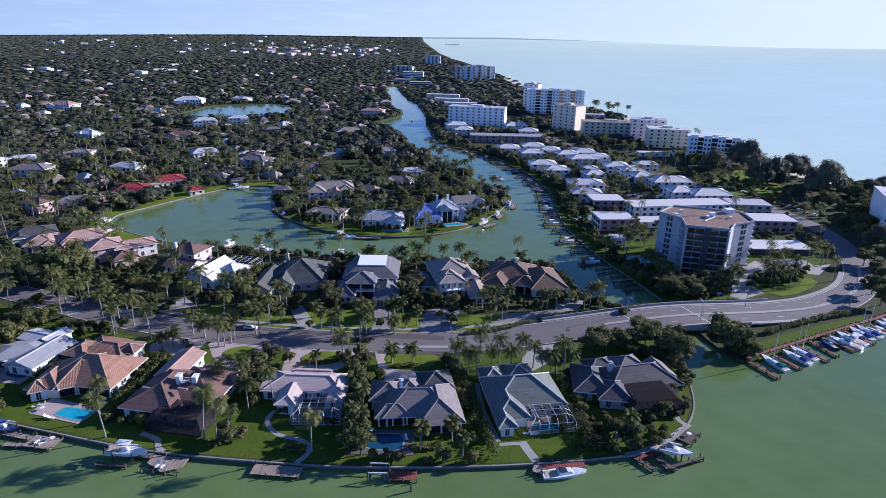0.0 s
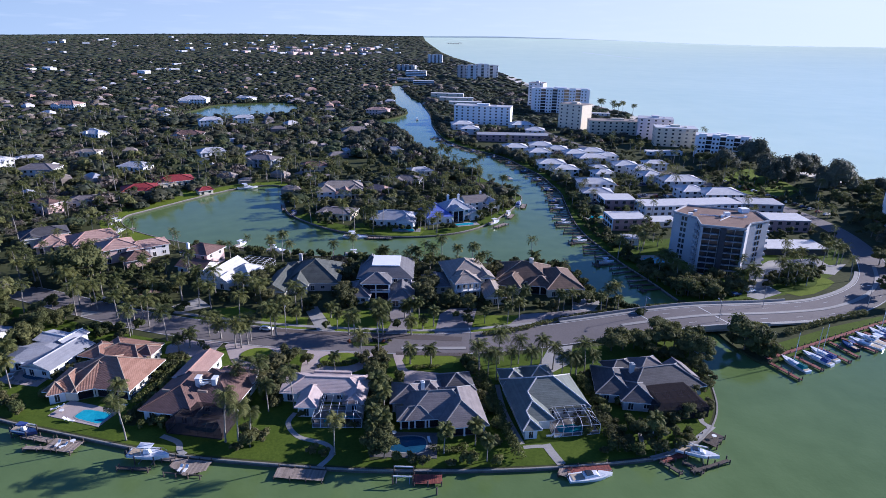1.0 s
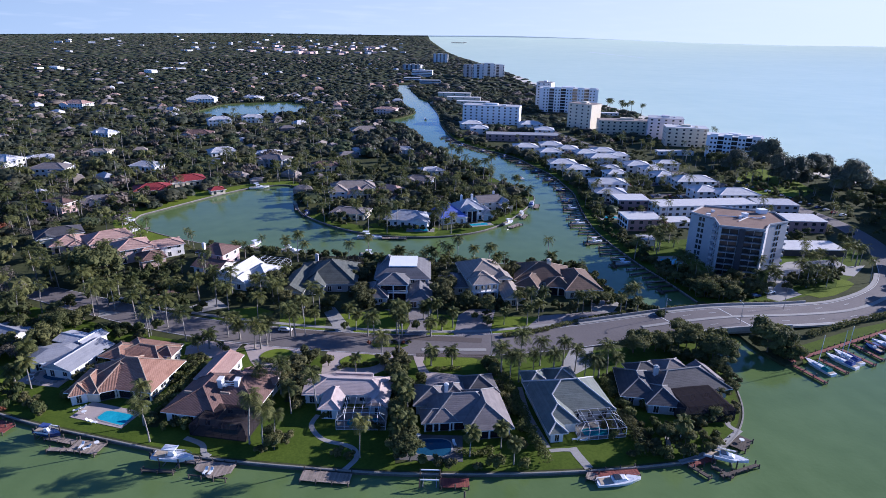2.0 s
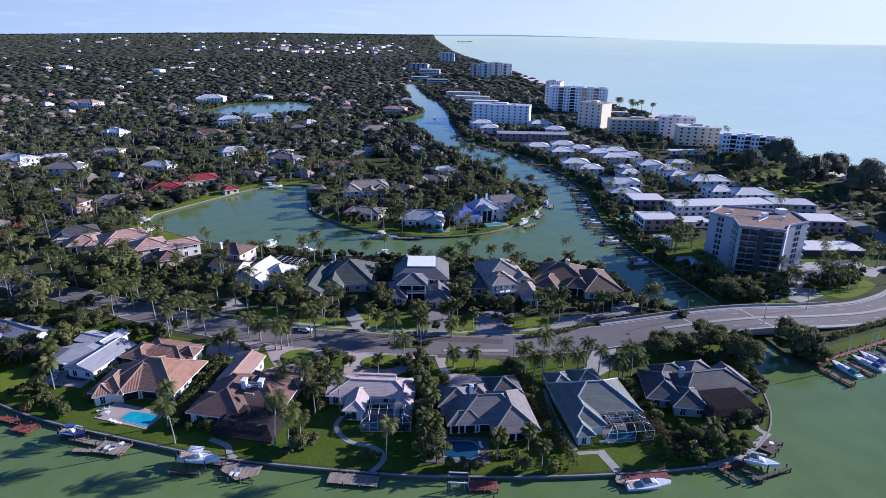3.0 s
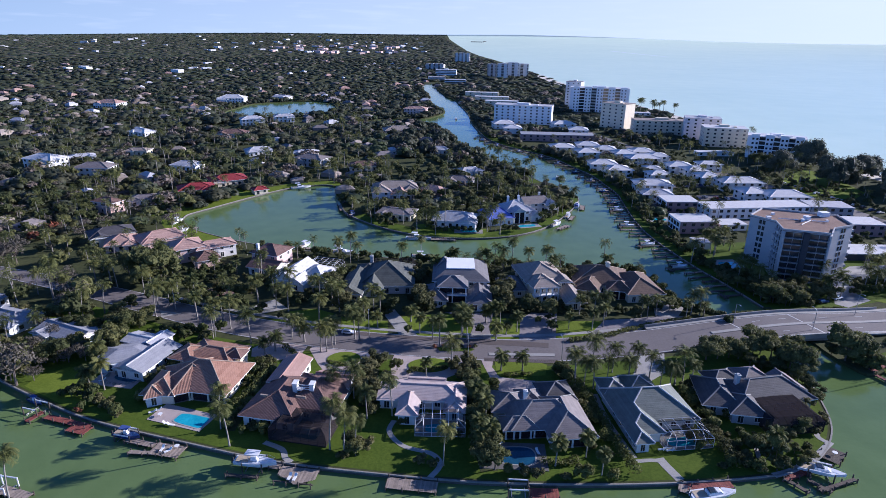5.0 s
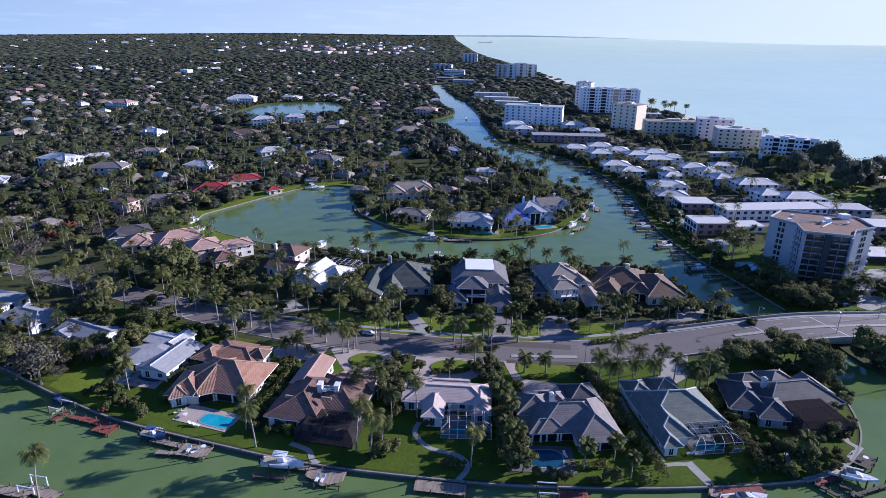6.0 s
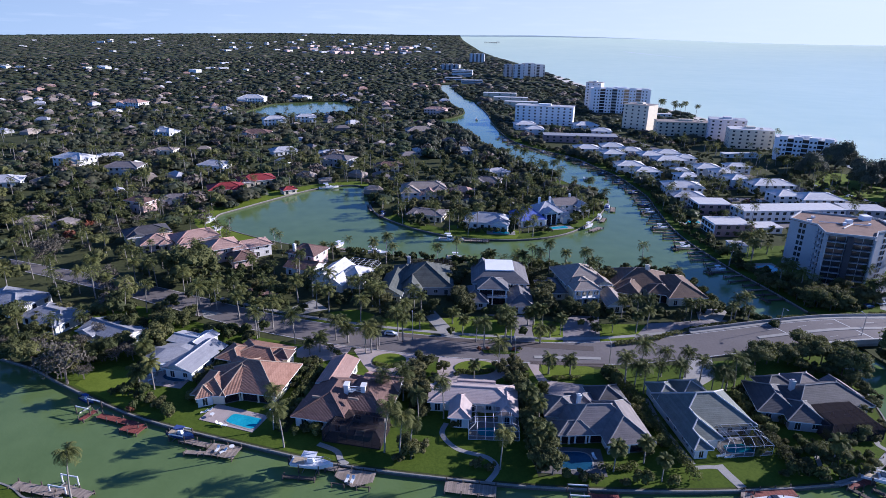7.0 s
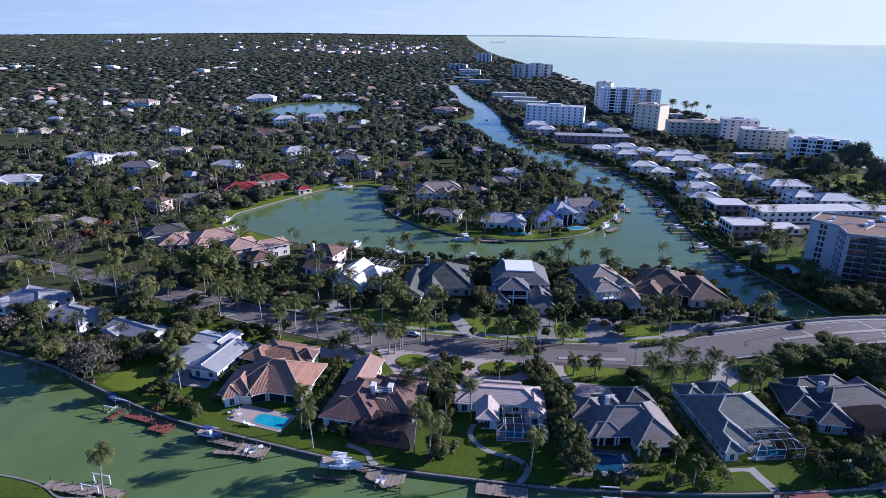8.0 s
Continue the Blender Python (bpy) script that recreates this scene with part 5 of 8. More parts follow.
roof_house("low house with a flat grey roof", 53, 185, -20, 18, 12, 3.4, STUCCO_CREAM, ROOF_GREY, 15, 1, "hip", 0.2)
for k, (x, y, w, wall, roof, st, what) in enumerate([
    (-5, 318, 22, STUCCO_GREY, ROOF_GREY, 2, "two-storey grey-roofed house"), (31, 304, 19, STUCCO_CREAM, ROOF_BROWN, 1, "low brown-roofed house"),
    (95, 258, 17, STUCCO_WHITE, ROOF_GREY, 1, "low grey-roofed house"), (104, 286, 16, STUCCO_WHITE, ROOF_PALE, 1, "low pale-roofed house"),
    (-143, 289, 22, STUCCO_WHITE, ROOF_GREY, 2, "two-storey white house with a grey roof"), (-99, 201, 13, STUCCO_PINK, ROOF_BROWN, 2, "tall pink house with a brown roof"),
    (-86, 217, 16, STUCCO_WHITE, ROOF_GREY, 1, "low grey-roofed house"), (-90, 308, 19, STUCCO_WHITE, ROOF_PALE, 1, "white house with a pale roof"),
    (-52, 362, 19, STUCCO_WHITE, ROOF_PALE, 1, "white house with a pale roof"), (-14, 352, 18, STUCCO_WHITE, ROOF_PALE, 1, "white house with a pale roof"),
    (-188, 318, 24, STUCCO_WHITE, ROOF_WHITE, 2, "large white two-storey house"), (-204, 258, 24, STUCCO_WHITE, ROOF_PALE, 1, "low house with a pale roof"),
    (-142, 362, 16, STUCCO_CREAM, ROOF_TAN, 1, "low tan-roofed house"), (-173, 455, 20, STUCCO_WHITE, ROOF_WHITE, 1, "house with a flat white roof"),
    (60, 470, 28, STUCCO_PINK, ROOF_TAN, 1, "long tan-roofed house"), (84, 618, 26, STUCCO_PINK, ROOF_PINK, 2, "large pink waterfront house"),
    (-89, 523, 22, STUCCO_WHITE, ROOF_PALE, 2, "white house by the lake"), (-155, 728, 34, STUCCO_WHITE, ROOF_WHITE, 2, "large white house by the lake"),
    (-97, 772, 24, STUCCO_WHITE, ROOF_PALE, 1, "white house by the lake"), (59, 364, 17, STUCCO_WHITE, ROOF_PALE, 1, "low pale-roofed house"),
    (91, 366, 15, STUCCO_WHITE, ROOF_PALE, 1, "low pale-roofed house"), (-173, 338, 16, STUCCO_WHITE, ROOF_PALE, 1, "low pale-roofed house"),
    (-91, 447, 26, STUCCO_WHITE, ROOF_BROWN, 1, "long brown-roofed house"),
    (-284, 664, 30, STUCCO_WHITE, ROOF_PINK, 2, "rose-roofed white house"), (-60, 545, 20, STUCCO_WHITE, ROOF_PALE, 2, "white house by the lake")]):
    roof_house(what + " among trees", x, y, (k * 37) % 60 - 30, w, w * 0.62, 3.6 + 2.6 * (st - 1), wall, roof, 20 + k, st, pitch=0.36 if k % 3 else 0.28)

# ---------------------------------------------------------------- apartment buildings
def apartments(label, x, y, turn, w, d, floors, wall, roof, kind="flat", balcony=False, storey=3.0, gap=3.9, name="apartment_building", sides="SW", pitch=0.3, bays=0, bands=False, west=None):
    gap = gap * 1.45 if 300 < y < 1000 else gap
    b = thing(name, label, "apartment building", pose(x, y, LAND_Z + swell(x, y), 0, 0, turn), "apartment buildings")
    h = floors * storey
    wing(b, (0, 0, 0), (w, d), h, wall, roof, kind if kind != "flat" else "hip" if False else kind, pitch, 0.9 if kind != "flat" else 0.6, 0.8, sides="")
    if kind == "flat" and floors > 2:
        bm = bmesh.new()
        box(bm, -w * 0.12, w * 0.1, -d * 0.1, d * 0.2, h + 0.3, h + 2.0)
        box(bm, w * 0.2, w * 0.26, -d * 0.2, -d * 0.05, h + 0.3, h + 1.2)
        part("plant_room", bm, wall, b)
    if y > 1000:
        for k in range(floors):
            bm = bmesh.new()
            box(bm, -w / 2 + 0.6, w / 2 - 0.6, -d / 2 - 0.06, -d / 2 + 0.02, k * storey + 0.9, k * storey + 2.5)
            part("window_band", bm, GLASS, b, "dark band of windows")
        sides = ""
    for side in sides:
        length = w if side in "SN" else d
        n = max(1, int(length / gap))
        for k in range(floors):
            for i in range(n):
                u = (i + 0.5) * length / n - length / 2
                window(b, side_pose(Matrix(), w / 2, d / 2, side, u, k * storey + 0.9), min(1.9, gap * 0.55), 1.5, single=True)
    if balcony:
        bm = bmesh.new()
        n = max(1, int(w / 7.5))
        for k in range(1, floors):
            for i in range(n):
                u = (i + 0.5) * w / n - w / 2
                bm = bmesh.new()
                box(bm, u - 2.2, u + 2.2, -d / 2 - 1.3, -d / 2, k * storey - 0.1, k * storey + 0.1)
                box(bm, u - 2.2, u + 2.2, -d / 2 - 1.3, -d / 2 - 1.2, k * storey + 0.1, k * storey + 1.05)
                part("balcony", bm, wall, b)
    for k in range(1, floors + 1) if bands else ():
        bm = bmesh.new()
        box(bm, -w / 2 - 0.2, w / 2 + 0.2, -d / 2 - 1.8, -d / 2, k * storey - 0.25, k * storey - 0.004)
        box(bm, -w / 2 - 0.2, w / 2 + 0.2, -d / 2 - 1.8, -d / 2 - 1.65, k * storey, k * storey + (1.0 if k < floors else 0.3))
        part("gallery", bm, wall, b)
    for i in range(bays):
        u = (i + 0.5) * w / bays - w / 2
        half = w / bays * 0.28
        bm = bmesh.new()
        box(bm, u - half, u + half, -d / 2 - 1.8, -d / 2 + 2, 0, h + 1.6)
        box(bm, u - half - 0.3, u + half + 0.3, -d / 2 - 2.1, -d / 2 + 2.3, h + 1.6, h + 1.95)
        part("bay", bm, wall, b)
        if i:
            u0, u1 = u - w / bays + half + 0.1, u - half - 0.1
            bm = bmesh.new()
            box(bm, u0, u1, -d / 2 - 0.12, -d / 2 - 0.02, 0.2, h - 0.3)
            part("balcony_door", bm, GLASS, b, "dark glass behind the balconies")
            for k in range(1, floors):
                bm = bmesh.new()
                box(bm, u0, u1, -d / 2 - 1.3, -d / 2 - 0.13, k * storey - 0.12, k * storey + 0.1)
                box(bm, u0, u1, -d / 2 - 1.3, -d / 2 - 1.2, k * storey + 0.1, k * storey + 0.75)
                part("balcony", bm, wall, b)
        for k in range(floors if y < 1000 else 0):
            for q in (-half * 0.5, half * 0.5):
                window(b, pose(u + q, -d / 2 - 1.8, k * storey + 0.9), min(1.6, half * 0.7), 1.6, single=True)
    if west:
        bm = bmesh.new()
        box(bm, -w / 2 - 0.35, -w / 2, -d / 2 - 0.3, d / 2 + 0.3, 0, h + 0.1)
        part("facade", bm, west, b)
        for k in range(floors):
            for i in range(4):
                window(b, side_pose(Matrix(), w / 2 + 0.35, d / 2, "W", (i + 0.5) * d / 4 - d / 2, k * storey + 0.35), d / 4 * 0.8, 2.1, single=True)
    block(x, y, max(w, d) * 0.5)
    return b


# the tower beside the bridge
TOWER = [(202.5, 112), (208, 102.5), (204.3, 92), (219.8, 85.4), (226, 92.3), (237, 96), (240, 110), (214, 122)]
TOWER_H, TOWER_FLOORS = 20.3, 8
cx, cy = 217, 101
tower = thing("apartment_tower", "eight-storey white apartment tower with a brown gravel roof", "apartment tower", pose(cx, cy, LAND_Z), "apartment buildings")
plan = [(x - cx, y - cy) for x, y in TOWER]
bm = bmesh.new()
prism(bm, plan, 0, TOWER_H)
part("wall", bm, TOWER_PAINT, tower)
bm = bmesh.new()
prism(bm, [(x * 1.01, y * 1.01) for x, y in plan], TOWER_H + 0.004, TOWER_H + 0.25)
part("roof", bm, ROOF_GRAVEL, tower, "brown gravel roof")
for i in range(8):
    bm = bmesh.new()
    a, b = Vector(plan[i]) * 1.01, Vector(plan[(i + 1) % 8]) * 1.01
    ribbon(bm, [tuple(a), tuple(a.lerp(b, 0.5)), tuple(b)], 0.18, -0.18, TOWER_H + 0.95, 0.7)
    part("parapet", bm, TOWER_PAINT, tower)


def tower_face(i, u):
    a, b = Vector(plan[i]), Vector(plan[(i + 1) % 8])
    way = b - a
    p = a + way * u
    return pose(p.x, p.y, 0, 0, 0, math.degrees(math.atan2(way.y, way.x)))


storey = TOWER_H / TOWER_FLOORS
for k in range(TOWER_FLOORS):
    for u in (0.42, 0.56):
        window(tower, tower_face(0, u) @ pose(0, 0, k * storey + 0.5), 1.1, 1.7, BRONZE, single=True)
    for u in (0.22, 0.50, 0.76):
        window(tower, tower_face(1, u) @ pose(0, 0, k * storey + 0.3), 1.3, 1.9, BRONZE, single=True)
    for u in (0.30, 0.66):
        bm = bmesh.new()
        m = tower_face(1, u)
        box(bm, -1.1, 1.1, -1.1, 0, k * storey + 0.1, k * storey + 1.1, m)
        part("balcony", bm, TOWER_PAINT, tower)
    m = tower_face(2, 0.5)
    for u in (-4.55, 4.55):
        for q in (-1.65, 1.65):
            window(tower, m @ pose(u + q, 0.02, k * storey + 0.08), 3.1, 2.15, BRONZE, single=True)
        bm = bmesh.new()
        box(bm, u - 3.4, u + 3.4, -1.5, 0, k * storey - 0.1, k * storey + 0.08, m)
        part("balcony", bm, TOWER_PAINT, tower, "concrete balcony slab")
        bm = bmesh.new()
        box(bm, u - 3.4, u + 3.4, -1.48, -1.42, k * storey + 0.82, k * storey + 0.9, m)
        for q in range(14):
            x = u - 3.35 + q * 6.7 / 13
            box(bm, x - 0.03, x + 0.03, -1.47, -1.43, k * storey + 0.08, k * storey + 0.82, m)
        part("railing", bm, BRONZE, tower, "dark balcony railing")
    for u in (0.46, 0.60):
        window(tower, tower_face(4, u) @ pose(0, 0, k * storey + 0.5), 1.0, 1.7, BRONZE, single=True)
    bm = bmesh.new()
    box(bm, -1.6, 1.6, -1.2, 0, k * storey - 0.05, k * storey + 1.0, tower_face(5, 0.16))
    part("balcony", bm, TOWER_PAINT, tower)
m = tower_face(2, 0.5)
for u, w, mat, label in ((0, 1.1, SHADE_DARK, "dark blue stair panel"), (-8.1, 0.3, TOWER_PAINT, ""), (8.1, 0.3, TOWER_PAINT, "")):
    bm = bmesh.new()
    box(bm, u - w, u + w, -1.6, -0.01, 0, TOWER_H, m)
    part("pier", bm, mat, tower, label)
for x, y, w, d, hh in ((-9, 7, 1.6, 1.4, 0.8), (6, 4, 2.2, 1.8, 1.6), (2.5, 1.5, 1.0, 1.0, 1.1), (13, 1, 0.9, 0.9, 0.7), (-4, 12, 1.2, 1.0, 0.8), (17, 9, 3.6, 3.0, 1.8)):
    bm = bmesh.new()
    box(bm, x - w / 2, x + w / 2, y - d / 2, y + d / 2, TOWER_H + 0.25, TOWER_H + 0.25 + hh)
    box(bm, x - w / 2 - 0.1, x + w / 2 + 0.1, y - d / 2 - 0.1, y + d / 2 + 0.1, TOWER_H + 0.25 + hh, TOWER_H + 0.37 + hh)
    part("roof_plant", bm, WHITE_PAINT, tower)
for (x0, y0), (x1, y1) in (((-1.0, -3.0), (6.0, 1.5)), ((2.0, 3.5), (-6.0, 5.0)), ((7.0, 2.0), (12.0, -1.0))):
    bm = bmesh.new()
    tube(bm, [(x0, y0, TOWER_H + 0.5), (x1, y1, TOWER_H + 0.9)], [0.2], 5)
    part("roof_pipe", bm, WHITE_PAINT, tower, "white pipe lying on the roof")
block(cx, cy, 23)

# low blocks round the tower and along the canal
apartments("long two-storey white block with a flat white roof", 248, 181, 2, 58, 14, 2, STUCCO_WHITE, ROOF_WHITE)
apartments("two-storey rose and white block with a flat white roof", 201, 157, -3, 18, 14, 2, STUCCO_ROSE, ROOF_WHITE, sides="S", west=WHITE_PAINT)
apartments("two-storey rose and white block with a flat white roof", 211, 194, -4, 18, 14, 2, STUCCO_ROSE, ROOF_WHITE, sides="S", west=WHITE_PAINT)
apartments("two-storey white block with a pale hip roof", 205, 210, -10, 17, 12, 2, STUCCO_WHITE, ROOF_PALE, "hip")
apartments("two-storey white block with a hip roof", 213, 234, -10, 22, 14, 2, STUCCO_WHITE, ROOF_WHITE, "hip")
apartments("two-storey grey block with a flat roof", 290, 180, -10, 22, 14, 2, STUCCO_GREY, ROOF_PALE)
apartments("two-storey rose and white block with a flat white roof", 283, 149, -8, 22, 14, 2, STUCCO_ROSE, ROOF_WHITE, sides="S", west=WHITE_PAINT)
# the carport's solid dark walls imitate the shade under its roof
apartments("low carport with a flat white roof", 264, 115, -6, 28, 13, 1, SHADE_DARK, ROOF_WHITE, sides="")
apartments("low clubhouse with a flat white roof", 222, 159, 0, 14, 10, 1, STUCCO_WHITE, ROOF_WHITE)
apartments("low pavilion with a pale roof", 192.5, 131, -8, 7, 7, 1, STUCCO_WHITE, ROOF_PALE)
swimming_pool(191.5, 174.5, 0, (13, 8), (9, 4), deck_mat=CONCRETE, label="blue pool among the apartment blocks")
swimming_pool(193.6, 107, 0, (11, 13), (8, 7), deck_mat=CONCRETE, label="pale blue pool beside the tower")
for x, y, w, d in [(168, 501, 21, 16), (171, 469, 17, 15), (230, 498, 23, 16), (234, 458, 18, 15), (192, 365, 19, 14), (216, 374, 18, 14), (206, 343, 17, 14), (225, 355, 16, 13), (234, 337, 17, 13), (251, 345, 17, 13),
                   (241, 318, 23, 14), (256, 325, 14, 12), (203, 298, 19, 14), (207, 278, 17, 13), (229, 262, 14, 11), (256, 289, 17, 14), (261, 275, 15, 13), (260, 255, 14, 13), (232, 279, 11, 9), (281, 294, 16, 10), (273, 240, 26, 15), (266, 213, 15, 13), (281, 205, 24, 15)]:
    apartments("two-storey white villa block with a white hip roof", x, y, rng.uniform(-14, 2), w, d, 2, STUCCO_WHITE, ROOF_WHITE, "hip", storey=2.9, gap=4.8)
apartments("long rose-grey two-storey block with a grey flat roof", 204, 426, -8, 66, 16, 2, STUCCO_ROSE, ROOF_SILVER)
apartments("long low white terrace", 317, 353, -5, 30, 8, 1, STUCCO_WHITE, ROOF_WHITE)

apartments("low white beach pavilion under palms", 356, 612, -14, 30, 9, 1, STUCCO_WHITE, ROOF_WHITE)

# tall blocks along the beach
apartments("six-storey white apartment block", 198, 542, -20, 62, 20, 6, WHITE_PAINT, ROOF_PALE, storey=3.2)
apartments("tall white apartment block on the beach", 318, 648, -16, 72, 22, 8, WHITE_PAINT, ROOF_WHITE, storey=3.65, bays=5, sides="W")
apartments("tall pale apartment block on the beach", 303, 704, -30, 20, 20, 9, STUCCO_PALE, ROOF_GREY, storey=3.6)
apartments("seven-storey sand-coloured apartment block", 291, 508, -50, 28, 20, 7, STUCCO_CREAM, ROOF_TAN, storey=3.6)
apartments("long four-storey balcony block", 322, 466, -10, 58, 18, 4, STUCCO_CREAM, ROOF_TAN, bands=True, storey=3.4)
apartments("six-storey pink-white apartment block", 348, 438, -22, 32, 20, 6, STUCCO_BLUSH, ROOF_PALE, storey=3.3)
apartments("five-storey pale apartment block", 349, 399, -18, 36, 20, 5, STUCCO_CREAM, ROOF_WHITE, balcony=True, storey=3.3)
apartments("five-storey white apartment block beside the pines", 362, 342, -30, 42, 18, 5, WHITE_PAINT, ROOF_WHITE, storey=3.5, bays=4, sides="W")
apartments("five-storey white apartment block", 350, 144, 60, 30, 16, 6, STUCCO_WHITE, ROOF_WHITE, storey=3.2)
apartments("four-storey white apartment block above the canal", 185, 1290, -10, 46, 20, 4, WHITE_PAINT, ROOF_WHITE, storey=3.3, gap=9)
apartments("low pale block above the canal", 152, 1148.6, 0, 34, 16, 2, STUCCO_PALE, ROOF_PALE, storey=3.3, gap=9)
apartments("low pale block above the canal", 182, 1082.7, -4, 40, 16, 2, STUCCO_PALE, ROOF_PALE, storey=3.3, gap=9)
apartments("long low terrace with a pale roof", 194.7, 823.6, -12, 50, 12, 2, STUCCO_CREAM, ROOF_WHITE, storey=3.3, gap=9)
apartments("long low terrace with a pale roof", 199.4, 759.2, -12, 48, 12, 2, STUCCO_CREAM, ROOF_WHITE, storey=3.3, gap=9)
apartments("long low terrace with a pale roof", 203.6, 702.5, -12, 44, 12, 2, STUCCO_CREAM, ROOF_WHITE, storey=3.3, gap=9)
for x, y, w, f, wall in [(180, 1540, 48, 4, STUCCO_GREY), (300, 1940, 48, 8, STUCCO_PALE), (288, 1290, 20, 8, STUCCO_GREY), (302, 1235, 24, 9, STUCCO_PALE), (334, 1290, 28, 9, STUCCO_PALE), (360, 1305, 30, 8, STUCCO_PALE)]:
    apartments("pale apartment block far along the coast", x, y, rng.uniform(-20, 0), w, 22, f, wall, ROOF_GREY, storey=3.2, gap=9, bays=max(2, w // 11))

# ---------------------------------------------------------------- lawns, drives and paths
def offset(line, d):
    out = []
    for i, p in enumerate(line):
        a, b = Vector(line[max(i - 1, 0)]), Vector(line[min(i + 1, len(line) - 1)])
        n = (b - a).normalized().orthogonal()
        out.append((p[0] + n.x * d, p[1] + n.y * d))
    return out


north_edge = [p for p in offset(ROAD, -9.5) if -75 < p[0] < 168]
front = [p for p in offset(BAY_SHORE, 0.9) if p[0] > -70]
bm = bmesh.new()
verts, tris = filled([front + north_edge[::-1]], LAND_Z + 0.025)
vs = [bm.verts.new(v) for v in verts]
for t in tris:
    if len(set(t)) == 3:
        bm.faces.new([vs[k] for k in t])
for f in bm.faces:
    f.normal_update()
    if f.normal.z < 0:
        f.normal_flip()
tagged(part("lawn_bay", bm, LAWN, None), "mown green lawns between the bay houses", "lawn", kind="structure")
sheet("lawn_1", [(32.6, 50.1), (47.3, 52.1), (47.2, 61.6), (31.2, 66.6)], LAND_Z + 0.035, 0.1, LAWN_LUSH, "mown green lawn")
sheet("lawn_2", [(53.6, 49.1), (72.4, 46.6), (75.3, 54.8), (70.5, 66.7), (51.8, 64.9)], LAND_Z + 0.035, 0.1, LAWN_LUSH, "mown green lawn")
sheet("lawn_3", [(80.1, 46.0), (92.8, 45.7), (92.7, 60.1), (82.5, 63.3)], LAND_Z + 0.035, 0.1, LAWN_LUSH, "mown green lawn")
sheet("lawn_4", [(23.7, 57.0), (12.9, 71.4), (22.2, 73.0), (28.9, 68.6)], LAND_Z + 0.035, 0.1, LAWN_LUSH, "mown green lawn")
sheet("lawn_5", [(101.1, 44.2), (119.8, 46.7), (120.1, 57.3), (103.2, 58.8)], LAND_Z + 0.035, 0.1, LAWN_LUSH, "mown green lawn")
sheet("lawn_6", [(8.8, 52.1), (-3.3, 57.2), (10.2, 66.9), (17.8, 58.8)], LAND_Z + 0.035, 0.1, LAWN_LUSH, "mown green lawn")
sheet("lawn_7", [(228.9, 68.3), (232.9, 64.7), (240.0, 66.3), (249.7, 71.2), (257.0, 76.6), (257.3, 79.6), (254.7, 83.0), (247.1, 74.3), (237.7, 69.8)], LAND_Z + 0.06, 0.1, LAWN_LUSH, "bright mown lawn at the bend of the road")
sheet("lawn_20", [(186, 61), (214, 62.5), (240, 70), (262, 84), (283, 103), (291, 120), (256, 136), (200, 136), (188, 120)], LAND_Z + 0.012, 0.1, LAWN, "mown green lawn round the tower")
sheet("lawn_21", [(-36, 17.6), (-31, 15.6), (-31.5, 27), (-35, 34), (-44, 37.5), (-50, 34), (-51.5, 28), (-44.5, 23.2)], LAND_Z + 0.035, 0.1, LAWN_LUSH, "mown green lawn running down to the bay")
sheet("lawn_8", [(198.8, 29.3), (226.1, 39.0), (251.1, 45.5), (249.1, 39.2), (222.1, 30.9), (192.9, 18.8)], LAND_Z + 0.035, 0.1, LAWN, "mown green lawn")
sheet("lawn_9", [(270.4, 111.1), (284.5, 116.5), (281.5, 108.8), (265.5, 102.3)], LAND_Z + 0.035, 0.1, LAWN_LUSH, "mown green lawn")
sheet("lawn_10", [(314.2, 259.9), (354.6, 295.7), (365.6, 285.6), (351.5, 227.1), (331.4, 210.9), (308.9, 221.4)], LAND_Z + 0.035, 0.1, LAWN_LUSH, "mown green lawn")
sheet("lawn_11", [(294.1, 221.9), (323.7, 243.3), (323.7, 220.8), (302.5, 211.9)], LAND_Z + 0.05, 0.1, LAWN_LUSH, "mown green lawn")
sheet("lawn_12", [(-79.4, 198.3), (-66.8, 217.6), (-59.6, 201.2), (-74.2, 190.8)], LAND_Z + 0.035, 0.1, LAWN_LUSH, "mown green lawn")
sheet("lawn_13", [(-51.0, 247.6), (-32.8, 262.2), (-31.8, 233.7), (-46.4, 224.7)], LAND_Z + 0.035, 0.1, LAWN_LUSH, "mown green lawn")
for name, line, wide, mat in (("lawn_14", POINT_SHORE[6:42], 9.0, LAWN), ("lawn_17", [q for q in CANAL_WEST if q[1] > 150], 10.0, LAWN_LUSH), ("lawn_18", [q for q in CANAL_EAST if 64 < q[1] < 470], 12.0, LAWN), ("lawn_19", POINT_SHORE[42:64], 8.0, LAWN)):
    bm = bmesh.new()
    ribbon(bm, line, wide, 0.7, LAND_Z + 0.02, 0.08)
    tagged(part(name, bm, mat, None), "mown green lawn along the sea wall", "lawn", kind="structure")
sheet("lawn_15", [(61.3, 170.4), (77.8, 174.9), (98.2, 160.3), (92.8, 148.2), (69.3, 153.9)], LAND_Z + 0.035, 0.1, LAWN_LUSH, "mown green lawn")
sheet("driveway_1", [(-1.5, 75.0), (6.3, 81.8), (12.3, 73.8), (3.8, 69.8)], LAND_Z + 0.048, 0.12, CONCRETE, "paved driveway in front of a house")
sheet("driveway_2", [(-22.0, 92.1), (-11.3, 95.2), (-7.7, 85.6), (-16.1, 81.1)], LAND_Z + 0.048, 0.12, ROOF_BROWN, "paved driveway in front of a house")
sheet("driveway_3", [(44.6, 71.2), (49.7, 70.8), (58.1, 47.1), (52.3, 47.6)], LAND_Z + 0.048, 0.12, CONCRETE, "paved driveway in front of a house")
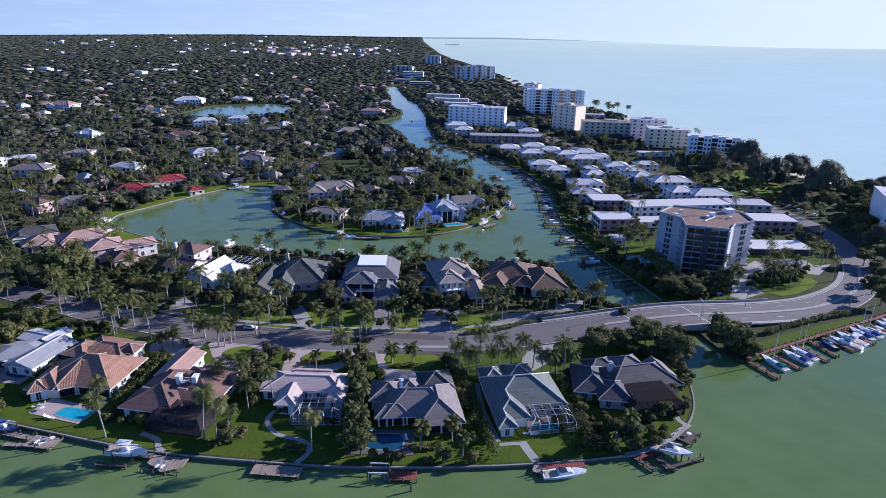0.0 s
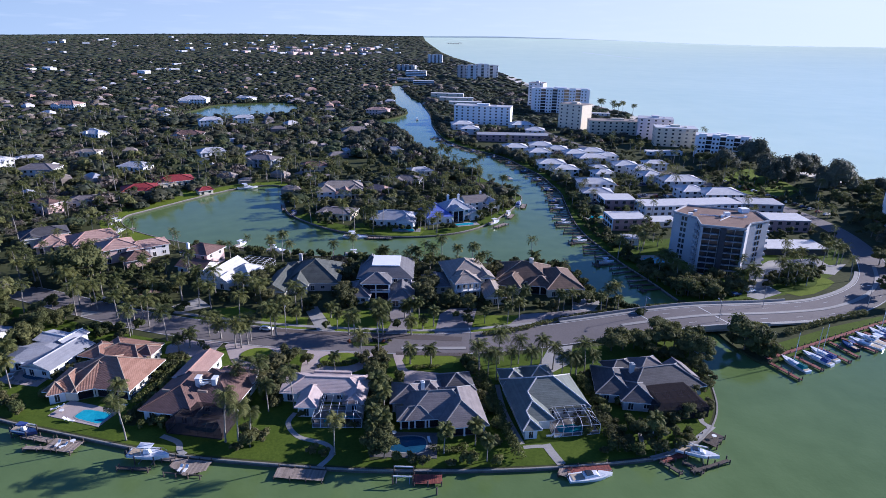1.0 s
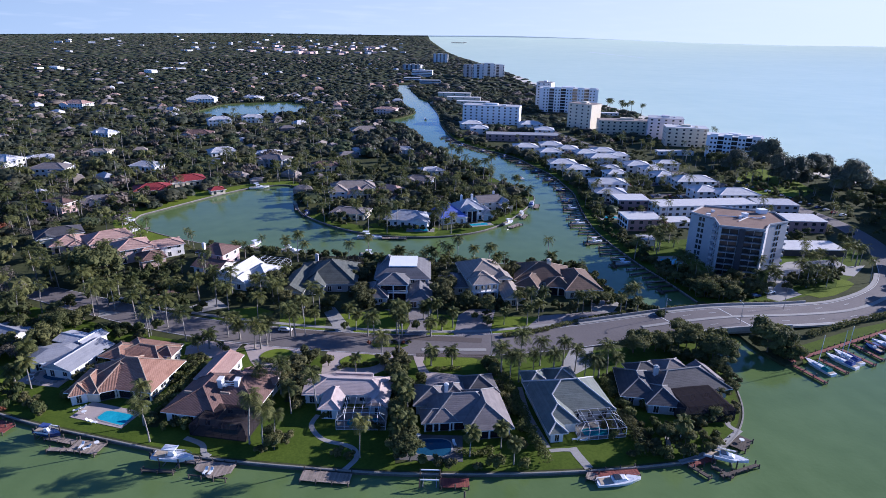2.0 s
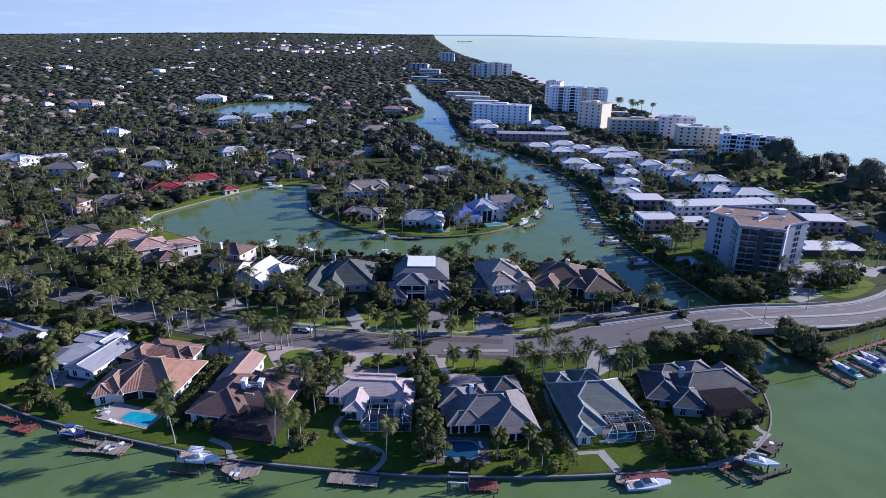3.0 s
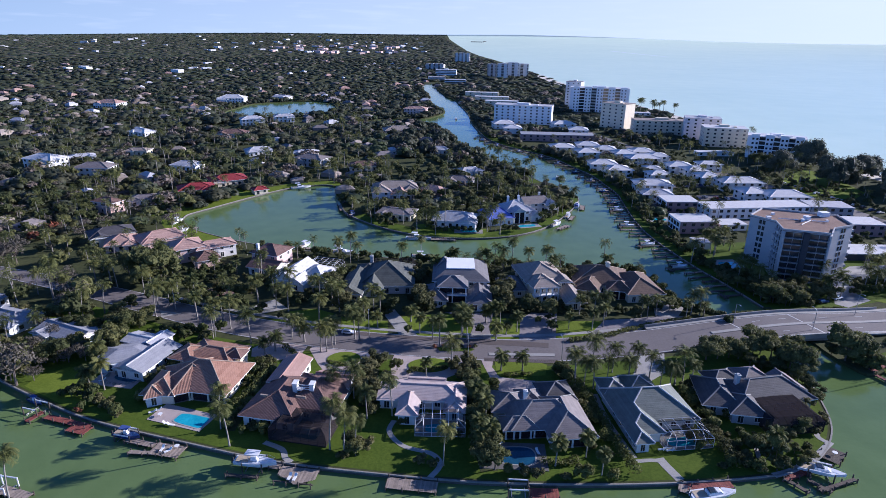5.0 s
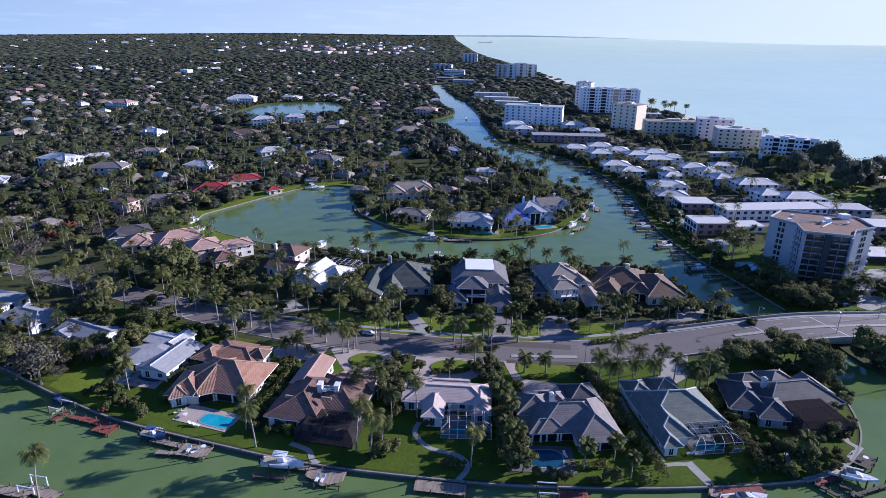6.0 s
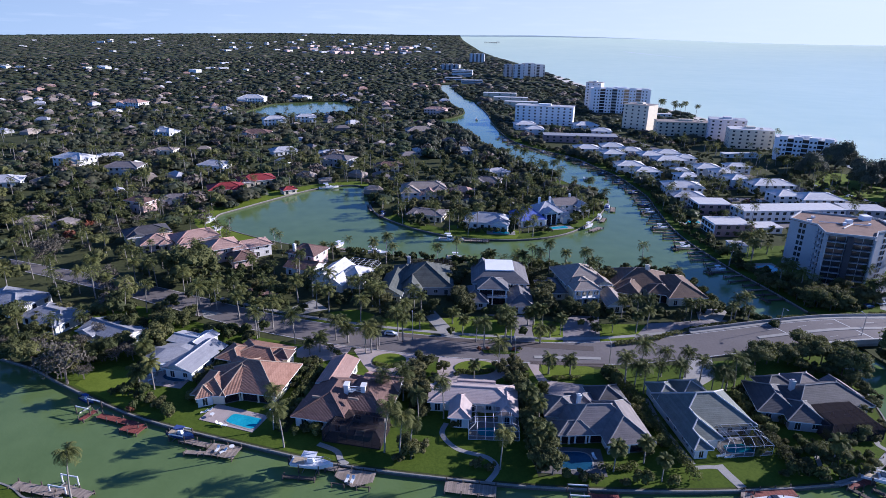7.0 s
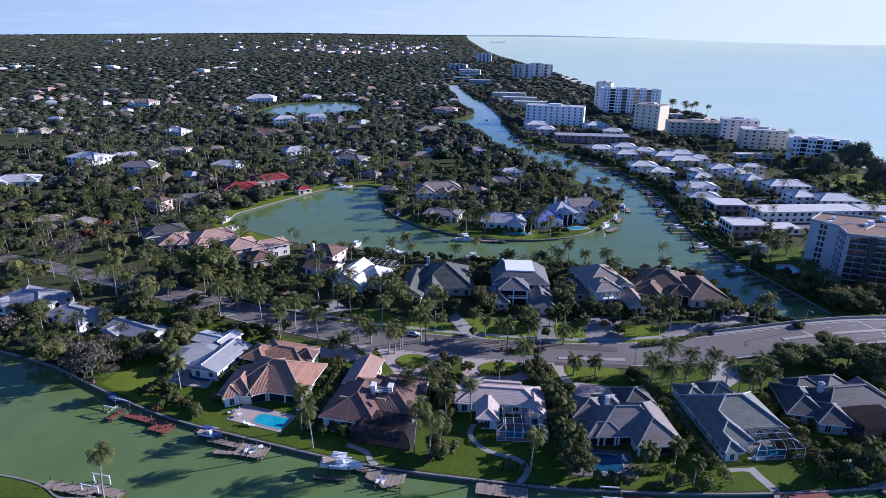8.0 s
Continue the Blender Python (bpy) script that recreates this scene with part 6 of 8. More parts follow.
sheet("driveway_4", [(67.1, 67.4), (84.2, 66.0), (80.9, 55.3), (80.1, 44.6), (72.5, 46.1), (75.7, 55.8), (75.0, 62.1)], LAND_Z + 0.048, 0.12, DRIVE, "paved driveway in front of a house")
sheet("driveway_5", [(92.7, 60.6), (97.4, 65.4), (106.5, 64.1), (99.7, 41.3), (92.3, 41.2), (89.2, 46.2)], LAND_Z + 0.048, 0.12, DRIVE, "paved driveway in front of a house")
sheet("driveway_6", [(121.6, 58.1), (134.2, 58.9), (146.4, 60.7), (155.6, 57.1), (138.1, 54.9), (120.8, 43.4), (109.4, 43.6)], LAND_Z + 0.048, 0.12, DRIVE, "paved driveway in front of a house")
sheet("driveway_7", [(150.1, 87.4), (154.9, 67.3), (147.3, 57.9), (140.8, 60.9)], LAND_Z + 0.058, 0.12, CONCRETE, "paved driveway in front of a house")
sheet("driveway_8", [(6.4, 40.4), (14.4, 37.5), (20.7, 39.7), (22.6, 46.6), (21.6, 50.8), (14.8, 47.0), (9.5, 49.9), (5.6, 45.2)], LAND_Z + 0.048, 0.12, PAVER, "pink brick-paved driveway in front of a house")
sheet("driveway_9", [(23.2, 43.8), (26.5, 35.0), (29.8, 28.3), (36.8, 29.4), (41.5, 32.2), (42.8, 37.8), (45.1, 43.3), (35.3, 44.2), (24.8, 47.0)], LAND_Z + 0.048, 0.12, PAVER, "brick-paved driveway round an island")
sheet("driveway_10", [(49.5, 40.9), (48.0, 33.3), (48.0, 22.5), (59.5, 22.0), (67.7, 27.0), (71.5, 31.6), (73.4, 35.4), (74.0, 38.2), (74.5, 40.1), (60.1, 41.0)], LAND_Z + 0.048, 0.12, PAVER, "brick-paved driveway round an island")
sheet("driveway_11", [(74.8, 39.9), (75.2, 31.3), (76.3, 22.3), (77.8, 15.8), (90.8, 17.6), (88.3, 21.4), (78.9, 24.0), (77.6, 29.5), (79.0, 35.1), (78.7, 38.6)], LAND_Z + 0.052, 0.12, PAVER, "brick-paved driveway in front of a house")
sheet("driveway_12", [(116.3, 20.3), (127.4, 38.7), (134.0, 38.5), (127.6, 23.2), (121.1, 18.8)], LAND_Z + 0.048, 0.12, CONCRETE, "paved driveway in front of a house")
sheet("driveway_13", [(229.2, 91.4), (245.6, 102.7), (270.0, 103.9), (269.1, 95.3), (277.9, 96.0), (263.2, 84.3), (255.8, 88.1), (236.4, 84.3), (227.1, 75.9), (227.9, 68.2), (214.9, 62.8), (212.0, 66.1)], LAND_Z + 0.048, 0.12, CONCRETE, "pale concrete forecourt of the tower")
sheet("driveway_14", [(90.3, 223.0), (110.7, 222.0), (109.1, 206.4), (89.5, 207.4)], LAND_Z + 0.048, 0.12, CONCRETE, "paved driveway in front of a house")
for k, (x, y, a, b) in enumerate([(59.2, 31.8, 6.2, 4.0), (34.1, 37.0, 5.0, 4.2)]):
    line = [(x + a * math.cos(t * math.pi / 10), y + b * math.sin(t * math.pi / 10)) for t in range(20)]
    sheet("island_%d" % (k + 1), line, LAND_Z + 0.22, 0.3, LAWN_LUSH, "planted island in the driveway")
sheet("lawn_16", [(79.0, 34.4), (89.0, 34.3), (94.2, 29.8), (92.2, 24.2), (83.8, 23.6), (78.3, 25.3)], LAND_Z + 0.06, 0.1, LAWN_LUSH, "mown green lawn with palms")
sheet("driveway_15", [(-31.3, 74.7), (-23.3, 71.8), (-29.1, 68.9)], LAND_Z + 0.07, 0.12, CONCRETE, "pale paved driveway mouth")
sheet("driveway_16", [(-17.3, 89.5), (-7.5, 90.3), (-6.7, 82.6), (-14.0, 80.3)], LAND_Z + 0.07, 0.12, ROOF_BROWN, "red-brown paved court in front of a house")


def path(name, line, width=1.3):
    bm = bmesh.new()
    ribbon(bm, curve(line, 6), width / 2, -width / 2, LAND_Z + 0.06 + 0.004 * int(name[-1]), 0.12)
    tagged(part(name, bm, CONCRETE, None), "winding concrete garden path", "path", kind="structure")


sheet("lane_1", [(21.7, 56.4), (34.8, 52.7), (60.2, 46.9), (77.9, 43.4), (97.2, 40.0), (98.0, 42.9), (78.4, 46.9), (60.3, 49.2), (34.4, 54.9), (23.1, 58.6)], LAND_Z + 0.09, 0.02, ASPHALT_DARK, "brown resurfaced lane of the avenue")
sheet("lane_2", [(76.0, 35.2), (91.3, 33.1), (98.2, 32.5), (97.9, 30.4), (75.9, 33.1)], LAND_Z + 0.09, 0.02, ASPHALT_DARK, "brown resurfaced lane of the avenue")
sheet("median_2", [(62.5, 42.3), (72.5, 41.3), (73.9, 40.2), (72.3, 39.2), (63.0, 40.2)], LAND_Z + 0.2, 0.2, LAWN, "planted median in the avenue")
sheet("median_3", [(77.9, 38.0), (98.1, 36.2), (97.8, 34.6), (77.8, 36.4)], LAND_Z + 0.16, 0.16, CONCRETE, "pale concrete median in the avenue")


path("path_1", [(48.6, 5.5), (47.3, 0.9), (50.5, -4.7), (57.1, -8.1), (58.7, -12.1), (56.0, -16.2)])
path("path_2", [(109.7, -13.4), (110.2, -16.4), (111.3, -20.9)], 2.2)
path("path_3", [(104.0, -14.1), (107.7, -14.0), (110.6, -14.7)], 1.2)
path("path_4", [(154.6, -0.6), (155.0, -4.1), (152.5, -8.2), (153.5, -11.0)], 1.3)
path("path_5", [(154.2, -10.6), (146.9, -15.4), (138.8, -19.4), (133.1, -20.9)], 1.5)
path("path_6", [(103.4, 13.7), (102.7, 0.7), (104.0, -12.9)], 1.3)
path("path_7", [(17.7, -1.1), (22.2, -4.0), (23.5, -7.2), (25.0, -8.7)], 1.4)
path("path_8", [(136.0, -8.0), (133.1, -15.3)], 1.1)

swimming_pool(-4.6, 10.4, -22.7, (15.6, 7.2), (8.4, 4.2), offset=(3.0, -0.4), label="bright blue pool in a brick-paved terrace")
swimming_pool(-27.5, 30.6, -15, (13, 9), (7.5, 4.2), water=POOL_SHADED, rounded=0.8, offset=(2, 0.5), label="round dark pool in a paved terrace")

# ---------------------------------------------------------------- docks
def dock(x, y, turn, l, w, mat, label="weathered timber dock on pilings", z=1.35, posts=True, wedge=False, pairs=None):
    """A timber deck of cross planks over beams, standing on pilings in the water."""
    d = thing("dock", label, "dock", pose(x, y, 0, 0, 0, turn), "docks")
    n = max(3, int(l / 0.42))
    bm = bmesh.new()
    r = random.Random(int(x * 7 + y))
    for i in range(n):
        u = -l / 2 + l * (i + 0.5) / n
        o = r.uniform(-0.05, 0.05)
        low = -w / 2 + (w * 0.9 * abs(u / l - 0.05) if wedge else 0)
        box(bm, u - l / n * 0.46, u + l / n * 0.46, low + o, w / 2 + o, z - 0.05, z + r.uniform(0, 0.02))
    tagged(part("planks", bm, mat, d), kind="stuff")
    for v in (-w * 0.38, w * 0.38):
        bm = bmesh.new()
        box(bm, -l / 2, l / 2, v - 0.09, v + 0.09, z - 0.3, z - 0.055)
        part("beam", bm, WOOD_DARK, d)
    if posts:
        k = pairs or max(1, round(l / 3.2))
        for i in range(k + 1):
            for s in (-1, 1):
                bm = bmesh.new()
                u = -l / 2 + 0.2 + (l - 0.4) * i / k
                tube(bm, [(u, s * (w / 2 + 0.12), -2), (u, s * (w / 2 + 0.12), z + r.uniform(0.3, 0.9))], [0.15], 7)
                part("piling", bm, WOOD_DARK, d)
    return d


def boat_lift(x, y, turn, l=4.5, w=3.6, mat=None):
    d = thing("boat_lift", "boat lift of pilings with steel cradle beams", "boat lift", pose(x, y, 0, 0, 0, turn), "boat lifts")
    for sx in (-1, 1):
        for sy in (-1, 1):
            bm = bmesh.new()
            tube(bm, [(sx * l / 2, sy * w / 2, -2), (sx * l / 2, sy * w / 2, 3.0)], [0.16], 7)
            part("piling", bm, mat or WOOD_DARK, d)
    for s in (-1, 1):
        bm = bmesh.new()
        box(bm, -l / 2, l / 2, s * w / 2 - 0.1, s * w / 2 + 0.1, 2.7, 2.95)
        part("top_beam", bm, ALU_WHITE, d)
        bm = bmesh.new()
        box(bm, s * l / 3 - 0.08, s * l / 3 + 0.08, -w / 2, w / 2, 0.75, 0.95)
        part("cradle", bm, STEEL, d)
    return d


dock(-32.6, 11.0, -22, 13.5, 1.8, WOOD_RED, "red-stained timber dock on pilings")
dock(-28.2, 7.6, -22, 5.5, 3.2, WOOD_RED, "red-stained timber dock platform")
boat_lift(-42.5, 16.4, -22)
dock(-41.5, 13.6, 65, 4.5, 1.4, WOOD_RED, "red-stained timber dock on pilings")
dock(-4.2, -2.2, -17, 7.5, 4.2, WOOD_GREY)
dock(-11.5, 1.2, -20, 8, 1.6, WOOD_GREY)
dock(-9.5, -2.6, -8, 7, 1.2, WOOD_GREY)
dock(26.8, -13.2, -13, 8.8, 5.4, WOOD_GREY, "broad weathered timber dock platform", wedge=True)
dock(20.5, -9.2, -15, 5, 1.8, WOOD_GREY)
dock(14.8, -12.2, -10, 7.5, 0.8, WOOD_DARK)
dock(52.0, -17.9, -12, 11.2, 3.4, WOOD_GREY)
dock(80.2, -22.4, -5, 6.4, 3.0, WOOD_RED, "small red-brown timber dock")
boat_lift(74.8, -21.2, -8, 4.4, 3.2)
dock(116.8, -22.8, 2, 11.0, 2.6, WOOD_RED, "red-stained timber dock on pilings")
dock(111.2, -23.4, -30, 2.8, 2.6, WOOD_GREY)
dock(139.6, -19.8, 16, 9.5, 3.2, WOOD_RED, "red-stained timber dock on pilings")
dock(151.5, -14.9, 40, 5.8, 4.4, WOOD_DARK, "dark timber deck with a railing")
dock(136.4, -24.0, -60, 5.5, 1.0, WOOD_DARK, "dark timber pier beside a boat lift")
dock(141.5, -24.6, -58, 5.0, 1.0, WOOD_DARK, "dark timber pier beside a boat lift")
dock(145.8, -24.6, 15, 11.0, 0.9, WOOD_DARK, "dark timber pier beside a boat lift")
boat_lift(144.2, -20.6, -28, 5.2, 3.8)
dock(-39.8, -13.0, -16, 12, 2.4, WOOD_GREY)
dock(-31.5, -14.2, -22, 8, 2.4, WOOD_GREY)
boat_lift(-34.5, -12.5, -16, 4.0, 3.4, ALU_WHITE)

# ---------------------------------------------------------------- boats
def hull(bm, l, beam, high, stern=0.85, flare=0.75):
    """A planing hull, bow to +x, keel a little under the waterline."""
    rows = []
    for i in range(11):
        t = i / 10
        half = beam / 2 * (stern + (1 - stern) * min(1, t * 3)) * (1 - max(0, (t - 0.5) / 0.5) ** 2.3)
        sheer = high * (0.82 + 0.35 * t * t)
        keel = -0.35 + 0.5 * max(0, t - 0.7) / 0.3 * high
        x = -l / 2 + l * t + (0.06 * l * t * t)
        rows.append([(x, -half, sheer), (x, -half * flare, keel + 0.3), (x, 0, keel), (x, half * flare, keel + 0.3), (x, half, sheer)])
    vs = [[bm.verts.new(p) for p in r] for r in rows]
    for a, b in zip(vs, vs[1:]):
        for k in range(4):
            bm.faces.new([a[k], a[k + 1], b[k + 1], b[k]])
        bm.faces.new([a[4], a[0], b[0], b[4]])
    bm.faces.new(vs[0])
    bmesh.ops.recalc_face_normals(bm, faces=bm.faces)


def tapered(bm, x0, x1, w, z0, z1, top=0.8, rake=0.5):
    """A cabin with raked ends and sides that lean in."""
    low = [(x0, -w / 2), (x1, -w / 2 * 0.8), (x1, w / 2 * 0.8), (x0, w / 2)]
    high = [(x0 + 0.1, -w / 2 * top), (x1 - rake, -w / 2 * top * 0.8), (x1 - rake, w / 2 * top * 0.8), (x0 + 0.1, w / 2 * top)]
    a, b = [bm.verts.new((*p, z0)) for p in low], [bm.verts.new((*p, z1)) for p in high]
    bm.faces.new(b)
    for k in range(4):
        bm.faces.new([a[k], a[(k + 1) % 4], b[(k + 1) % 4], b[k]])


def make_boat(kind, l, beam, label, hull_mat=None, cover=None):
    b = thing("motor_boat" if kind != "sail" else "sailing_boat", label, "boat", pose(0, 0, -500), "boats at their docks")
    bm = bmesh.new()
    hull(bm, l, beam, 1.15 if kind != "console" else 1.0)
    part("hull", bm, hull_mat or GELCOAT, b)
    bm = bmesh.new()
    box(bm, -l * 0.44, -l * 0.12, -beam * 0.34, beam * 0.34, 0.99, 1.03)
    part("cockpit", bm, surfaces_cockpit, b, "tan cockpit sole")
    if kind == "console":
        bm = bmesh.new()
        tapered(bm, -l * 0.08, l * 0.1, beam * 0.4, 0.95, 1.9, 0.85, 0.35)
        part("console", bm, GELCOAT, b)
        for sx in (-0.12, 0.08):
            for sy in (-1, 1):
                bm = bmesh.new()
                tube(bm, [(l * sx, sy * beam * 0.26, 0.95), (l * sx, sy * beam * 0.24, 2.65)], [0.04], 5)
                part("top_post", bm, ALU_WHITE, b)
        bm = bmesh.new()
        box(bm, -l * 0.2, l * 0.15, -beam * 0.33, beam * 0.33, 2.65, 2.75)
        part("hard_top", bm, cover or GELCOAT, b)
        for s in (-0.2, 0.2):
            bm = bmesh.new()
            tapered(bm, -l * 0.56, -l * 0.49, 0.4, 0.1, 1.5, 0.8, 0.1)
            for v in bm.verts:
                v.co.y += s * beam
            part("outboard_motor", bm, BLACK, b)
    elif kind == "sail":
        bm = bmesh.new()
        tapered(bm, -l * 0.1, l * 0.25, beam * 0.5, 1.0, 1.5, 0.8, 0.5)
        part("cabin", bm, GELCOAT, b)
        bm = bmesh.new()
        tube(bm, [(l * 0.08, 0, 1.0), (l * 0.08, 0, 13.0)], [0.14, 0.10], 6)
        part("mast", bm, ALU_WHITE, b)
        bm = bmesh.new()
        tube(bm, [(l * 0.08, 0, 2.2), (-l * 0.36, 0, 2.3)], [0.22, 0.16], 6)
        part("sail_cover", bm, cover or CANVAS_BLUE, b)
        bm = bmesh.new()
        tapered(bm, -l * 0.36, -l * 0.1, beam * 0.75, 1.0, 2.0, 0.8, 0.5)
        part("awning", bm, cover or CANVAS_BLUE, b)
    else:
        bm = bmesh.new()
        tapered(bm, -l * 0.14, l * 0.24, beam * 0.66, 1.05, 1.75, 0.85, 0.9)
        part("cabin", bm, GELCOAT, b)
        bm = bmesh.new()
        tapered(bm, -l * 0.1, l * 0.08, beam * 0.6, 1.75, 2.15, 0.85, 0.6)
        part("windscreen", bm, GLASS, b)
        if kind == "fly":
            bm = bmesh.new()
            tapered(bm, -l * 0.16, l * 0.05, beam * 0.58, 2.15, 2.6, 0.95, 0.3)
            part("flybridge", bm, GELCOAT, b)
            for s in (-1, 1):
                bm = bmesh.new()
                tube(bm, [(-l * 0.14, s * beam * 0.26, 2.5), (-l * 0.18, s * beam * 0.26, 3.5)], [0.05], 5)
                part("radar_post", bm, ALU_WHITE, b)
            bm = bmesh.new()
            box(bm, -l * 0.26, l * 0.0, -beam * 0.3, beam * 0.3, 3.5, 3.58)
            part("hard_top", bm, cover or GELCOAT, b)
        if kind == "covered":
            bm = bmesh.new()
            tapered(bm, -l * 0.42, l * 0.1, beam * 0.8, 1.1, 2.0, 0.5, 1.2)
            part("canvas_cover", bm, cover or CANVAS_BLUE, b)
    bm = bmesh.new()
    tube(bm, [(l * 0.05, -beam * 0.44, 1.6), (l * 0.35, -beam * 0.34, 1.75), (l * 0.53, 0, 1.9), (l * 0.35, beam * 0.34, 1.75), (l * 0.05, beam * 0.44, 1.6)], [0.03], 4)
    part("bow_rail", bm, STEEL, b)
    return b


surfaces_cockpit = surface("tan_sole", (0.38, 0.30, 0.20), (0.50, 0.41, 0.29), 1.0, 0.7)
BOATS = [
    make_boat("cruiser", 11.5, 3.6, "white motor cruiser with a dark windscreen"),
    make_boat("console", 8.2, 2.6, "white open fishing boat with a hard top"),
    make_boat("fly", 12.0, 3.9, "white flybridge motor yacht"),
    make_boat("covered", 10.0, 3.2, "motor boat under a blue canvas cover"),
    make_boat("console", 7.0, 2.4, "small open boat with a navy hull", HULL_BLUE, CANVAS_BLUE),
    make_boat("sail", 11.0, 3.3, "white sailing boat with furled blue sails"),
    make_boat("sail", 11.5, 3.4, "white sailing boat with a teal awning", None, CANVAS_TEAL),
    make_boat("covered", 8.5, 2.8, "motor boat with a navy hull under a pale cover", HULL_BLUE, ALU_WHITE),
]


def moor(k, x, y, turn, z=0.0, size=1.0):
    return copy_thing(BOATS[k], pose(x, y, z + (WATER_Z if z < 0.3 else 0.4), 0, 0, turn) @ Matrix.Scale(size, 4))


moor(0, 116.4, -25.2, 2, 0, 0.85)
moor(1, 17.0, -8.9, -12, 1.3, 1.12)
boat_lift(17.0, -8.9, -12, 4.6, 3.4)
moor(0, 144.2, -20.6, -28, 1.2, 0.8)
moor(4, -15.5, 3.6, -18, 1.0, 0.95)
boat_lift(-15.5, 3.6, -18, 4.2, 3.2)
moor(4, -45, 20.5, -30, 0.6, 0.7)

# marina with red docks
dock(217, 30.0, 19.5, 58, 1.4, WOOD_RED, "long red-stained marina walkway", 1.62)
dock(268, 48.0, 19.5, 48, 1.4, WOOD_RED, "long red-stained marina walkway", 1.62)
for x, y, turn in [(191.0, 13.6, -74), (201.2, 18.0, -72), (213.2, 21.6, -72), (219.0, 24.4, -79), (226.3, 26.6, -66), (236.6, 30.6, -72), (250, 35, -70), (260, 38.5, -70), (270, 42, -70)]:
    dock(x, y, turn, 11, 1.2, WOOD_RED, "red-stained finger dock between berths")
for b, x, y, turn in [(6, 196.9, 16.9, 102), (5, 206.4, 19.5, 111), (5, 210.2, 21.6, 106), (4, 223.0, 26.3, 97), (0, 229.6, 27.2, 121), (2, 233.6, 29.6, 110), (5, 239.8, 32.6, 98), (5, 243.6, 33.6, 101), (1, 246.8, 33.8, 118), (0, 254.5, 36.4, 108), (2, 258.0, 37.6, 112), (7, 265.0, 40.2, 106)]:
    moor(b, x, y, turn, 0, 0.84)

# berths along the canal
east = [p for p in CANAL_EAST if 70 < p[1] < 460]
total, last, k = 0.0, None, 0
for a, b in zip(east, east[1:]):
    va, vb = Vector(a), Vector(b)
    length = (vb - va).length
    s = (4.8 - total) if last else 2.0
    while s < length:
        p = va.lerp(vb, s / length)
        out = math.degrees(math.atan2((vb - va).y, (vb - va).x)) - 90
        c, sn = math.cos(radians(out)), math.sin(radians(out))
        reach = 7 + (k * 37 % 11) * 0.45
        dock(p.x + c * reach / 2, p.y + sn * reach / 2, out + (k * 29 % 7) - 3, reach, 1.0, WOOD_DARK if k % 3 else WOOD_GREY, "narrow timber finger dock", pairs=1 + k % 2)
        if k % 6 == 2:
            dock(p.x + c * (reach + 0.6), p.y + sn * (reach + 0.6), out + 90, 4.4, 1.3, WOOD_DARK, "timber cross walk at the end of a finger dock", pairs=1)
        if k % 6 == (4 if p.y > 200 else 1) and p.y > 90:
            q = Vector((p.x + c * 6.2, p.y + sn * 6.2)) + (vb - va).normalized() * 2.3
            moor((1, 1, 3, 1, 4, 0)[k % 6], q.x, q.y, out + (180 if k % 2 else 0), 0.5 if k % 3 else 0, 0.85)
        k += 1
        last = True
        s += 4.8
    total = length - (s - 4.8)

# boats and docks round the point and the lagoon
for b, x, y, turn, z in [(2, 62, 150, -12, 0), (1, 134, 167.5, 40, 1.0), (1, 145, 184, 60, 0.0), (3, 156, 204, 70, 0.6), (0, 165.5, 273, 100, 0), (1, 127, 572, 95, 0), (2, -6, 252, 15, 0.5), (1, -51, 165, 60, 1.0), (1, -58, 180, 70, 1.0),
                         (2, 27, 132.5, -10, 0), (1, 62, 125, -8, 0.6), (1, 10, 142, 60, 0.2), (4, 24, 218, 80, 0.4), (4, 29, 190, 70, 0.8)]:
    moor(b, x, y, turn, z, 0.95)
for x, y, turn, l, w in [(74, 147.5, -8, 12, 2.2), (137, 164, 40, 9, 3), (146, 180, 62, 8, 2), (158, 200, 70, 9, 2.5), (22, 205, 100, 12, 2), (27, 192, 110, 10, 3), (-4, 257, 20, 12, 2), (-48, 168, 60, 8, 2), (14, 137, -20, 12, 2), (36, 128, -15, 10, 2), (98, 117, -6, 8, 1.6)]:
    dock(x, y, turn, l, w, WOOD_GREY)

# ---------------------------------------------------------------- vehicles, lamps, marks
def make_car(colour, name):
    paint = surface(name, tuple(c * 0.85 for c in colour), colour, 0.8, 0.3)
    c = thing("car", "parked %s car with dark windows" % name.split("_")[0], "car", pose(0, 0, -500), "cars")
    bm = bmesh.new()
    box(bm, -2.2, 2.2, -0.88, 0.88, 0.32, 0.85)
    tapered(bm, -1.8, 1.1, 1.6, 0.85, 1.42, 0.8, 0.7)
    bmesh.ops.bevel(bm, geom=bm.edges[:], offset=0.06, segments=1, affect="EDGES")
    part("body", bm, paint, c)
    bm = bmesh.new()
    tapered(bm, -1.6, 1.02, 1.63, 0.9, 1.34, 0.82, 0.62)
    part("glass", bm, GLASS, c)
    for x in (-1.35, 1.35):
        for y in (-0.85, 0.85):
            bm = bmesh.new()
            tube(bm, [(x, y - 0.12, 0.33), (x, y + 0.12, 0.33)], [0.33], 10)
            part("wheel", bm, BLACK, c)
    return c


CARS = [make_car((0.75, 0.75, 0.74), "white_paint"), make_car((0.30, 0.31, 0.32), "silver_paint"), make_car((0.03, 0.03, 0.035), "black_paint"), make_car((0.25, 0.03, 0.03), "red_paint"), make_car((0.04, 0.07, 0.20), "blue_paint")]


def park(k, x, y, turn, z=LAND_Z + 0.06):
    return copy_thing(CARS[k], pose(x, y, z, 0, 0, turn))


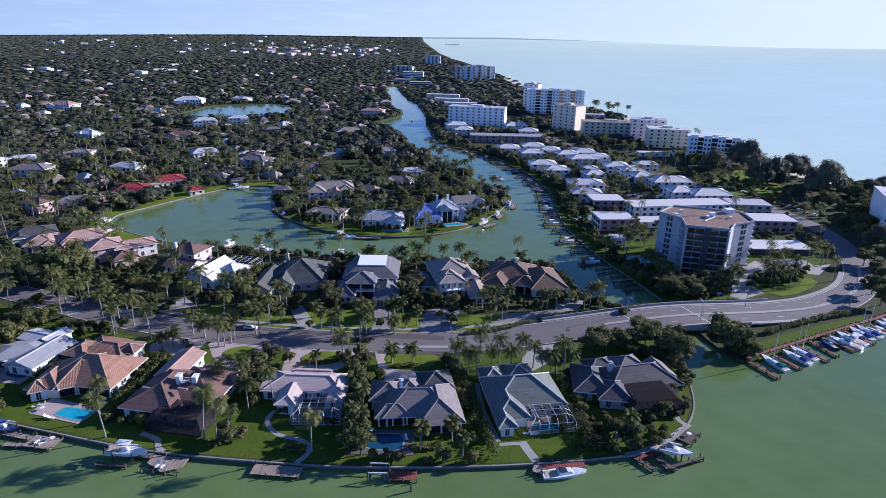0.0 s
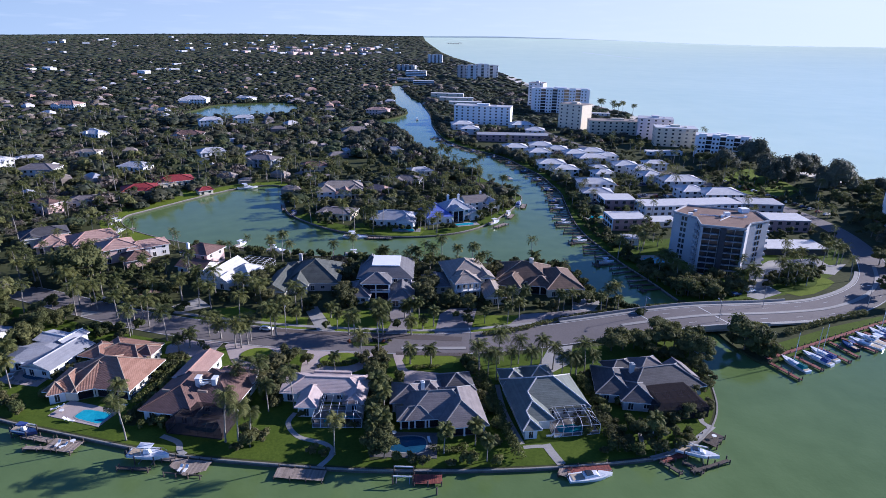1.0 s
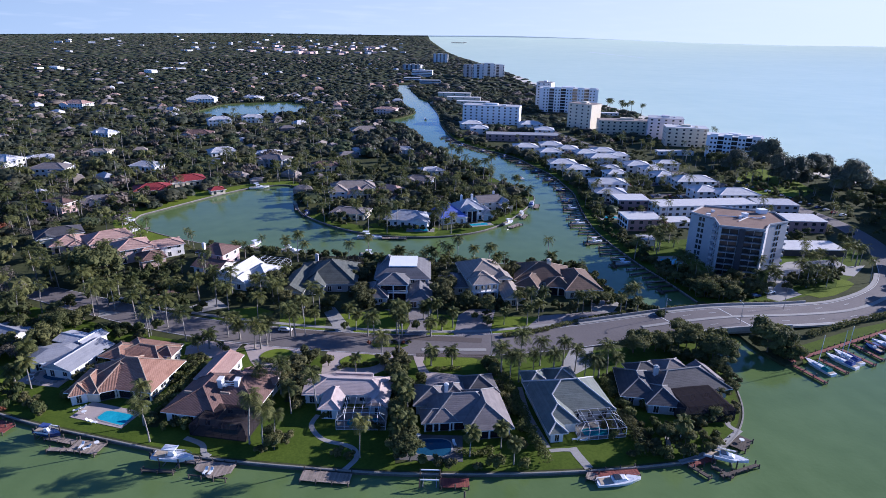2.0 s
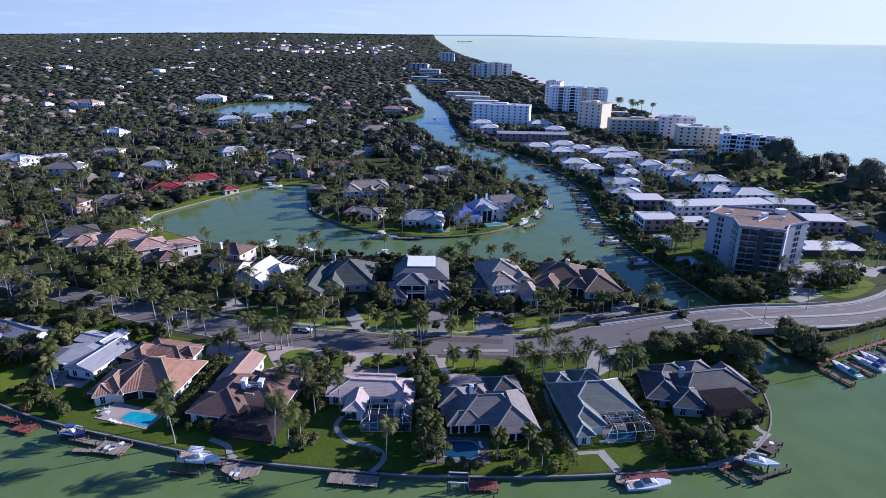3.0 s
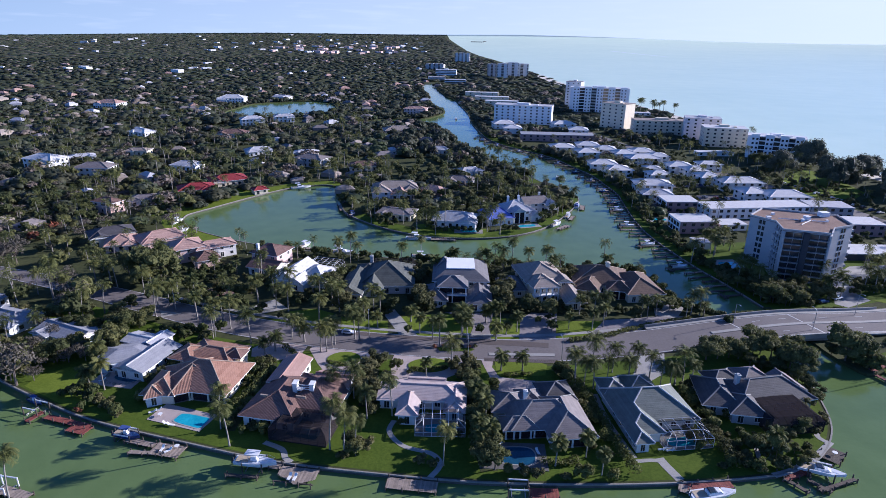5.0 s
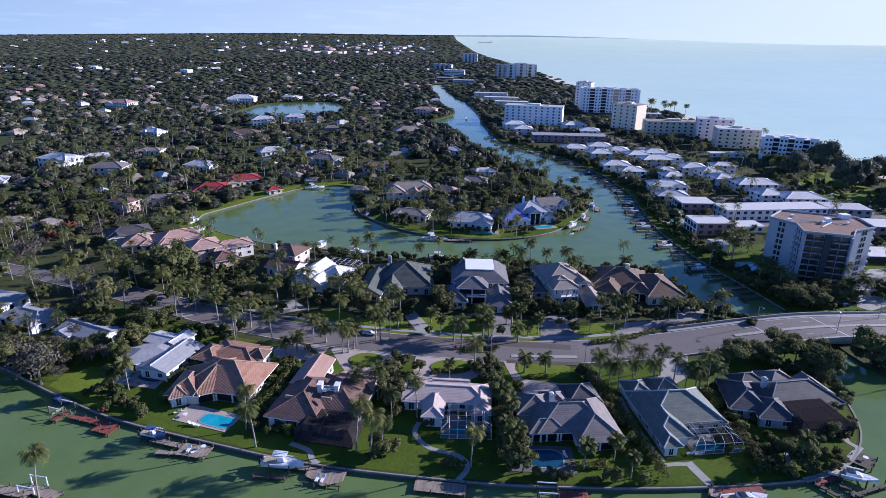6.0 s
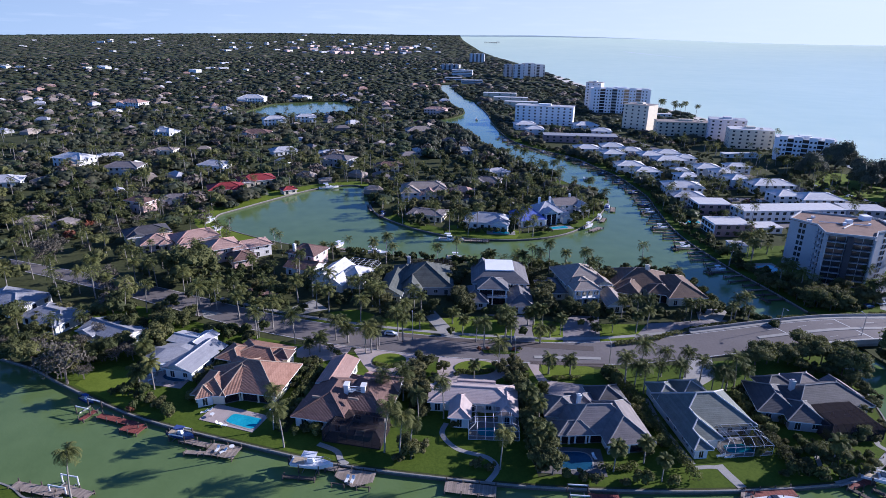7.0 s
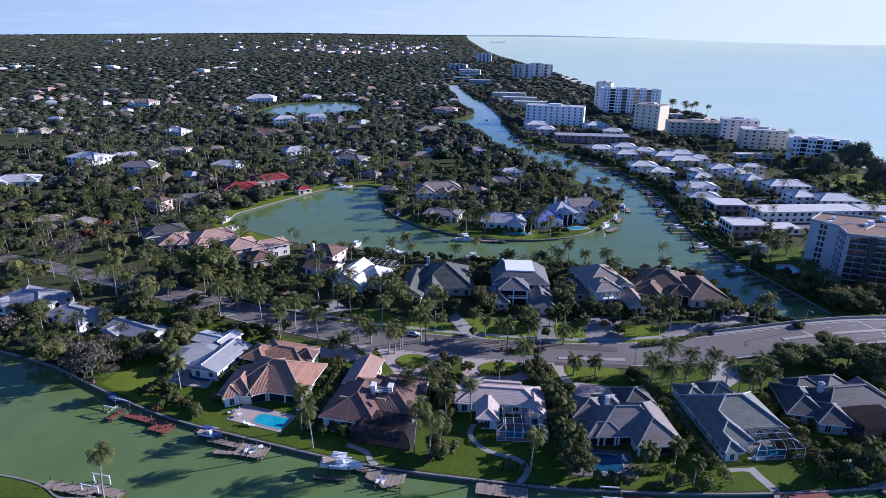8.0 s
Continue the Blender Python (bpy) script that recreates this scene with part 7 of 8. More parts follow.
park(0, 34.6, 53.4, -14, LAND_Z + 0.08)
park(0, 216, 70.3, 20)
park(4, 208, 67.5, 10)
park(0, 242, 79.5, 30)
park(1, 262, 96, 70)
park(2, -8, 49, -20, LAND_Z + 0.1)
for k in range(33):
    x, y = 222 + (k % 11) * 6.0, (214, 166, 247, 300)[k // 11] + (k * 13 % 5)
    if free(x, y, 2):
        park((k * 7) % 5, x, y, 80 + (k * 5) % 20)
for k in range(16):
    if free(314 - k * 0.8 + 12, 170 + k * 6, 2):
        park((k * 3) % 5, 326 - k * 0.9, 170 + k * 5.5, 15)


def street_lamp(x, y, turn, h=9.0):
    l = thing("street_lamp", "grey street lamp on a tall slender pole", "street lamp", pose(x, y, LAND_Z, 0, 0, turn), "street lamps")
    bm = bmesh.new()
    tube(bm, [(0, 0, -0.3), (0, 0, h)], [0.13, 0.08], 7)
    part("pole", bm, STEEL, l)
    bm = bmesh.new()
    tube(bm, [(0, 0, h - 0.2), (0.9, 0, h + 0.25), (2.0, 0, h + 0.3)], [0.05], 5)
    part("arm", bm, STEEL, l)
    bm = bmesh.new()
    box(bm, 1.7, 2.5, -0.16, 0.16, h + 0.22, h + 0.38)
    part("lamp_head", bm, STEEL, l)


for x, y, turn in [(70.6, 31.1, 90), (98.0, 28.6, 90), (162.9, 49.6, -90), (211.1, 55.1, -90), (186.8, 43.2, 90), (250.7, 51.9, 180), (41.3, 49.3, 90), (-7.3, 53.5, 90)]:
    street_lamp(x, y, turn)
marker = thing("channel_marker", "dark timber piling standing in the bay", "piling", pose(81.7, -26.8, 0))
bm = bmesh.new()
tube(bm, [(0, 0, -2), (0, 0, 2.6)], [0.2], 8)
part("piling", bm, WOOD_DARK, marker)

# ---------------------------------------------------------------- terrace furniture and small things
def make_lounger():
    l = thing("sun_lounger", "white slatted sun lounger by the pool", "sun lounger", pose(0, 0, -500), "sun loungers")
    bm = bmesh.new()
    box(bm, -0.95, 0.35, -0.32, 0.32, 0.3, 0.38)
    part("seat", bm, TRIM, l)
    bm = bmesh.new()
    box(bm, 0, 0.75, -0.32, 0.32, -0.04, 0.04, pose(0.35, 0, 0.34, 0, -40, 0))
    part("backrest", bm, TRIM, l)
    for x in (-0.85, 0.3):
        for y in (-0.27, 0.27):
            bm = bmesh.new()
            box(bm, x - 0.03, x + 0.03, y - 0.03, y + 0.03, 0, 0.3)
            part("leg", bm, TRIM, l)
    return l


def make_table():
    t = thing("garden_table", "round white garden table", "table", pose(0, 0, -500), "garden tables")
    bm = bmesh.new()
    tube(bm, [(0, 0, 0.7), (0, 0, 0.75)], [0.6], 14)
    part("tabletop", bm, TRIM, t)
    bm = bmesh.new()
    tube(bm, [(0, 0, 0), (0, 0, 0.7)], [0.07], 6)
    part("pedestal", bm, TRIM, t)
    return t


LOUNGER, TABLE = make_lounger(), make_table()
for x, y, turn, z in [(-12.6, 12.8, 20, 0.12), (-11.6, 13.6, 25, 0.12), (-7.6, 7.6, 160, 0.12), (-6.4, 7.0, 165, 0.12), (4.6, 12.6, -30, 0.12), (70.6, -10.5, 80, 0.12), (81.8, -9.6, 100, 0.12), (111.5, -10.8, 0, 0.12), (113.4, -11.2, 0, 0.12), (120.5, -10.2, 40, 0.12),
                      (25.4, -13.8, 75, -0.13), (26.6, -14.1, 75, -0.13), (-3.8, -2.8, 40, -0.13), (-5.4, -2.0, 80, -0.13), (112, 164.5, 0, 0.12), (-31.5, 29.0, 30, 0.12), (-32.2, 31.5, 0, 0.12)]:
    copy_thing(LOUNGER, pose(x, y, LAND_Z + z, 0, 0, turn))
for x, y, z in [(-10.2, 11.2, 0.12), (-2.2, -1.6, -0.13), (152, -15, -0.13), (73.5, -6.2, 0.12), (118.6, -5.4, 0.12)]:
    copy_thing(TABLE, pose(x, y, LAND_Z + z))


def rock(x, y, s, seed):
    r = random.Random(seed)
    bm = bmesh.new()
    bmesh.ops.create_icosphere(bm, subdivisions=2, radius=s)
    for v in bm.verts:
        v.co *= 0.8 + 0.35 * noise.noise(v.co * (1.3 / s) + Vector((seed, 0, 0)))
        v.co.z *= 0.6
    ob = part("rock", bm, SEAWALL, None)
    ob.matrix_basis = pose(x, y, LAND_Z + s * 0.2, 0, 0, r.uniform(0, 360))
    tagged(ob, "rough pale boulder at the pool's edge", "rock", "boulders round the pool")


for k in range(16):
    a = 2.6 + k * 0.21
    rock(-26.5 + 5.6 * math.cos(a) + (k % 3) * 0.4, 31.0 + 3.8 * math.sin(a), 0.45 + 0.3 * ((k * 7) % 5) / 5, k)

# lots between the blocks
for k, (x, y, w, d) in enumerate([(252, 167, 62, 9), (248, 219, 66, 10), (246, 249, 40, 9), (252, 303, 60, 9), (300, 215, 9, 60)]):
    sheet("car_park_%d" % (k + 1), [(x - w / 2, y - d / 2), (x + w / 2, y - d / 2), (x + w / 2, y + d / 2), (x - w / 2, y + d / 2)], LAND_Z + 0.045, 0.1, ASPHALT, "grey asphalt car park between white blocks")

# fishing pier and the wake of a boat far out on the sea
pier = thing("pier", "long dark fishing pier far out in the sea", "pier", pose(567, 3706, swell(567, 3706)))
for k in range(2):
    bm = bmesh.new()
    box(bm, 0, 100 + k, -3, 3, 3 + k * 2, 5 + k * 3, pose(k * 40, 0, 0, 0, 0, -53) if k == 0 else pose(62, -84, 0, 0, 0, -53) @ Matrix.Diagonal((0.16, 1.6, 1, 1)))
    part(("deck", "pavilion")[k], bm, WOOD_DARK, pier)
for k in range(8):
    bm = bmesh.new()
    tube(bm, [(k * 8.5, -k * 11.3, -4), (k * 8.5, -k * 11.3, 3)], [0.9], 5)
    part("piling", bm, WOOD_DARK, pier)
wake = curve([(1132, 2889), (1160, 2720), (1195, 2540), (1213, 2414)], 6)
bm = bmesh.new()
ribbon(bm, wake, lambda s: 4 + 6 * (1 - s), lambda s: -4 - 6 * (1 - s), lambda x, y: swell(x, y) + WATER_Z + 0.1, 0.06)
tagged(part("water_3", bm, surface("foam", (0.7, 0.75, 0.77), (0.85, 0.86, 0.86), 0.05, 0.8), None), "white wake of a boat on the sea", "wake", kind="structure")


# ---------------------------------------------------------------- hedges and planted trees
def hedge(line, width, high, mat=None, label="clipped green hedge between gardens"):
    fine = curve(line, 12)
    pts = [fine[0]]
    for p in fine:
        if math.dist(p, pts[-1]) > width * 0.45:
            pts.append(p)
    r = random.Random(int(line[0][0] * 10))
    blobs = [(x + r.uniform(-0.2, 0.2) * width, y, high * r.uniform(0.45, 0.62), width * r.uniform(0.5, 0.72)) for x, y in pts]
    length = sum(math.dist(a, b) for a, b in zip(pts, pts[1:]))
    v, f = crown(int(length * 10), blobs, int(length * width * 30), 0.25, high * 0.5 / (width * 0.62))
    v[:, 2] += LAND_Z
    tagged(new("hedge", arrays("hedge", v, f, mat or LEAF_HEDGE)), label, "hedge", "hedges")
    for x, y in pts[::2]:
        block(x, y, width * 0.4)


hedge([(99.0, 21.4), (100.4, 8.5), (100.9, -2.8), (101.4, -18.6)], 2.2, 2.8)
hedge([(125.8, -3.3), (126.1, -8.5), (126.7, -13.9), (127.1, -18.4)], 3.0, 2.2, LEAF_OLIVE, "loose olive green hedge between gardens")
hedge([(13.5, 31.1), (11.2, 21.0), (7.7, 12.0)], 2.2, 2.8)
hedge([(83.1, -12.8), (87.5, -13.9), (89.8, -12.9)], 2.0, 1.0)
hedge([(-9.4, 34.5), (-14.2, 24.4)], 1.6, 1.8)
hedge([(43.9, 18.4), (44.0, 10.4)], 1.6, 2.0)
hedge([(53.0, 28.1), (58.0, 29.3), (63.7, 29.5)], 1.2, 0.9)
hedge([(80.6, 24.6), (88.1, 24.6)], 1.4, 1.0)
hedge([(54.2, 30.0), (59.0, 28.4), (64.2, 30.0)], 1.4, 1.0)
hedge([(29.8, 35.2), (33.6, 33.4), (38.2, 35.0)], 1.2, 1.0)
hedge([(39.5, 24.5), (43.5, 30.5), (46.0, 35.5)], 1.8, 2.2)
hedge([(16.5, 44), (21.0, 36.5)], 1.8, 1.6)
hedge([(168.9, 58.6), (186.7, 59.1), (210.1, 60.8)], 1.8, 1.6, None, "low hedge along the bridge approach")
hedge([(206.6, 35.1), (229.0, 42.7), (245.5, 46.9)], 2.0, 2.0, LEAF, "dark hedge below the road bank")
hedge([(105.8, 43.8), (117.7, 46.1), (133.1, 52.1), (151.1, 56.7)], 1.8, 1.2, None, "clipped hedge along the avenue")


def plants(kinds, spots, size, seed=0):
    r = random.Random(seed)
    for x, y in spots:
        if on_land(x, y) or inside(x, y, NEAR_POINT):
            plant(kinds[r.randrange(len(kinds))], x, y, size * r.uniform(0.88, 1.12))


for x, y, w, d, turn in [(-22.5, 37.5, 16, 17, -30), (-3.5, 27, 21, 24, -12), (24, 15, 21, 24, -14), (57, 14, 23, 15, -8), (85.5, 5, 21, 24, -14), (109.5, 1, 18, 28, 4), (141, 7, 24, 18, 4)]:
    r = random.Random(int(x))
    for k in range(12):
        side, u = k % 2 * 2 - 1, r.uniform(-0.5, 0.5)
        p = pose(x, y, 0, 0, 0, turn) @ Vector((side * (w / 2 + 1.6), u * d, 0))
        plant(SHRUBS[r.choice((0, 0, 1))], p.x, p.y, r.uniform(0.8, 1.3))


def planting(line, width, n, seed, kinds, size, height=(0.7, 1.3)):
    """A mulched bed along a line between two gardens, thick with shrubs or small trees."""
    fine = curve(line, 8)
    bm = bmesh.new()
    ribbon(bm, fine, width / 2, -width / 2, LAND_Z + 0.042, 0.1)
    tagged(part("planting_bed_%d" % seed, bm, GROUND, None), "dark mulched planting bed between gardens", "planting bed", kind="structure")
    r = random.Random(seed)
    for k in range(n):
        q = fine[int((k + r.random()) / n * (len(fine) - 1))]
        x, y = q[0] + r.uniform(-0.42, 0.42) * width, q[1] + r.uniform(-0.8, 0.8)
        if on_land(x, y):
            plant(r.choice(kinds), x, y, size * r.uniform(*height))


BUSH, LOW = SHRUBS[:2], [TREES[0], TREES[1]]
planting([(-14.5, 46), (-15.5, 38), (-17.5, 27)], 2.6, 12, 51, BUSH, 1.0)
planting([(13.6, 36), (12.5, 26), (10.2, 13), (8.4, 4)], 2.6, 18, 52, BUSH, 1.1)
planting([(43.0, 31), (42.0, 20), (41.0, 12)], 3.6, 12, 53, BUSH + [TREES[1]], 0.8)
planting([(72.0, 33), (70.6, 22), (69.6, 8), (69.2, -4), (69.5, -15)], 4.0, 26, 54, BUSH, 1.25)
planting([(129.8, 16), (129.2, 6), (128.6, -4), (129.6, -18)], 3.2, 17, 55, BUSH, 1.0)
planting([(96.6, 27), (98.0, 20)], 3.0, 6, 56, BUSH, 1.2)
planting([(-36, 48), (-36.5, 39)], 3.4, 7, 57, BUSH + LOW, 0.75)
planting([(34, 66), (30, 78), (28, 92)], 4.0, 14, 58, BUSH + [TREES[1]], 0.85)
planting([(60.5, 68), (60, 80), (59.5, 100)], 4.0, 18, 59, BUSH + [TREES[1]], 0.85)
planting([(90.0, 66), (90.5, 80), (91.5, 102)], 4.0, 18, 60, BUSH + [TREES[1]], 0.85)
planting([(118.5, 66), (117.5, 80), (119.0, 102)], 4.0, 18, 61, BUSH + [TREES[1]], 0.85)
planting([(62, 116), (85, 111), (110, 107.5)], 4.0, 22, 62, BUSH, 1.3)
planting([(10, 130), (35, 124), (58, 117)], 4.0, 20, 63, BUSH, 1.3)
planting([(33, 70.5), (43, 69), (48, 71)], 3.0, 9, 64, BUSH, 0.9)
planting([(94, 66.5), (103, 66), (112, 64.5)], 3.4, 10, 65, BUSH, 1.0)
planting([(120, 65), (132, 64), (146, 66)], 3.6, 14, 66, BUSH, 1.05)
planting([(66, 68.5), (70.5, 67.5)], 3.0, 5, 67, BUSH, 0.9)
planting([(145, -8), (139, -9.5), (133, -8)], 3.6, 6, 68, BUSH, 0.9)
TALL, ROYAL, SABAL, DATE = [PALMS[0], PALMS[1]], [PALMS[0], PALMS[4]], [PALMS[2]], [PALMS[3]]
plants([PALMS[1]], [(9.8, -1.9), (6.2, 5.0), (33.4, -4.9), (36.9, -7.3), (39.3, -5.4)], 0.95, 1)
plants(TALL, [(41.7, 6.8), (48.1, 7.5), (59.4, -12.2), (32.3, 16.6), (38.0, 16.1)], 0.85, 2)
plants(SABAL, [(84.8, -14.3), (94.4, -18.0), (92.7, -11.9), (135.5, -15.5), (68.4, -8.9), (57.9, 24.6)], 0.85, 3)
plants(DATE, [(79.9, 27.5), (86.1, 27.0), (10.1, 41.8), (13.0, 43.3), (21.1, 48.7), (127.3, 16.7), (43.9, 57.4), (82.2, 58.7)], 1.0, 4)
plants(ROYAL, [(99.1, 18.6), (101.4, 17.5), (103.7, 16.3), (108.3, 18.4), (113.9, 17.3), (121.5, 20.4), (123.0, 16.4), (125.2, 15.3), (130.3, 18.0), (131.8, 16.3), (112.1, 24.6), (119.0, 24.0), (106.2, 25.2)], 0.95, 5)
plants(ROYAL, [(17.1, 50.6), (19.1, 53.2), (26.8, 42.1), (28.6, 42.0), (30.2, 44.1), (30.8, 46.3), (36.8, 49.7), (38.2, 48.8), (-7.8, 52.8), (-9.4, 61.9), (65.6, 28.8), (63.4, 43.5), (70.6, 47.6), (72.4, 46.6), (71.5, 50.8), (61.4, 47.6)], 0.95, 6)
plants(ROYAL, [(-63.6, 100.9), (-56.5, 97.5), (-31.1, 69.9), (-32.9, 77.5), (-26.0, 74.6), (-29.0, 77.2), (-16.6, 66.9), (-17.2, 76.2), (-8.1, 66.2), (-4.0, 59.3), (4.7, 48.6), (-29.2, 87.3), (-41.3, 88.2), (-9.1, 80.5), (8.3, 74.2)], 1.0, 7)
plants(ROYAL, [(42.5, 68.9), (44.7, 67.3), (39.5, 62.2), (30.6, 69.9), (24.2, 63.5), (27.8, 75.0), (12.9, 71.4), (11.8, 84.0), (20.1, 83.4), (23.2, 77.9), (5.7, 84.5), (1.0, 79.7)], 1.0, 8)
plants(SABAL + DATE, [(81.6, 45.8), (85.6, 49.6), (89.5, 51.4), (80.3, 58.8), (85.2, 58.4), (74.4, 57.1), (57.5, 52.0), (55.0, 60.9), (101.0, 50.4), (107.1, 52.1), (114.9, 51.5), (119.3, 53.3)], 0.9, 9)
plants(ROYAL, [(118.9, 61.2), (123.0, 60.9), (135.3, 59.9), (140.4, 59.5), (150.0, 56.8), (153.3, 59.9), (156.5, 57.2), (137.0, 58.8), (114.1, 63.1)], 0.8, 10)
plants(TALL, [(109.7, 96.7), (111.4, 92.2), (57.5, 120.9), (53.4, 117.6), (61.8, 118.4), (84.5, 105.1), (89.0, 101.5), (26.3, 123.1), (31.9, 117.7), (35.1, 120.3), (5.8, 124.5), (156.4, 59.6), (95.5, 107.6), (99.1, 107.3)], 0.9, 11)
plants(ROYAL, [(212.0, 73.8), (212.6, 70.9), (215.9, 72.3), (217.2, 70.5), (219.9, 85.2), (232.9, 78.0), (234.5, 74.9), (240.0, 77.5), (242.7, 74.3), (251.4, 82.8), (247.1, 89.7), (255.4, 95.9), (276.0, 105.3), (276.0, 101.6), (272.1, 94.7), (265.7, 95.1), (190.7, 115.2), (189.9, 123.1), (191.7, 93.8), (186.4, 87.8)], 0.95, 12)
plants([TREES[0], TREES[2]], [(143.3, 29.7), (147.1, 30.1), (151.0, 30.6), (153.6, 29.7), (158.1, 30.1), (161.9, 31.9), (163.5, 29.0), (164.5, 25.5), (165.5, 22.7), (167.2, 20.4), (168.3, 28.6), (165.8, 35.3), (162.9, 37.0), (170.6, 25.0)], 0.72, 13)
plants([TREES[0], TREES[1]], [(164.0, 16.6), (162.9, 10.9), (161.2, 16.2), (159.6, 20.4), (159.3, 4.6), (162.4, 6.7), (157.3, 23.4), (154.4, 25.0)], 0.5, 37)
plants([TREES[2]], [(186.1, 26.7), (190.5, 27.1)], 1.0, 14)
plants([TREES[1]], [(191.5, 23.6), (184.4, 30.4)], 0.6, 34)
plants(SHRUBS[:2], [(182.8, 24.2), (184.2, 22.4), (187.6, 23.2), (189.5, 22.0), (182.2, 25.9), (188.6, 26.5), (191.4, 26.3), (190.5, 21.0), (192.9, 21.8)], 1.7, 42)
plants([TREES[1], TREES[0]], [(157.7, 7.1), (162.3, 10.1), (156.3, -4.6), (160.2, -2.5), (164.0, 1.3), (144.8, -8.4), (134.6, -18.2), (136.5, -19.1), (141.2, -18.7), (144.5, -17.0), (135.0, -14.6), (142.4, -14.1), (134.5, 6.1), (134.3, 0.2), (134.1, -12.4)], 0.38, 15)
plants(SHRUBS[:2], [(129.6, -14.1), (130.0, -17.2), (130.6, -19.8), (133.2, -10.2), (136.5, -8.2), (133.4, -5.7), (137.6, -12.7), (140.3, -12.9), (140.8, -9.7), (130.0, -6.6), (129.9, -11.0), (127.0, -13.9), (131.2, -21.2), (137.0, -21.6), (146.1, -13.3), (152.7, -7.2), (130.2, 4.3), (129.7, 8.3), (136.3, 12.0)], 0.8, 35)
plants([TREES[0]], [(69.0, 19.3), (70.5, 13.5), (71.1, 8.2), (68.8, 3.4), (70.5, -1.4), (69.1, -5.8), (70.3, -10.1), (68.0, -12.9), (70.8, -14.5)], 0.62, 16)
plants(SABAL, [(69.3, 8.3), (71.4, 2.7), (68.4, -4.0), (70.6, -7.2)], 0.95, 17)
plants([TREES[1], TREES[0]], [(46.7, 24.0), (49.8, 29.9), (41.0, 27.5), (39.1, 21.6), (39.5, -7.5), (37.9, -4.2), (41.9, -5.6), (66.2, 28.7), (67.5, 23.9)], 0.5, 18)
plants(SHRUBS[:2], [(89.3, -17.6), (91.0, -18.6), (85.8, -18.8), (54.2, -11.1), (57.0, -12.5), (36.4, -8.2), (77.2, -16.5), (79.6, -17.7), (73.5, -15.8), (130.7, -19.1), (128.9, -17.4), (135.2, -18.5), (124.9, -17.1), (122.4, -18.0), (61.5, -0.7), (63.5, -2.0), (50.3, 3.7), (16.8, 3.0), (13.1, 4.4), (96.5, -19.7), (98.0, -12.4)], 1.0, 19)
plants(SHRUBS[:2], [(-41.1, 16.0), (-37.2, 13.3), (-33.0, 13.1), (-31.1, 15.5), (-29.8, 18.0), (-39.4, 22.3), (-37.7, 23.6), (-28.5, 20.5), (-24.8, 17.7), (-20.7, 11.4), (-0.8, -0.7), (11.8, 3.0), (14.4, 4.0), (16.4, 4.5)], 0.9, 20)
plants([SHRUBS[0], SHRUBS[1], SHRUBS[2]], [(61.7, 42.4), (64.4, 42.5), (67.0, 41.5), (69.7, 42.1), (72.4, 41.4), (74.2, 41.7)], 0.7, 38)
plants([SHRUBS[2]], [(-115.0, 156.5), (-111.4, 153.2), (-108.7, 166.7), (-110.3, 164.9)], 2.4, 39)
plants([SHRUBS[2]], [(-38.6, 15.1), (-34.9, 14.4), (-31.5, 14.8), (-39.3, 13.4)], 0.9, 21)
plants([TREES[0], TREES[1], TREES[2]], [(181.4, 82.0), (182.2, 73.3), (185.4, 70.2), (189.3, 68.8), (192.1, 65.4), (197.3, 66.6), (184.4, 94.3), (183.6, 104.6), (185.4, 115.5), (184.5, 123.4), (193.0, 81.1), (187.4, 84.6)], 0.55, 22)
plants([TREES[3]], [(-53.7, 28.5), (-59.4, 70.9), (-61.1, 80.0), (-70.1, 90.2), (-106.8, 119.9), (-103.9, 123.1)], 1.45, 23)
plants([TREES[0], TREES[1], TREES[1], TREES[3]], [(-82.0, 41.8), (-81.8, 48.5), (-72.3, 41.4), (-67.5, 41.2), (-62.7, 41.0), (-52.9, 40.6), (-49.4, 43.7), (-45.8, 47.0), (-76.3, 55.4), (-73.0, 59.1), (-64.1, 62.7), (-56.4, 54.6), (-48.2, 58.1), (-45.3, 60.0), (-41.5, 54.0), (-85.3, 59.6), (-91.8, 56.0), (-54.3, 60.3), (-43.4, 70.3), (-41.7, 77.0), (-97.6, 72.3), (-75.3, 71.5), (-62.1, 80.0), (-88.4, 48.7), (-89.2, 55.9), (-74.3, 48.2), (-62.7, 36.2), (-64.2, 47.7), (-59.2, 47.5), (-87.9, 67.7), (-79.5, 65.3), (-76.2, 38.4), (-80.0, 37.0), (-66.0, 71.1)], 0.62, 24)
plants([TREES[0], TREES[1], TREES[2], TREES[3]], [(-75.9, 33.8), (-70.5, 32.1), (-65.1, 30.4), (-59.8, 28.7), (-75.6, 41.5), (-56.4, 30.9), (-67.5, 38.0), (-61.1, 37.7), (-73.3, 26.5), (-68.8, 26.3), (-63.3, 24.2), (-80.4, 41.7), (-57.8, 40.8), (-51.5, 37.3), (-49.7, 40.4), (-58.4, 47.5), (-70.0, 46.3), (-77.3, 30.9), (-61.2, 34.6), (-70.6, 36.6), (-45.6, 40.3), (-43.4, 42.8), (-57.2, 36.0)], 0.7, 36)
plants(SABAL + DATE, [(-36.7, 39.9), (-55.6, 35.9), (-32.9, 24.7), (-29.2, 24.6), (-81.2, 52.0), (-69.2, 48.0)], 1.0, 25)
plants([TREES[0], TREES[1], TREES[3]], [(-48.9, 40.4), (-50.2, 30.6), (-54.6, 33.8), (-41.0, 40.7), (-59.5, 37.7), (-48.4, 45.4), (-52.1, 40.5), (-55.5, 39.1), (-62.0, 33.2), (-67.5, 36.4)], 0.62, 40)
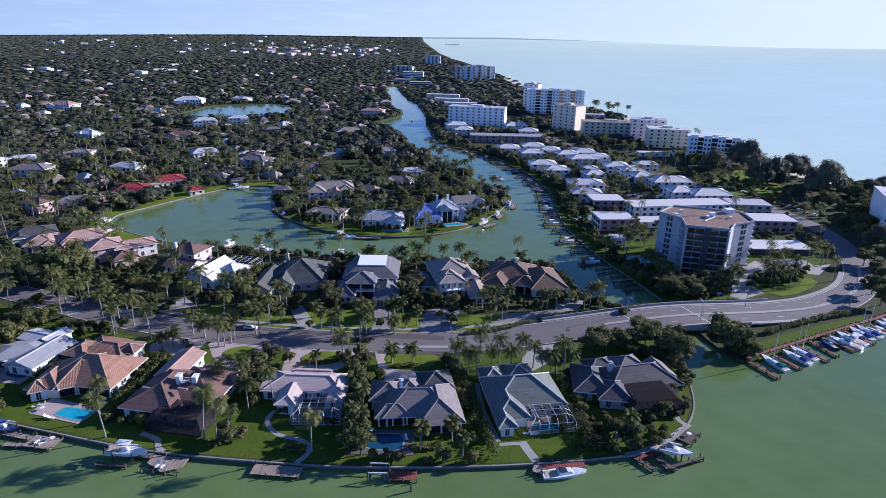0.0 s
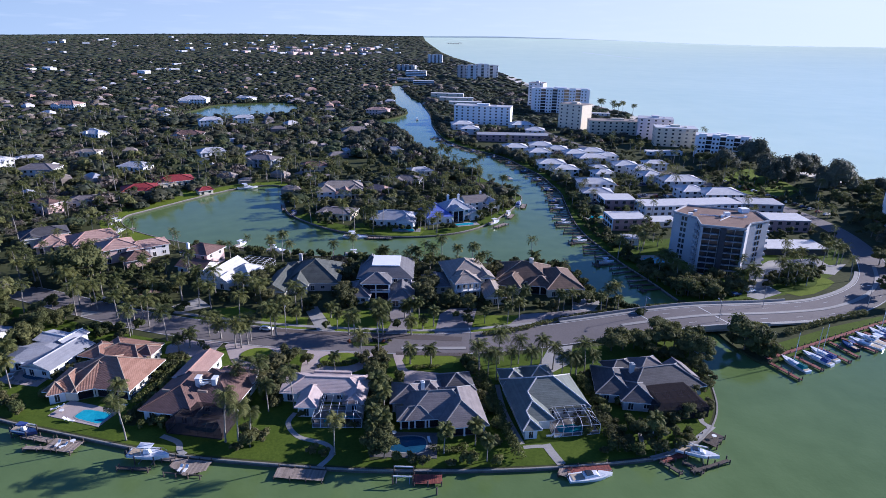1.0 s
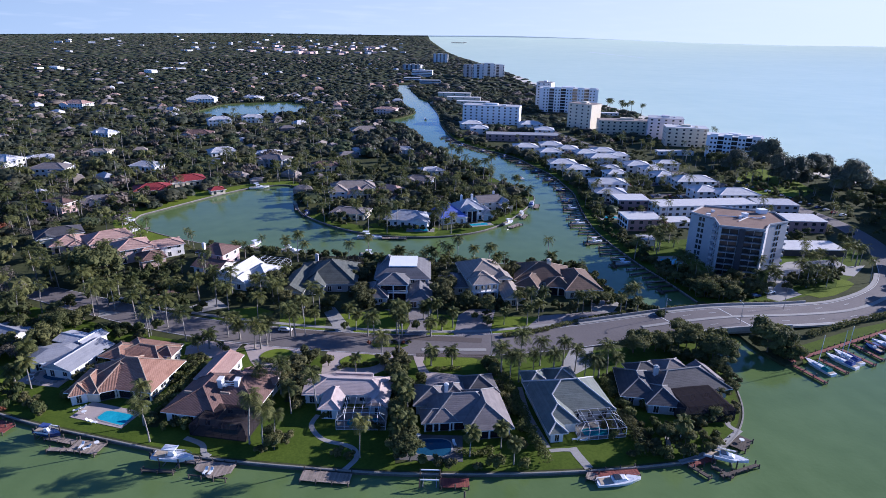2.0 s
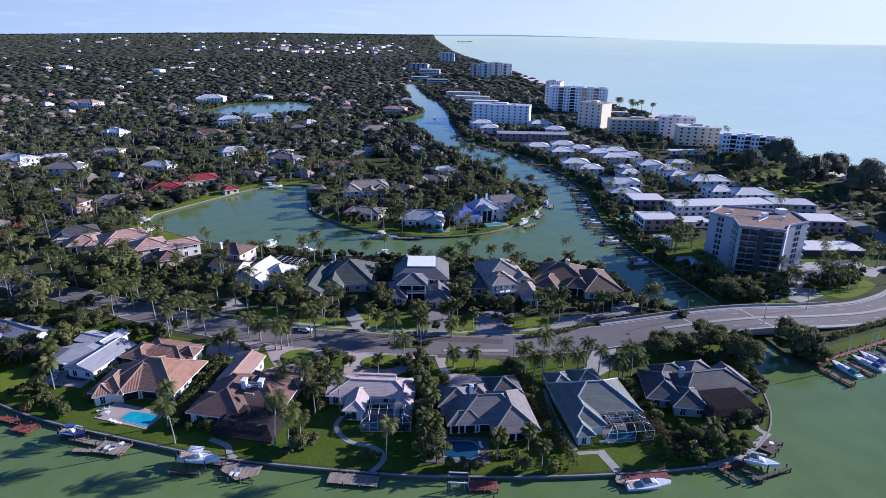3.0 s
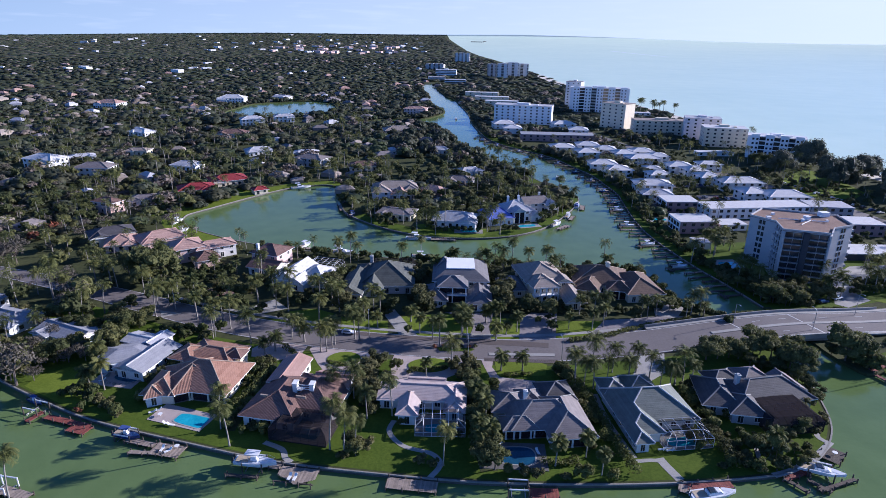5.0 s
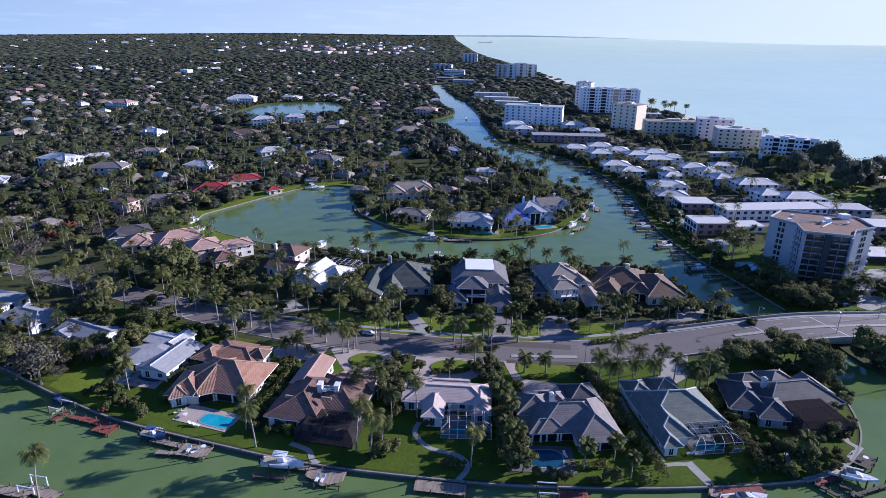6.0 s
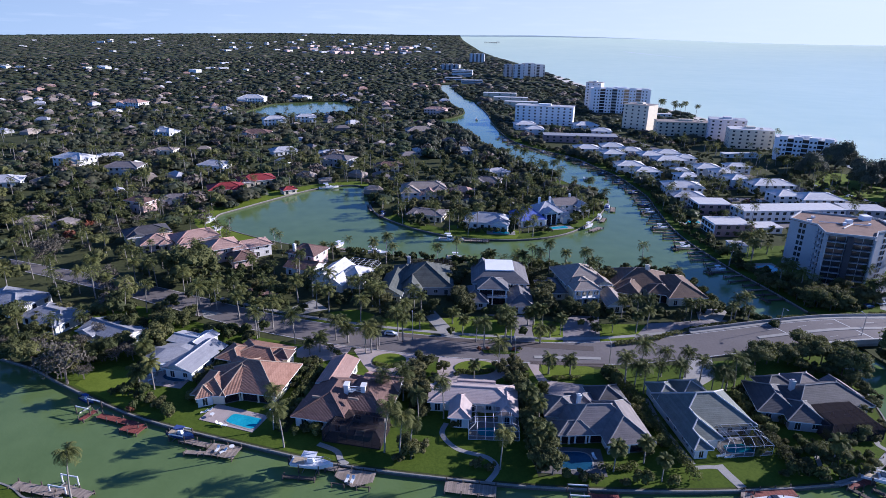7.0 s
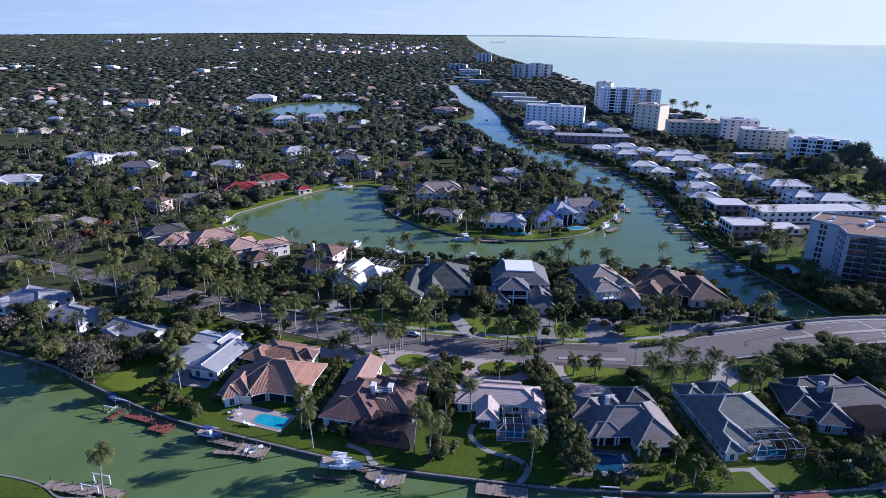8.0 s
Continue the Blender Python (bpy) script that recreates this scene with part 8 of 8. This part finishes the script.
plants(SHRUBS[:2], [(-32.9, 24.7), (-30.5, 21.9), (-32.2, 20.7), (-27.9, 18.6), (-24.9, 16.0), (-21.7, 12.6), (-35.7, 22.1), (-34.5, 33.5), (-37.1, 36.7), (-35.2, 24.8)], 1.2, 41)
for x, y in [(-31.1, -16.5)]:
    plant(PALMS[1], x, y, 0.95)
plants([TREES[2]], [(-39.6, 101.5)], 1.35, 27)
plants([TREES[0], TREES[1]], [(181.2, 91.7), (181.3, 86.0), (183.7, 83.2), (185.8, 80.4), (193.2, 88.4), (190.4, 91.4), (178.2, 94.8), (185.8, 75.2), (168.6, 92.2), (167.4, 83.8), (171.5, 81.0)], 0.6, 48)
plants(ROYAL, [(198.5, 128.0), (204.7, 131.7), (192.2, 120.8), (195.8, 94.3), (190.3, 80.3), (178.5, 110.8)], 1.0, 49)
plants([TREES[0], TREES[1]], [(187.3, 73.3), (188.6, 69.3), (191.0, 67.0), (194.0, 65.7), (197.9, 65.3), (193.5, 81.5), (194.7, 74.4), (198.3, 71.8), (202.8, 72.0), (203.6, 68.1), (181.7, 64.6), (199.4, 63.1)], 0.55, 43)
plants(SHRUBS[:2], [(229.8, 78.6), (230.7, 75.6), (233.0, 74.2), (236.8, 75.1), (241.2, 76.5), (246.2, 78.5), (251.3, 80.6), (234.9, 84.4), (236.4, 81.8), (238.9, 80.3), (243.1, 81.2), (248.2, 83.4), (253.3, 85.5), (255.4, 84.1), (260.6, 88.9), (225.0, 73.1)], 1.5, 44)
plants([TREES[1], TREES[0]], [(244.7, 84.9), (245.9, 82.3), (251.9, 85.6), (240.9, 83.9)], 0.5, 45)
plants([TREES[0], TREES[1], TREES[2]], [(378.8, 215.3), (378.8, 208.0), (390.3, 214.7), (390.1, 207.4), (401.9, 214.1), (364.4, 188.5), (368.4, 184.4), (378.0, 187.7), (348.6, 165.3), (352.5, 161.7), (360.2, 164.6), (334.6, 144.9), (338.4, 141.7), (323.8, 126.7), (394.7, 229.8), (404.8, 229.3), (415.5, 232.0), (364.2, 176.0), (380.2, 205.1)], 0.8, 46)
plants(TALL, [(131.2, 261.5), (138.3, 264.6), (145.3, 274.4), (122.9, 316.5), (128.0, 300.5)], 1.15, 47)
plants([PINE], [(366.7, 308.2), (373.1, 308.1), (341.1, 246.3), (350.2, 249.3), (359.4, 252.3), (377.9, 265.5), (389.3, 272.4), (366.7, 224.1), (366.2, 215.5), (330.9, 285.0), (390.5, 241.6)], 1.2, 28)
plants([PINE, TREES[2], TREES[1]], [(379.2, 231.4), (393.5, 238.9), (389.1, 223.1), (390.9, 215.5), (392.7, 208.1), (406.5, 214.7), (353.0, 183.3), (350.5, 171.4), (352.7, 165.5), (374.2, 182.2), (339.5, 150.0), (316.9, 114.5), (424.5, 237.6), (350.7, 189.8), (334.1, 155.6)], 0.8, 29)
plants(TALL, [(381.6, 629), (386, 632), (371, 640), (389, 612), (399, 611), (378, 600), (392, 590), (360, 622)], 1.3, 51)
plants([TREES[0], TREES[1], TREES[2]], [(151, 189), (147, 193), (146, 203), (150, 199), (141, 205), (136, 208), (128, 206), (121, 202), (113, 196), (104, 192), (97, 187), (92, 182), (153, 214), (140, 215)], 0.62, 52)
plants(TALL + SABAL, [(101, 158), (104, 161), (127, 172), (135, 180), (139, 184), (95, 163), (143, 188), (97, 172), (124, 199), (117, 201), (131, 209)], 0.8, 53)
plants(SHRUBS[:2], [(106 + 1.9 * k, 160.5 + 0.75 * k) for k in range(3)] + [(126 + 2.2 * k, 171 + 2.6 * k) for k in range(7)] + [(70 + 3.1 * k, 160 - 0.5 * k) for k in range(8)], 1.1, 54)
side = random.Random(81)
plants([TREES[0], TREES[1]], [(160, 11), (161.3, 5), (156.8, -3.6), (154.6, 2), (149, -6.4), (137.4, -15), (133.8, -12.6)], 0.5, 60)
plants([TREES[0], TREES[1]], [(-37, 57), (-33.5, 61.5), (-40.5, 61)], 0.85, 58)
plants(SHRUBS[:2], [(side.uniform(-29, -6), side.uniform(50, 58)) for k in range(16)], 1.2, 59)
plants(SHRUBS[:2], [(q[0] + side.uniform(3, 11), q[1] + side.uniform(-2, 2)) for q in CANAL_EAST if 66 < q[1] < 460 for k in range(3)], 1.3, 55)
plants(SHRUBS[:2], [(q[0] - side.uniform(1.6, 4.5), q[1] + side.uniform(-1.5, 1.5)) for q in CANAL_WEST[1:18] for k in range(2)], 1.3, 56)
plants(SHRUBS[:2] + [TREES[1]], [(side.uniform(186, 214), side.uniform(66, 84)) for k in range(44)], 0.8, 57)
plants([TREES[2]], [(333.5, 314.2), (336.8, 307.5), (331.2, 318.8)], 0.8, 30)
plants([TREES[0], TREES[1]], [(291.6, 93.4), (291.2, 86.5), (283.2, 74.3), (270.1, 63.6), (264.8, 53.4), (300.7, 92.7), (320.8, 131.6)], 0.9, 31)
plants(TALL, [(135.1, 284.4), (139.7, 288.0), (146.7, 293.4), (122.3, 336.0), (154.4, 206.7), (148.7, 220.2), (98.7, 160.0), (97.6, 164.9), (55.7, 172.4), (75.9, 161.4), (70.2, 166.6)], 1.05, 32)

# ---------------------------------------------------------------- woods and town spread to the horizon
def joined(name, template, spots, material, label, category):
    """One mesh of many copies of a template (vertices, faces) at spots: x, y, z, size, height, turn."""
    v, f = template
    spots = np.asarray(spots, float)
    c, s = np.cos(spots[:, 5])[:, None], np.sin(spots[:, 5])[:, None]
    x = (v[None, :, 0] * c - v[None, :, 1] * s) * spots[:, 3:4] + spots[:, 0:1]
    y = (v[None, :, 0] * s + v[None, :, 1] * c) * spots[:, 3:4] + spots[:, 1:2]
    z = v[None, :, 2] * spots[:, 4:5] + spots[:, 2:3]
    out = np.stack([x, y, z], -1).reshape(-1, 3)
    fs = (f[None] + (np.arange(len(spots)) * len(v))[:, None, None]).reshape(-1, f.shape[1])
    return tagged(new(name, arrays(name, out, fs, material, name == "woods")), label, category, kind="stuff")


BLOBS = [(0, 0, 0.5, 0.62), (0.5, 0.15, 0.42, 0.42), (-0.35, 0.42, 0.45, 0.40), (-0.15, -0.5, 0.38, 0.40)]
WOOD_FORMS = [domed(50 + k, BLOBS[:4 - (k == 2)], 44, 0.16, 0.8, 0.86) for k in range(3)]
MID_FORMS = [domed(55 + k, BLOBS[k:3 + k], 15, 0.2, 0.8, 0.9) for k in range(2)]
FAR_FORMS = [domed(60 + k, [(0, 0, 0.45, 0.66)] + [(0.5, 0.15, 0.40, 0.45)] * k, 3, 0.26, 0.8, 0.97) for k in range(2)]
FARTHEST = [domed(70, [(0, 0, 0.4, 0.7)], 1, 0.3, 0.8, 1.0)]


BARE = crown(58, BLOBS, 140, 0.14, 0.85)


def near_road(x, y, gap):
    return any(abs(x - p[0]) < gap and abs(y - p[1]) < gap for p in ROAD[::2])


def woods(r0, r1, spacing, b0, b1, size, clear=True, tall=1.0, gaps=-0.33):
    """Spots for trees between two distances and bearings."""
    out = []
    r = r0
    while r < r1:
        step = spacing * (0.8 + 0.4 * rng.random())
        n = max(1, int(radians(b1 - b0) * r / spacing))
        for k in range(n):
            b = b0 + (b1 - b0) * (k + rng.random()) / n
            x, y = polar(r + rng.uniform(-0.5, 0.5) * spacing, b)
            if not on_land(x, y) or r < 1100 and not all(on_land(x + a * size, y + b * size) for a, b in ((0.8, 0), (-0.8, 0), (0, 0.8), (0, -0.8))) or (clear and not free(x, y, 2.5)) or near_road(x, y, 9):
                continue
            if noise.noise((x * 0.011, y * 0.011, 3.0)) < gaps:
                continue
            s = size * rng.uniform(0.5, 1.2) * (1 + 0.7 * noise.noise((x * 0.02, y * 0.02, 8.0)))
            out.append((x, y, LAND_Z + swell(x, y) - 0.3, s, s * rng.uniform(0.7, 1.1) * min(1, 9 / size) * tall, rng.uniform(0, 6.28)))
        r += step
    return out


# small far houses and town buildings
HIP = (np.array([(-1, -.6, 0), (1, -.6, 0), (1, .6, 0), (-1, .6, 0), (-1, -.6, .4), (1, -.6, .4), (1, .6, .4), (-1, .6, .4), (-.4, 0, .72), (.4, 0, .72)], float),
       np.array([(0, 1, 5), (0, 5, 4), (1, 2, 6), (1, 6, 5), (2, 3, 7), (2, 7, 6), (3, 0, 4), (3, 4, 7), (4, 5, 9), (4, 9, 8), (6, 7, 8), (6, 8, 9), (5, 6, 9), (7, 4, 8)]))
BLOCK = (np.array([(-1, -.6, 0), (1, -.6, 0), (1, .6, 0), (-1, .6, 0), (-1, -.6, .5), (1, -.6, .5), (1, .6, .5), (-1, .6, .5)], float),
         np.array([(0, 1, 5, 4), (1, 2, 6, 5), (2, 3, 7, 6), (3, 0, 4, 7), (4, 5, 6, 7)]))


def put_far(name, form, n, r0, r1, b0, b1, size, material, label):
    joined(name, form, far_houses(r0, r1, n, b0, b1, size), material, label, "far buildings")


def far_houses(r0, r1, n, b0, b1, size):
    out = []
    while len(out) < n:
        x, y = polar(math.sqrt(rng.uniform(r0 * r0, r1 * r1)), rng.uniform(b0, b1))
        if on_land(x, y) and free(x, y, 8):
            s = size * rng.uniform(0.7, 1.3)
            out.append((x, y, LAND_Z + swell(x, y), s, s * rng.uniform(0.8, 1.15), rng.uniform(0, 6.28)))
            if r1 < 1400:
                block(x, y, s * 0.55)
    return out


put_far("far_houses", HIP, 34, 340, 1000, -48, 8, 6.2, ROOF_PALE, "pale-roofed houses scattered through the woods")
put_far("far_houses", HIP, 60, 340, 1000, -48, 8, 6.2, ROOF_TAN, "tan-roofed houses scattered through the woods")
put_far("far_houses", HIP, 60, 340, 1000, -48, 8, 6.0, ROOF_GREY, "grey-roofed houses scattered through the woods")
put_far("far_houses", HIP, 9, 340, 1300, -48, 8, 6.0, ROOF_WHITE, "white-roofed houses scattered through the woods")
put_far("far_houses", HIP, 30, 340, 1300, -48, 4, 6.4, ROOF_PINK, "rose-roofed houses scattered through the woods")
put_far("far_houses", HIP, 34, 1000, 2200, -46, 6, 5.4, ROOF_PALE, "pale-roofed houses far off in the woods")
put_far("far_houses", HIP, 8, 1000, 2200, -40, 4, 6, ROOF_WHITE, "white-roofed houses far off in the woods")
put_far("far_houses", HIP, 70, 700, 2000, -46, 8, 5.4, ROOF_GREY, "grey-roofed houses far off in the woods")
put_far("far_houses", HIP, 40, 800, 2200, -46, 4, 5.4, ROOF_PINK, "rose-roofed houses far off in the woods")
put_far("far_town", BLOCK, 30, 2600, 4200, -42, 3, 8, STUCCO_GREY, "low pale town roofs far off")
put_far("far_town", BLOCK, 12, 1500, 1900, -32, -10, 10, STUCCO_WHITE, "low white town buildings")
put_far("far_town", BLOCK, 46, 2500, 3700, -15, 3.5, 11, STUCCO_PALE, "low white town buildings")
put_far("far_town", BLOCK, 34, 2500, 3200, -10, 1, 15, STUCCO_PINK, "long low pink-red town buildings")
put_far("far_town", BLOCK, 22, 3000, 4500, -34, 3, 13, STUCCO_PALE, "town buildings near the horizon")


def canopy(spots, forms, place):
    """The spots shared out among dark green, olive and bare crowns."""
    rng.shuffle(spots)
    share_out = (0, 0.42, 0.80, 0.90, 1.0)
    for k, (leaf, tone) in enumerate(((LEAF_FAR, "dark green"), (LEAF_FAR_OLIVE, "olive green"), (LEAF_GREY_FAR, "bare grey-brown"), (LEAF_FAR_FRESH, "fresh green"))):
        joined("woods", BARE if k == 2 and forms is WOOD_FORMS else forms[k % len(forms)], spots[int(share_out[k] * len(spots)):int(share_out[k + 1] * len(spots))], leaf, "%s tree canopy %s" % (tone, place), "woods")


canopy(woods(330, 640, 11.0, -52, 25, 6.8, True, 0.85), WOOD_FORMS, "between the houses")
canopy(woods(640, 1100, 12.3, -49, 30, 8.3, True, 0.62, -0.48), MID_FORMS, "beyond the lagoon")
canopy(woods(1100, 2200, 17.5, -45, 16, 10.6, True, 0.40, -0.55), FAR_FORMS, "towards the town")
canopy(woods(2200, 4850, 29, -43, 12, 17.5, False, 0.30, -0.7), FARTHEST, "reaching to the horizon")

# trees close along the canal and round the lake
def fringe(shore, inland, step, size, seed):
    r = random.Random(seed)
    out, left = [], 0.0
    for a, b in zip(shore, shore[1:]):
        va, vb = Vector(a), Vector(b)
        n = (vb - va).normalized().orthogonal()
        left += (vb - va).length
        while left > step:
            left -= step
            for side in (-1, 1):
                q = va.lerp(vb, r.random()) + n * side * (inland + r.uniform(0, 4.5))
                if on_land(*q) and on_land(*(q + n * side * 3)) and not on_land(*(q - n * side * (inland + 8))) and free(q.x, q.y, 1):
                    k = size * r.uniform(0.6, 1.2)
                    out.append((q.x, q.y, LAND_Z - 0.3, k, k * r.uniform(0.8, 1.15), r.uniform(0, 6.28)))
    return out


bank = random.Random(77)
grove = []
for k in range(95):
    x, y = bank.uniform(60, 128), bank.uniform(345, 500)
    if on_land(x, y) and on_land(x + 4, y) and on_land(x, y + 4):
        q = bank.uniform(5.5, 9.5)
        grove.append((x, y, LAND_Z - 0.3, q, q * bank.uniform(0.9, 1.2), bank.uniform(0, 6.28)))
canopy(np.array(fringe(POINT_SHORE[44:], 3.0, 4.0, 5.2, 71) + fringe(CANAL_EAST[:36], 4.0, 6.0, 4.6, 72) + fringe(LAKE, 3.5, 7.0, 5.0, 73) + grove).tolist(), WOOD_FORMS, "along the canal banks")

# ---------------------------------------------------------------- palms and trees in the near gardens


def scatter(kinds, n, x0, x1, y0, y1, size=1.0, gap=1.5, apart=0.0, seed=1, far=False):
    r = random.Random(seed)
    done, tries = [], 0
    while len(done) < n and tries < n * 30:
        tries += 1
        x, y = r.uniform(x0, x1), r.uniform(y0, y1)
        if on_land(x, y) and on_land(x + 2, y - 2) and on_land(x - 2, y + 2) and free(x, y, gap) and not near_road(x, y, 7) and all((x - a) ** 2 + (y - b) ** 2 > apart ** 2 for a, b in done):
            done.append((x, y))
            if far:
                s = size * r.uniform(0.8, 1.2)
                FAR_SPOTS.setdefault(r.choice(kinds).name, []).append((x, y, LAND_Z, s, s * r.uniform(0.9, 1.15), r.uniform(0, 6.28)))
            else:
                plant(r.choice(kinds), x, y, size * r.uniform(0.8, 1.2))


scatter(PALMS, 22, -110, 160, 80, 112, 0.95, 1, 3, 2)
scatter(PALMS, 60, -200, -40, 45, 200, 0.95, 1, 3, 3, True)
scatter(TREES, 60, -200, -40, 45, 220, 0.9, 2, 5, 4, True)
scatter(TREES[:2], 60, 20, 160, 150, 330, 0.85, 2, 5, 5, True)
scatter(PALMS, 60, 20, 160, 150, 330, 0.95, 1, 4, 6, True)
scatter(TREES[:3], 75, 24, 152, 165, 300, 0.62, 0.3, 3.5, 31, True)
scatter(PALMS, 45, 24, 152, 152, 260, 0.85, 0, 3, 32, True)
scatter(SHRUBS[:2], 90, 28, 150, 156, 250, 1.3, -0.5, 2, 33)
scatter(PALMS, 60, -180, 20, 230, 330, 0.95, 1, 4, 7, True)
scatter(TREES, 70, -220, 20, 210, 330, 0.85, 1, 4, 8, True)
scatter(PALMS, 70, 184, 330, 70, 330, 0.85, 1, 4, 9, True)
scatter(TREES[:2], 60, 184, 330, 70, 330, 0.6, 1, 4, 10, True)

scatter(TREES[:2], 290, 184, 410, 150, 450, 0.5, -1.5, 3, 21, True)
scatter(TREES[:2], 110, 200, 335, 108, 262, 0.42, -2.5, 3, 25, True)
scatter(PALMS, 120, 184, 410, 150, 450, 0.85, -1.5, 3, 22, True)
scatter(SHRUBS[:2], 45, -60, 60, 62, 112, 1.3, 0.2, 2, 23)
scatter(TREES[:3], 26, -70, 150, 58, 112, 0.55, 0.6, 5, 24)
scatter(SHRUBS[:2], 50, -30, 160, 50, 110, 1.0, 0.2, 2, 12)

scatter(PALMS, 170, -330, 30, 300, 620, 1.0, 0.5, 5, 17, True)
scatter(TREES, 130, -230, -40, 58, 235, 0.62, 1, 4, 13, True)
scatter(PALMS, 110, -230, -40, 58, 235, 0.9, 0.5, 3, 14, True)
scatter(TREES[:2], 60, -40, 150, 98, 140, 0.42, 0.5, 3, 15, True)
scatter(PALMS, 24, -40, 150, 98, 140, 0.8, 0.5, 3, 16, True)

FAR_PALMS = [make_palm(11 + k, *p, "palm", steps=5, halves=(0.0,), width=0.5) for k, p in enumerate(((9.0, 15, 3.6, 1.9, 0.5), (11.5, 15, 3.4, 2.2, 1.1), (7.0, 17, 2.6, 1.6, 0.3), (5.0, 16, 3.0, 2.0, 0.3), (8.2, 16, 3.2, 1.7, 0.4)))]
FAR_FRONDS = [o for p in FAR_PALMS for o in p.children if "crown" in o.name]
for kind in PALMS + TREES:
    if kind.name in FAR_SPOTS:
        for o in kind.children:
            if kind in TREES and "crown" in o.name:
                k = TREES.index(kind)
                form = domed(90 + k, tree_blobs(21 + k, (9, 7, 11, 7.5)[k], (5.5, 4.4, 6.8, 4.6)[k], 6), 165, 0.49, 0.75)
                if k == 3:
                    form = crown(93, tree_blobs(24, 7.5, 4.6, 8), 330, 0.30, 0.8)
                joined("far_tree_crown", form, FAR_SPOTS[kind.name], o.data.materials[0], "garden trees of the farther plots", "trees")
                continue
            if kind in TREES:
                continue
            me = o.data
            if kind in PALMS and "crown" in o.name:
                me = FAR_FRONDS[PALMS.index(kind)].data
            v = np.empty(len(me.vertices) * 3)
            me.vertices.foreach_get("co", v)
            f = np.array([tuple(p.vertices) for p in me.polygons if len(p.vertices) == 4])
            what = kind["category"]
            joined(("far_palm_" if "palm" in what else "far_tree_") + o.name.split(".")[0], (v.reshape(-1, 3), f), FAR_SPOTS[kind.name], me.materials[0], "%ss of the farther gardens" % what, what)

for kind in SHRUBS:
    if kind.name in FAR_SPOTS:
        k = SHRUBS.index(kind)
        joined("far_shrubs", domed(31 + k, tree_blobs(31 + k, (2.6, 1.8, 1.5)[k], (1.9, 1.6, 1.4)[k], 4), 90, 0.34, 0.9), FAR_SPOTS[kind.name], kind.data.materials[0], "shrubs of the farther gardens", "shrubs")

for kind in PALMS + FAR_PALMS + TREES + [PINE] + SHRUBS + BOATS + CARS + [LOUNGER, TABLE]:
    for o in [*kind.children_recursive, kind]:
        bpy.data.objects.remove(o)
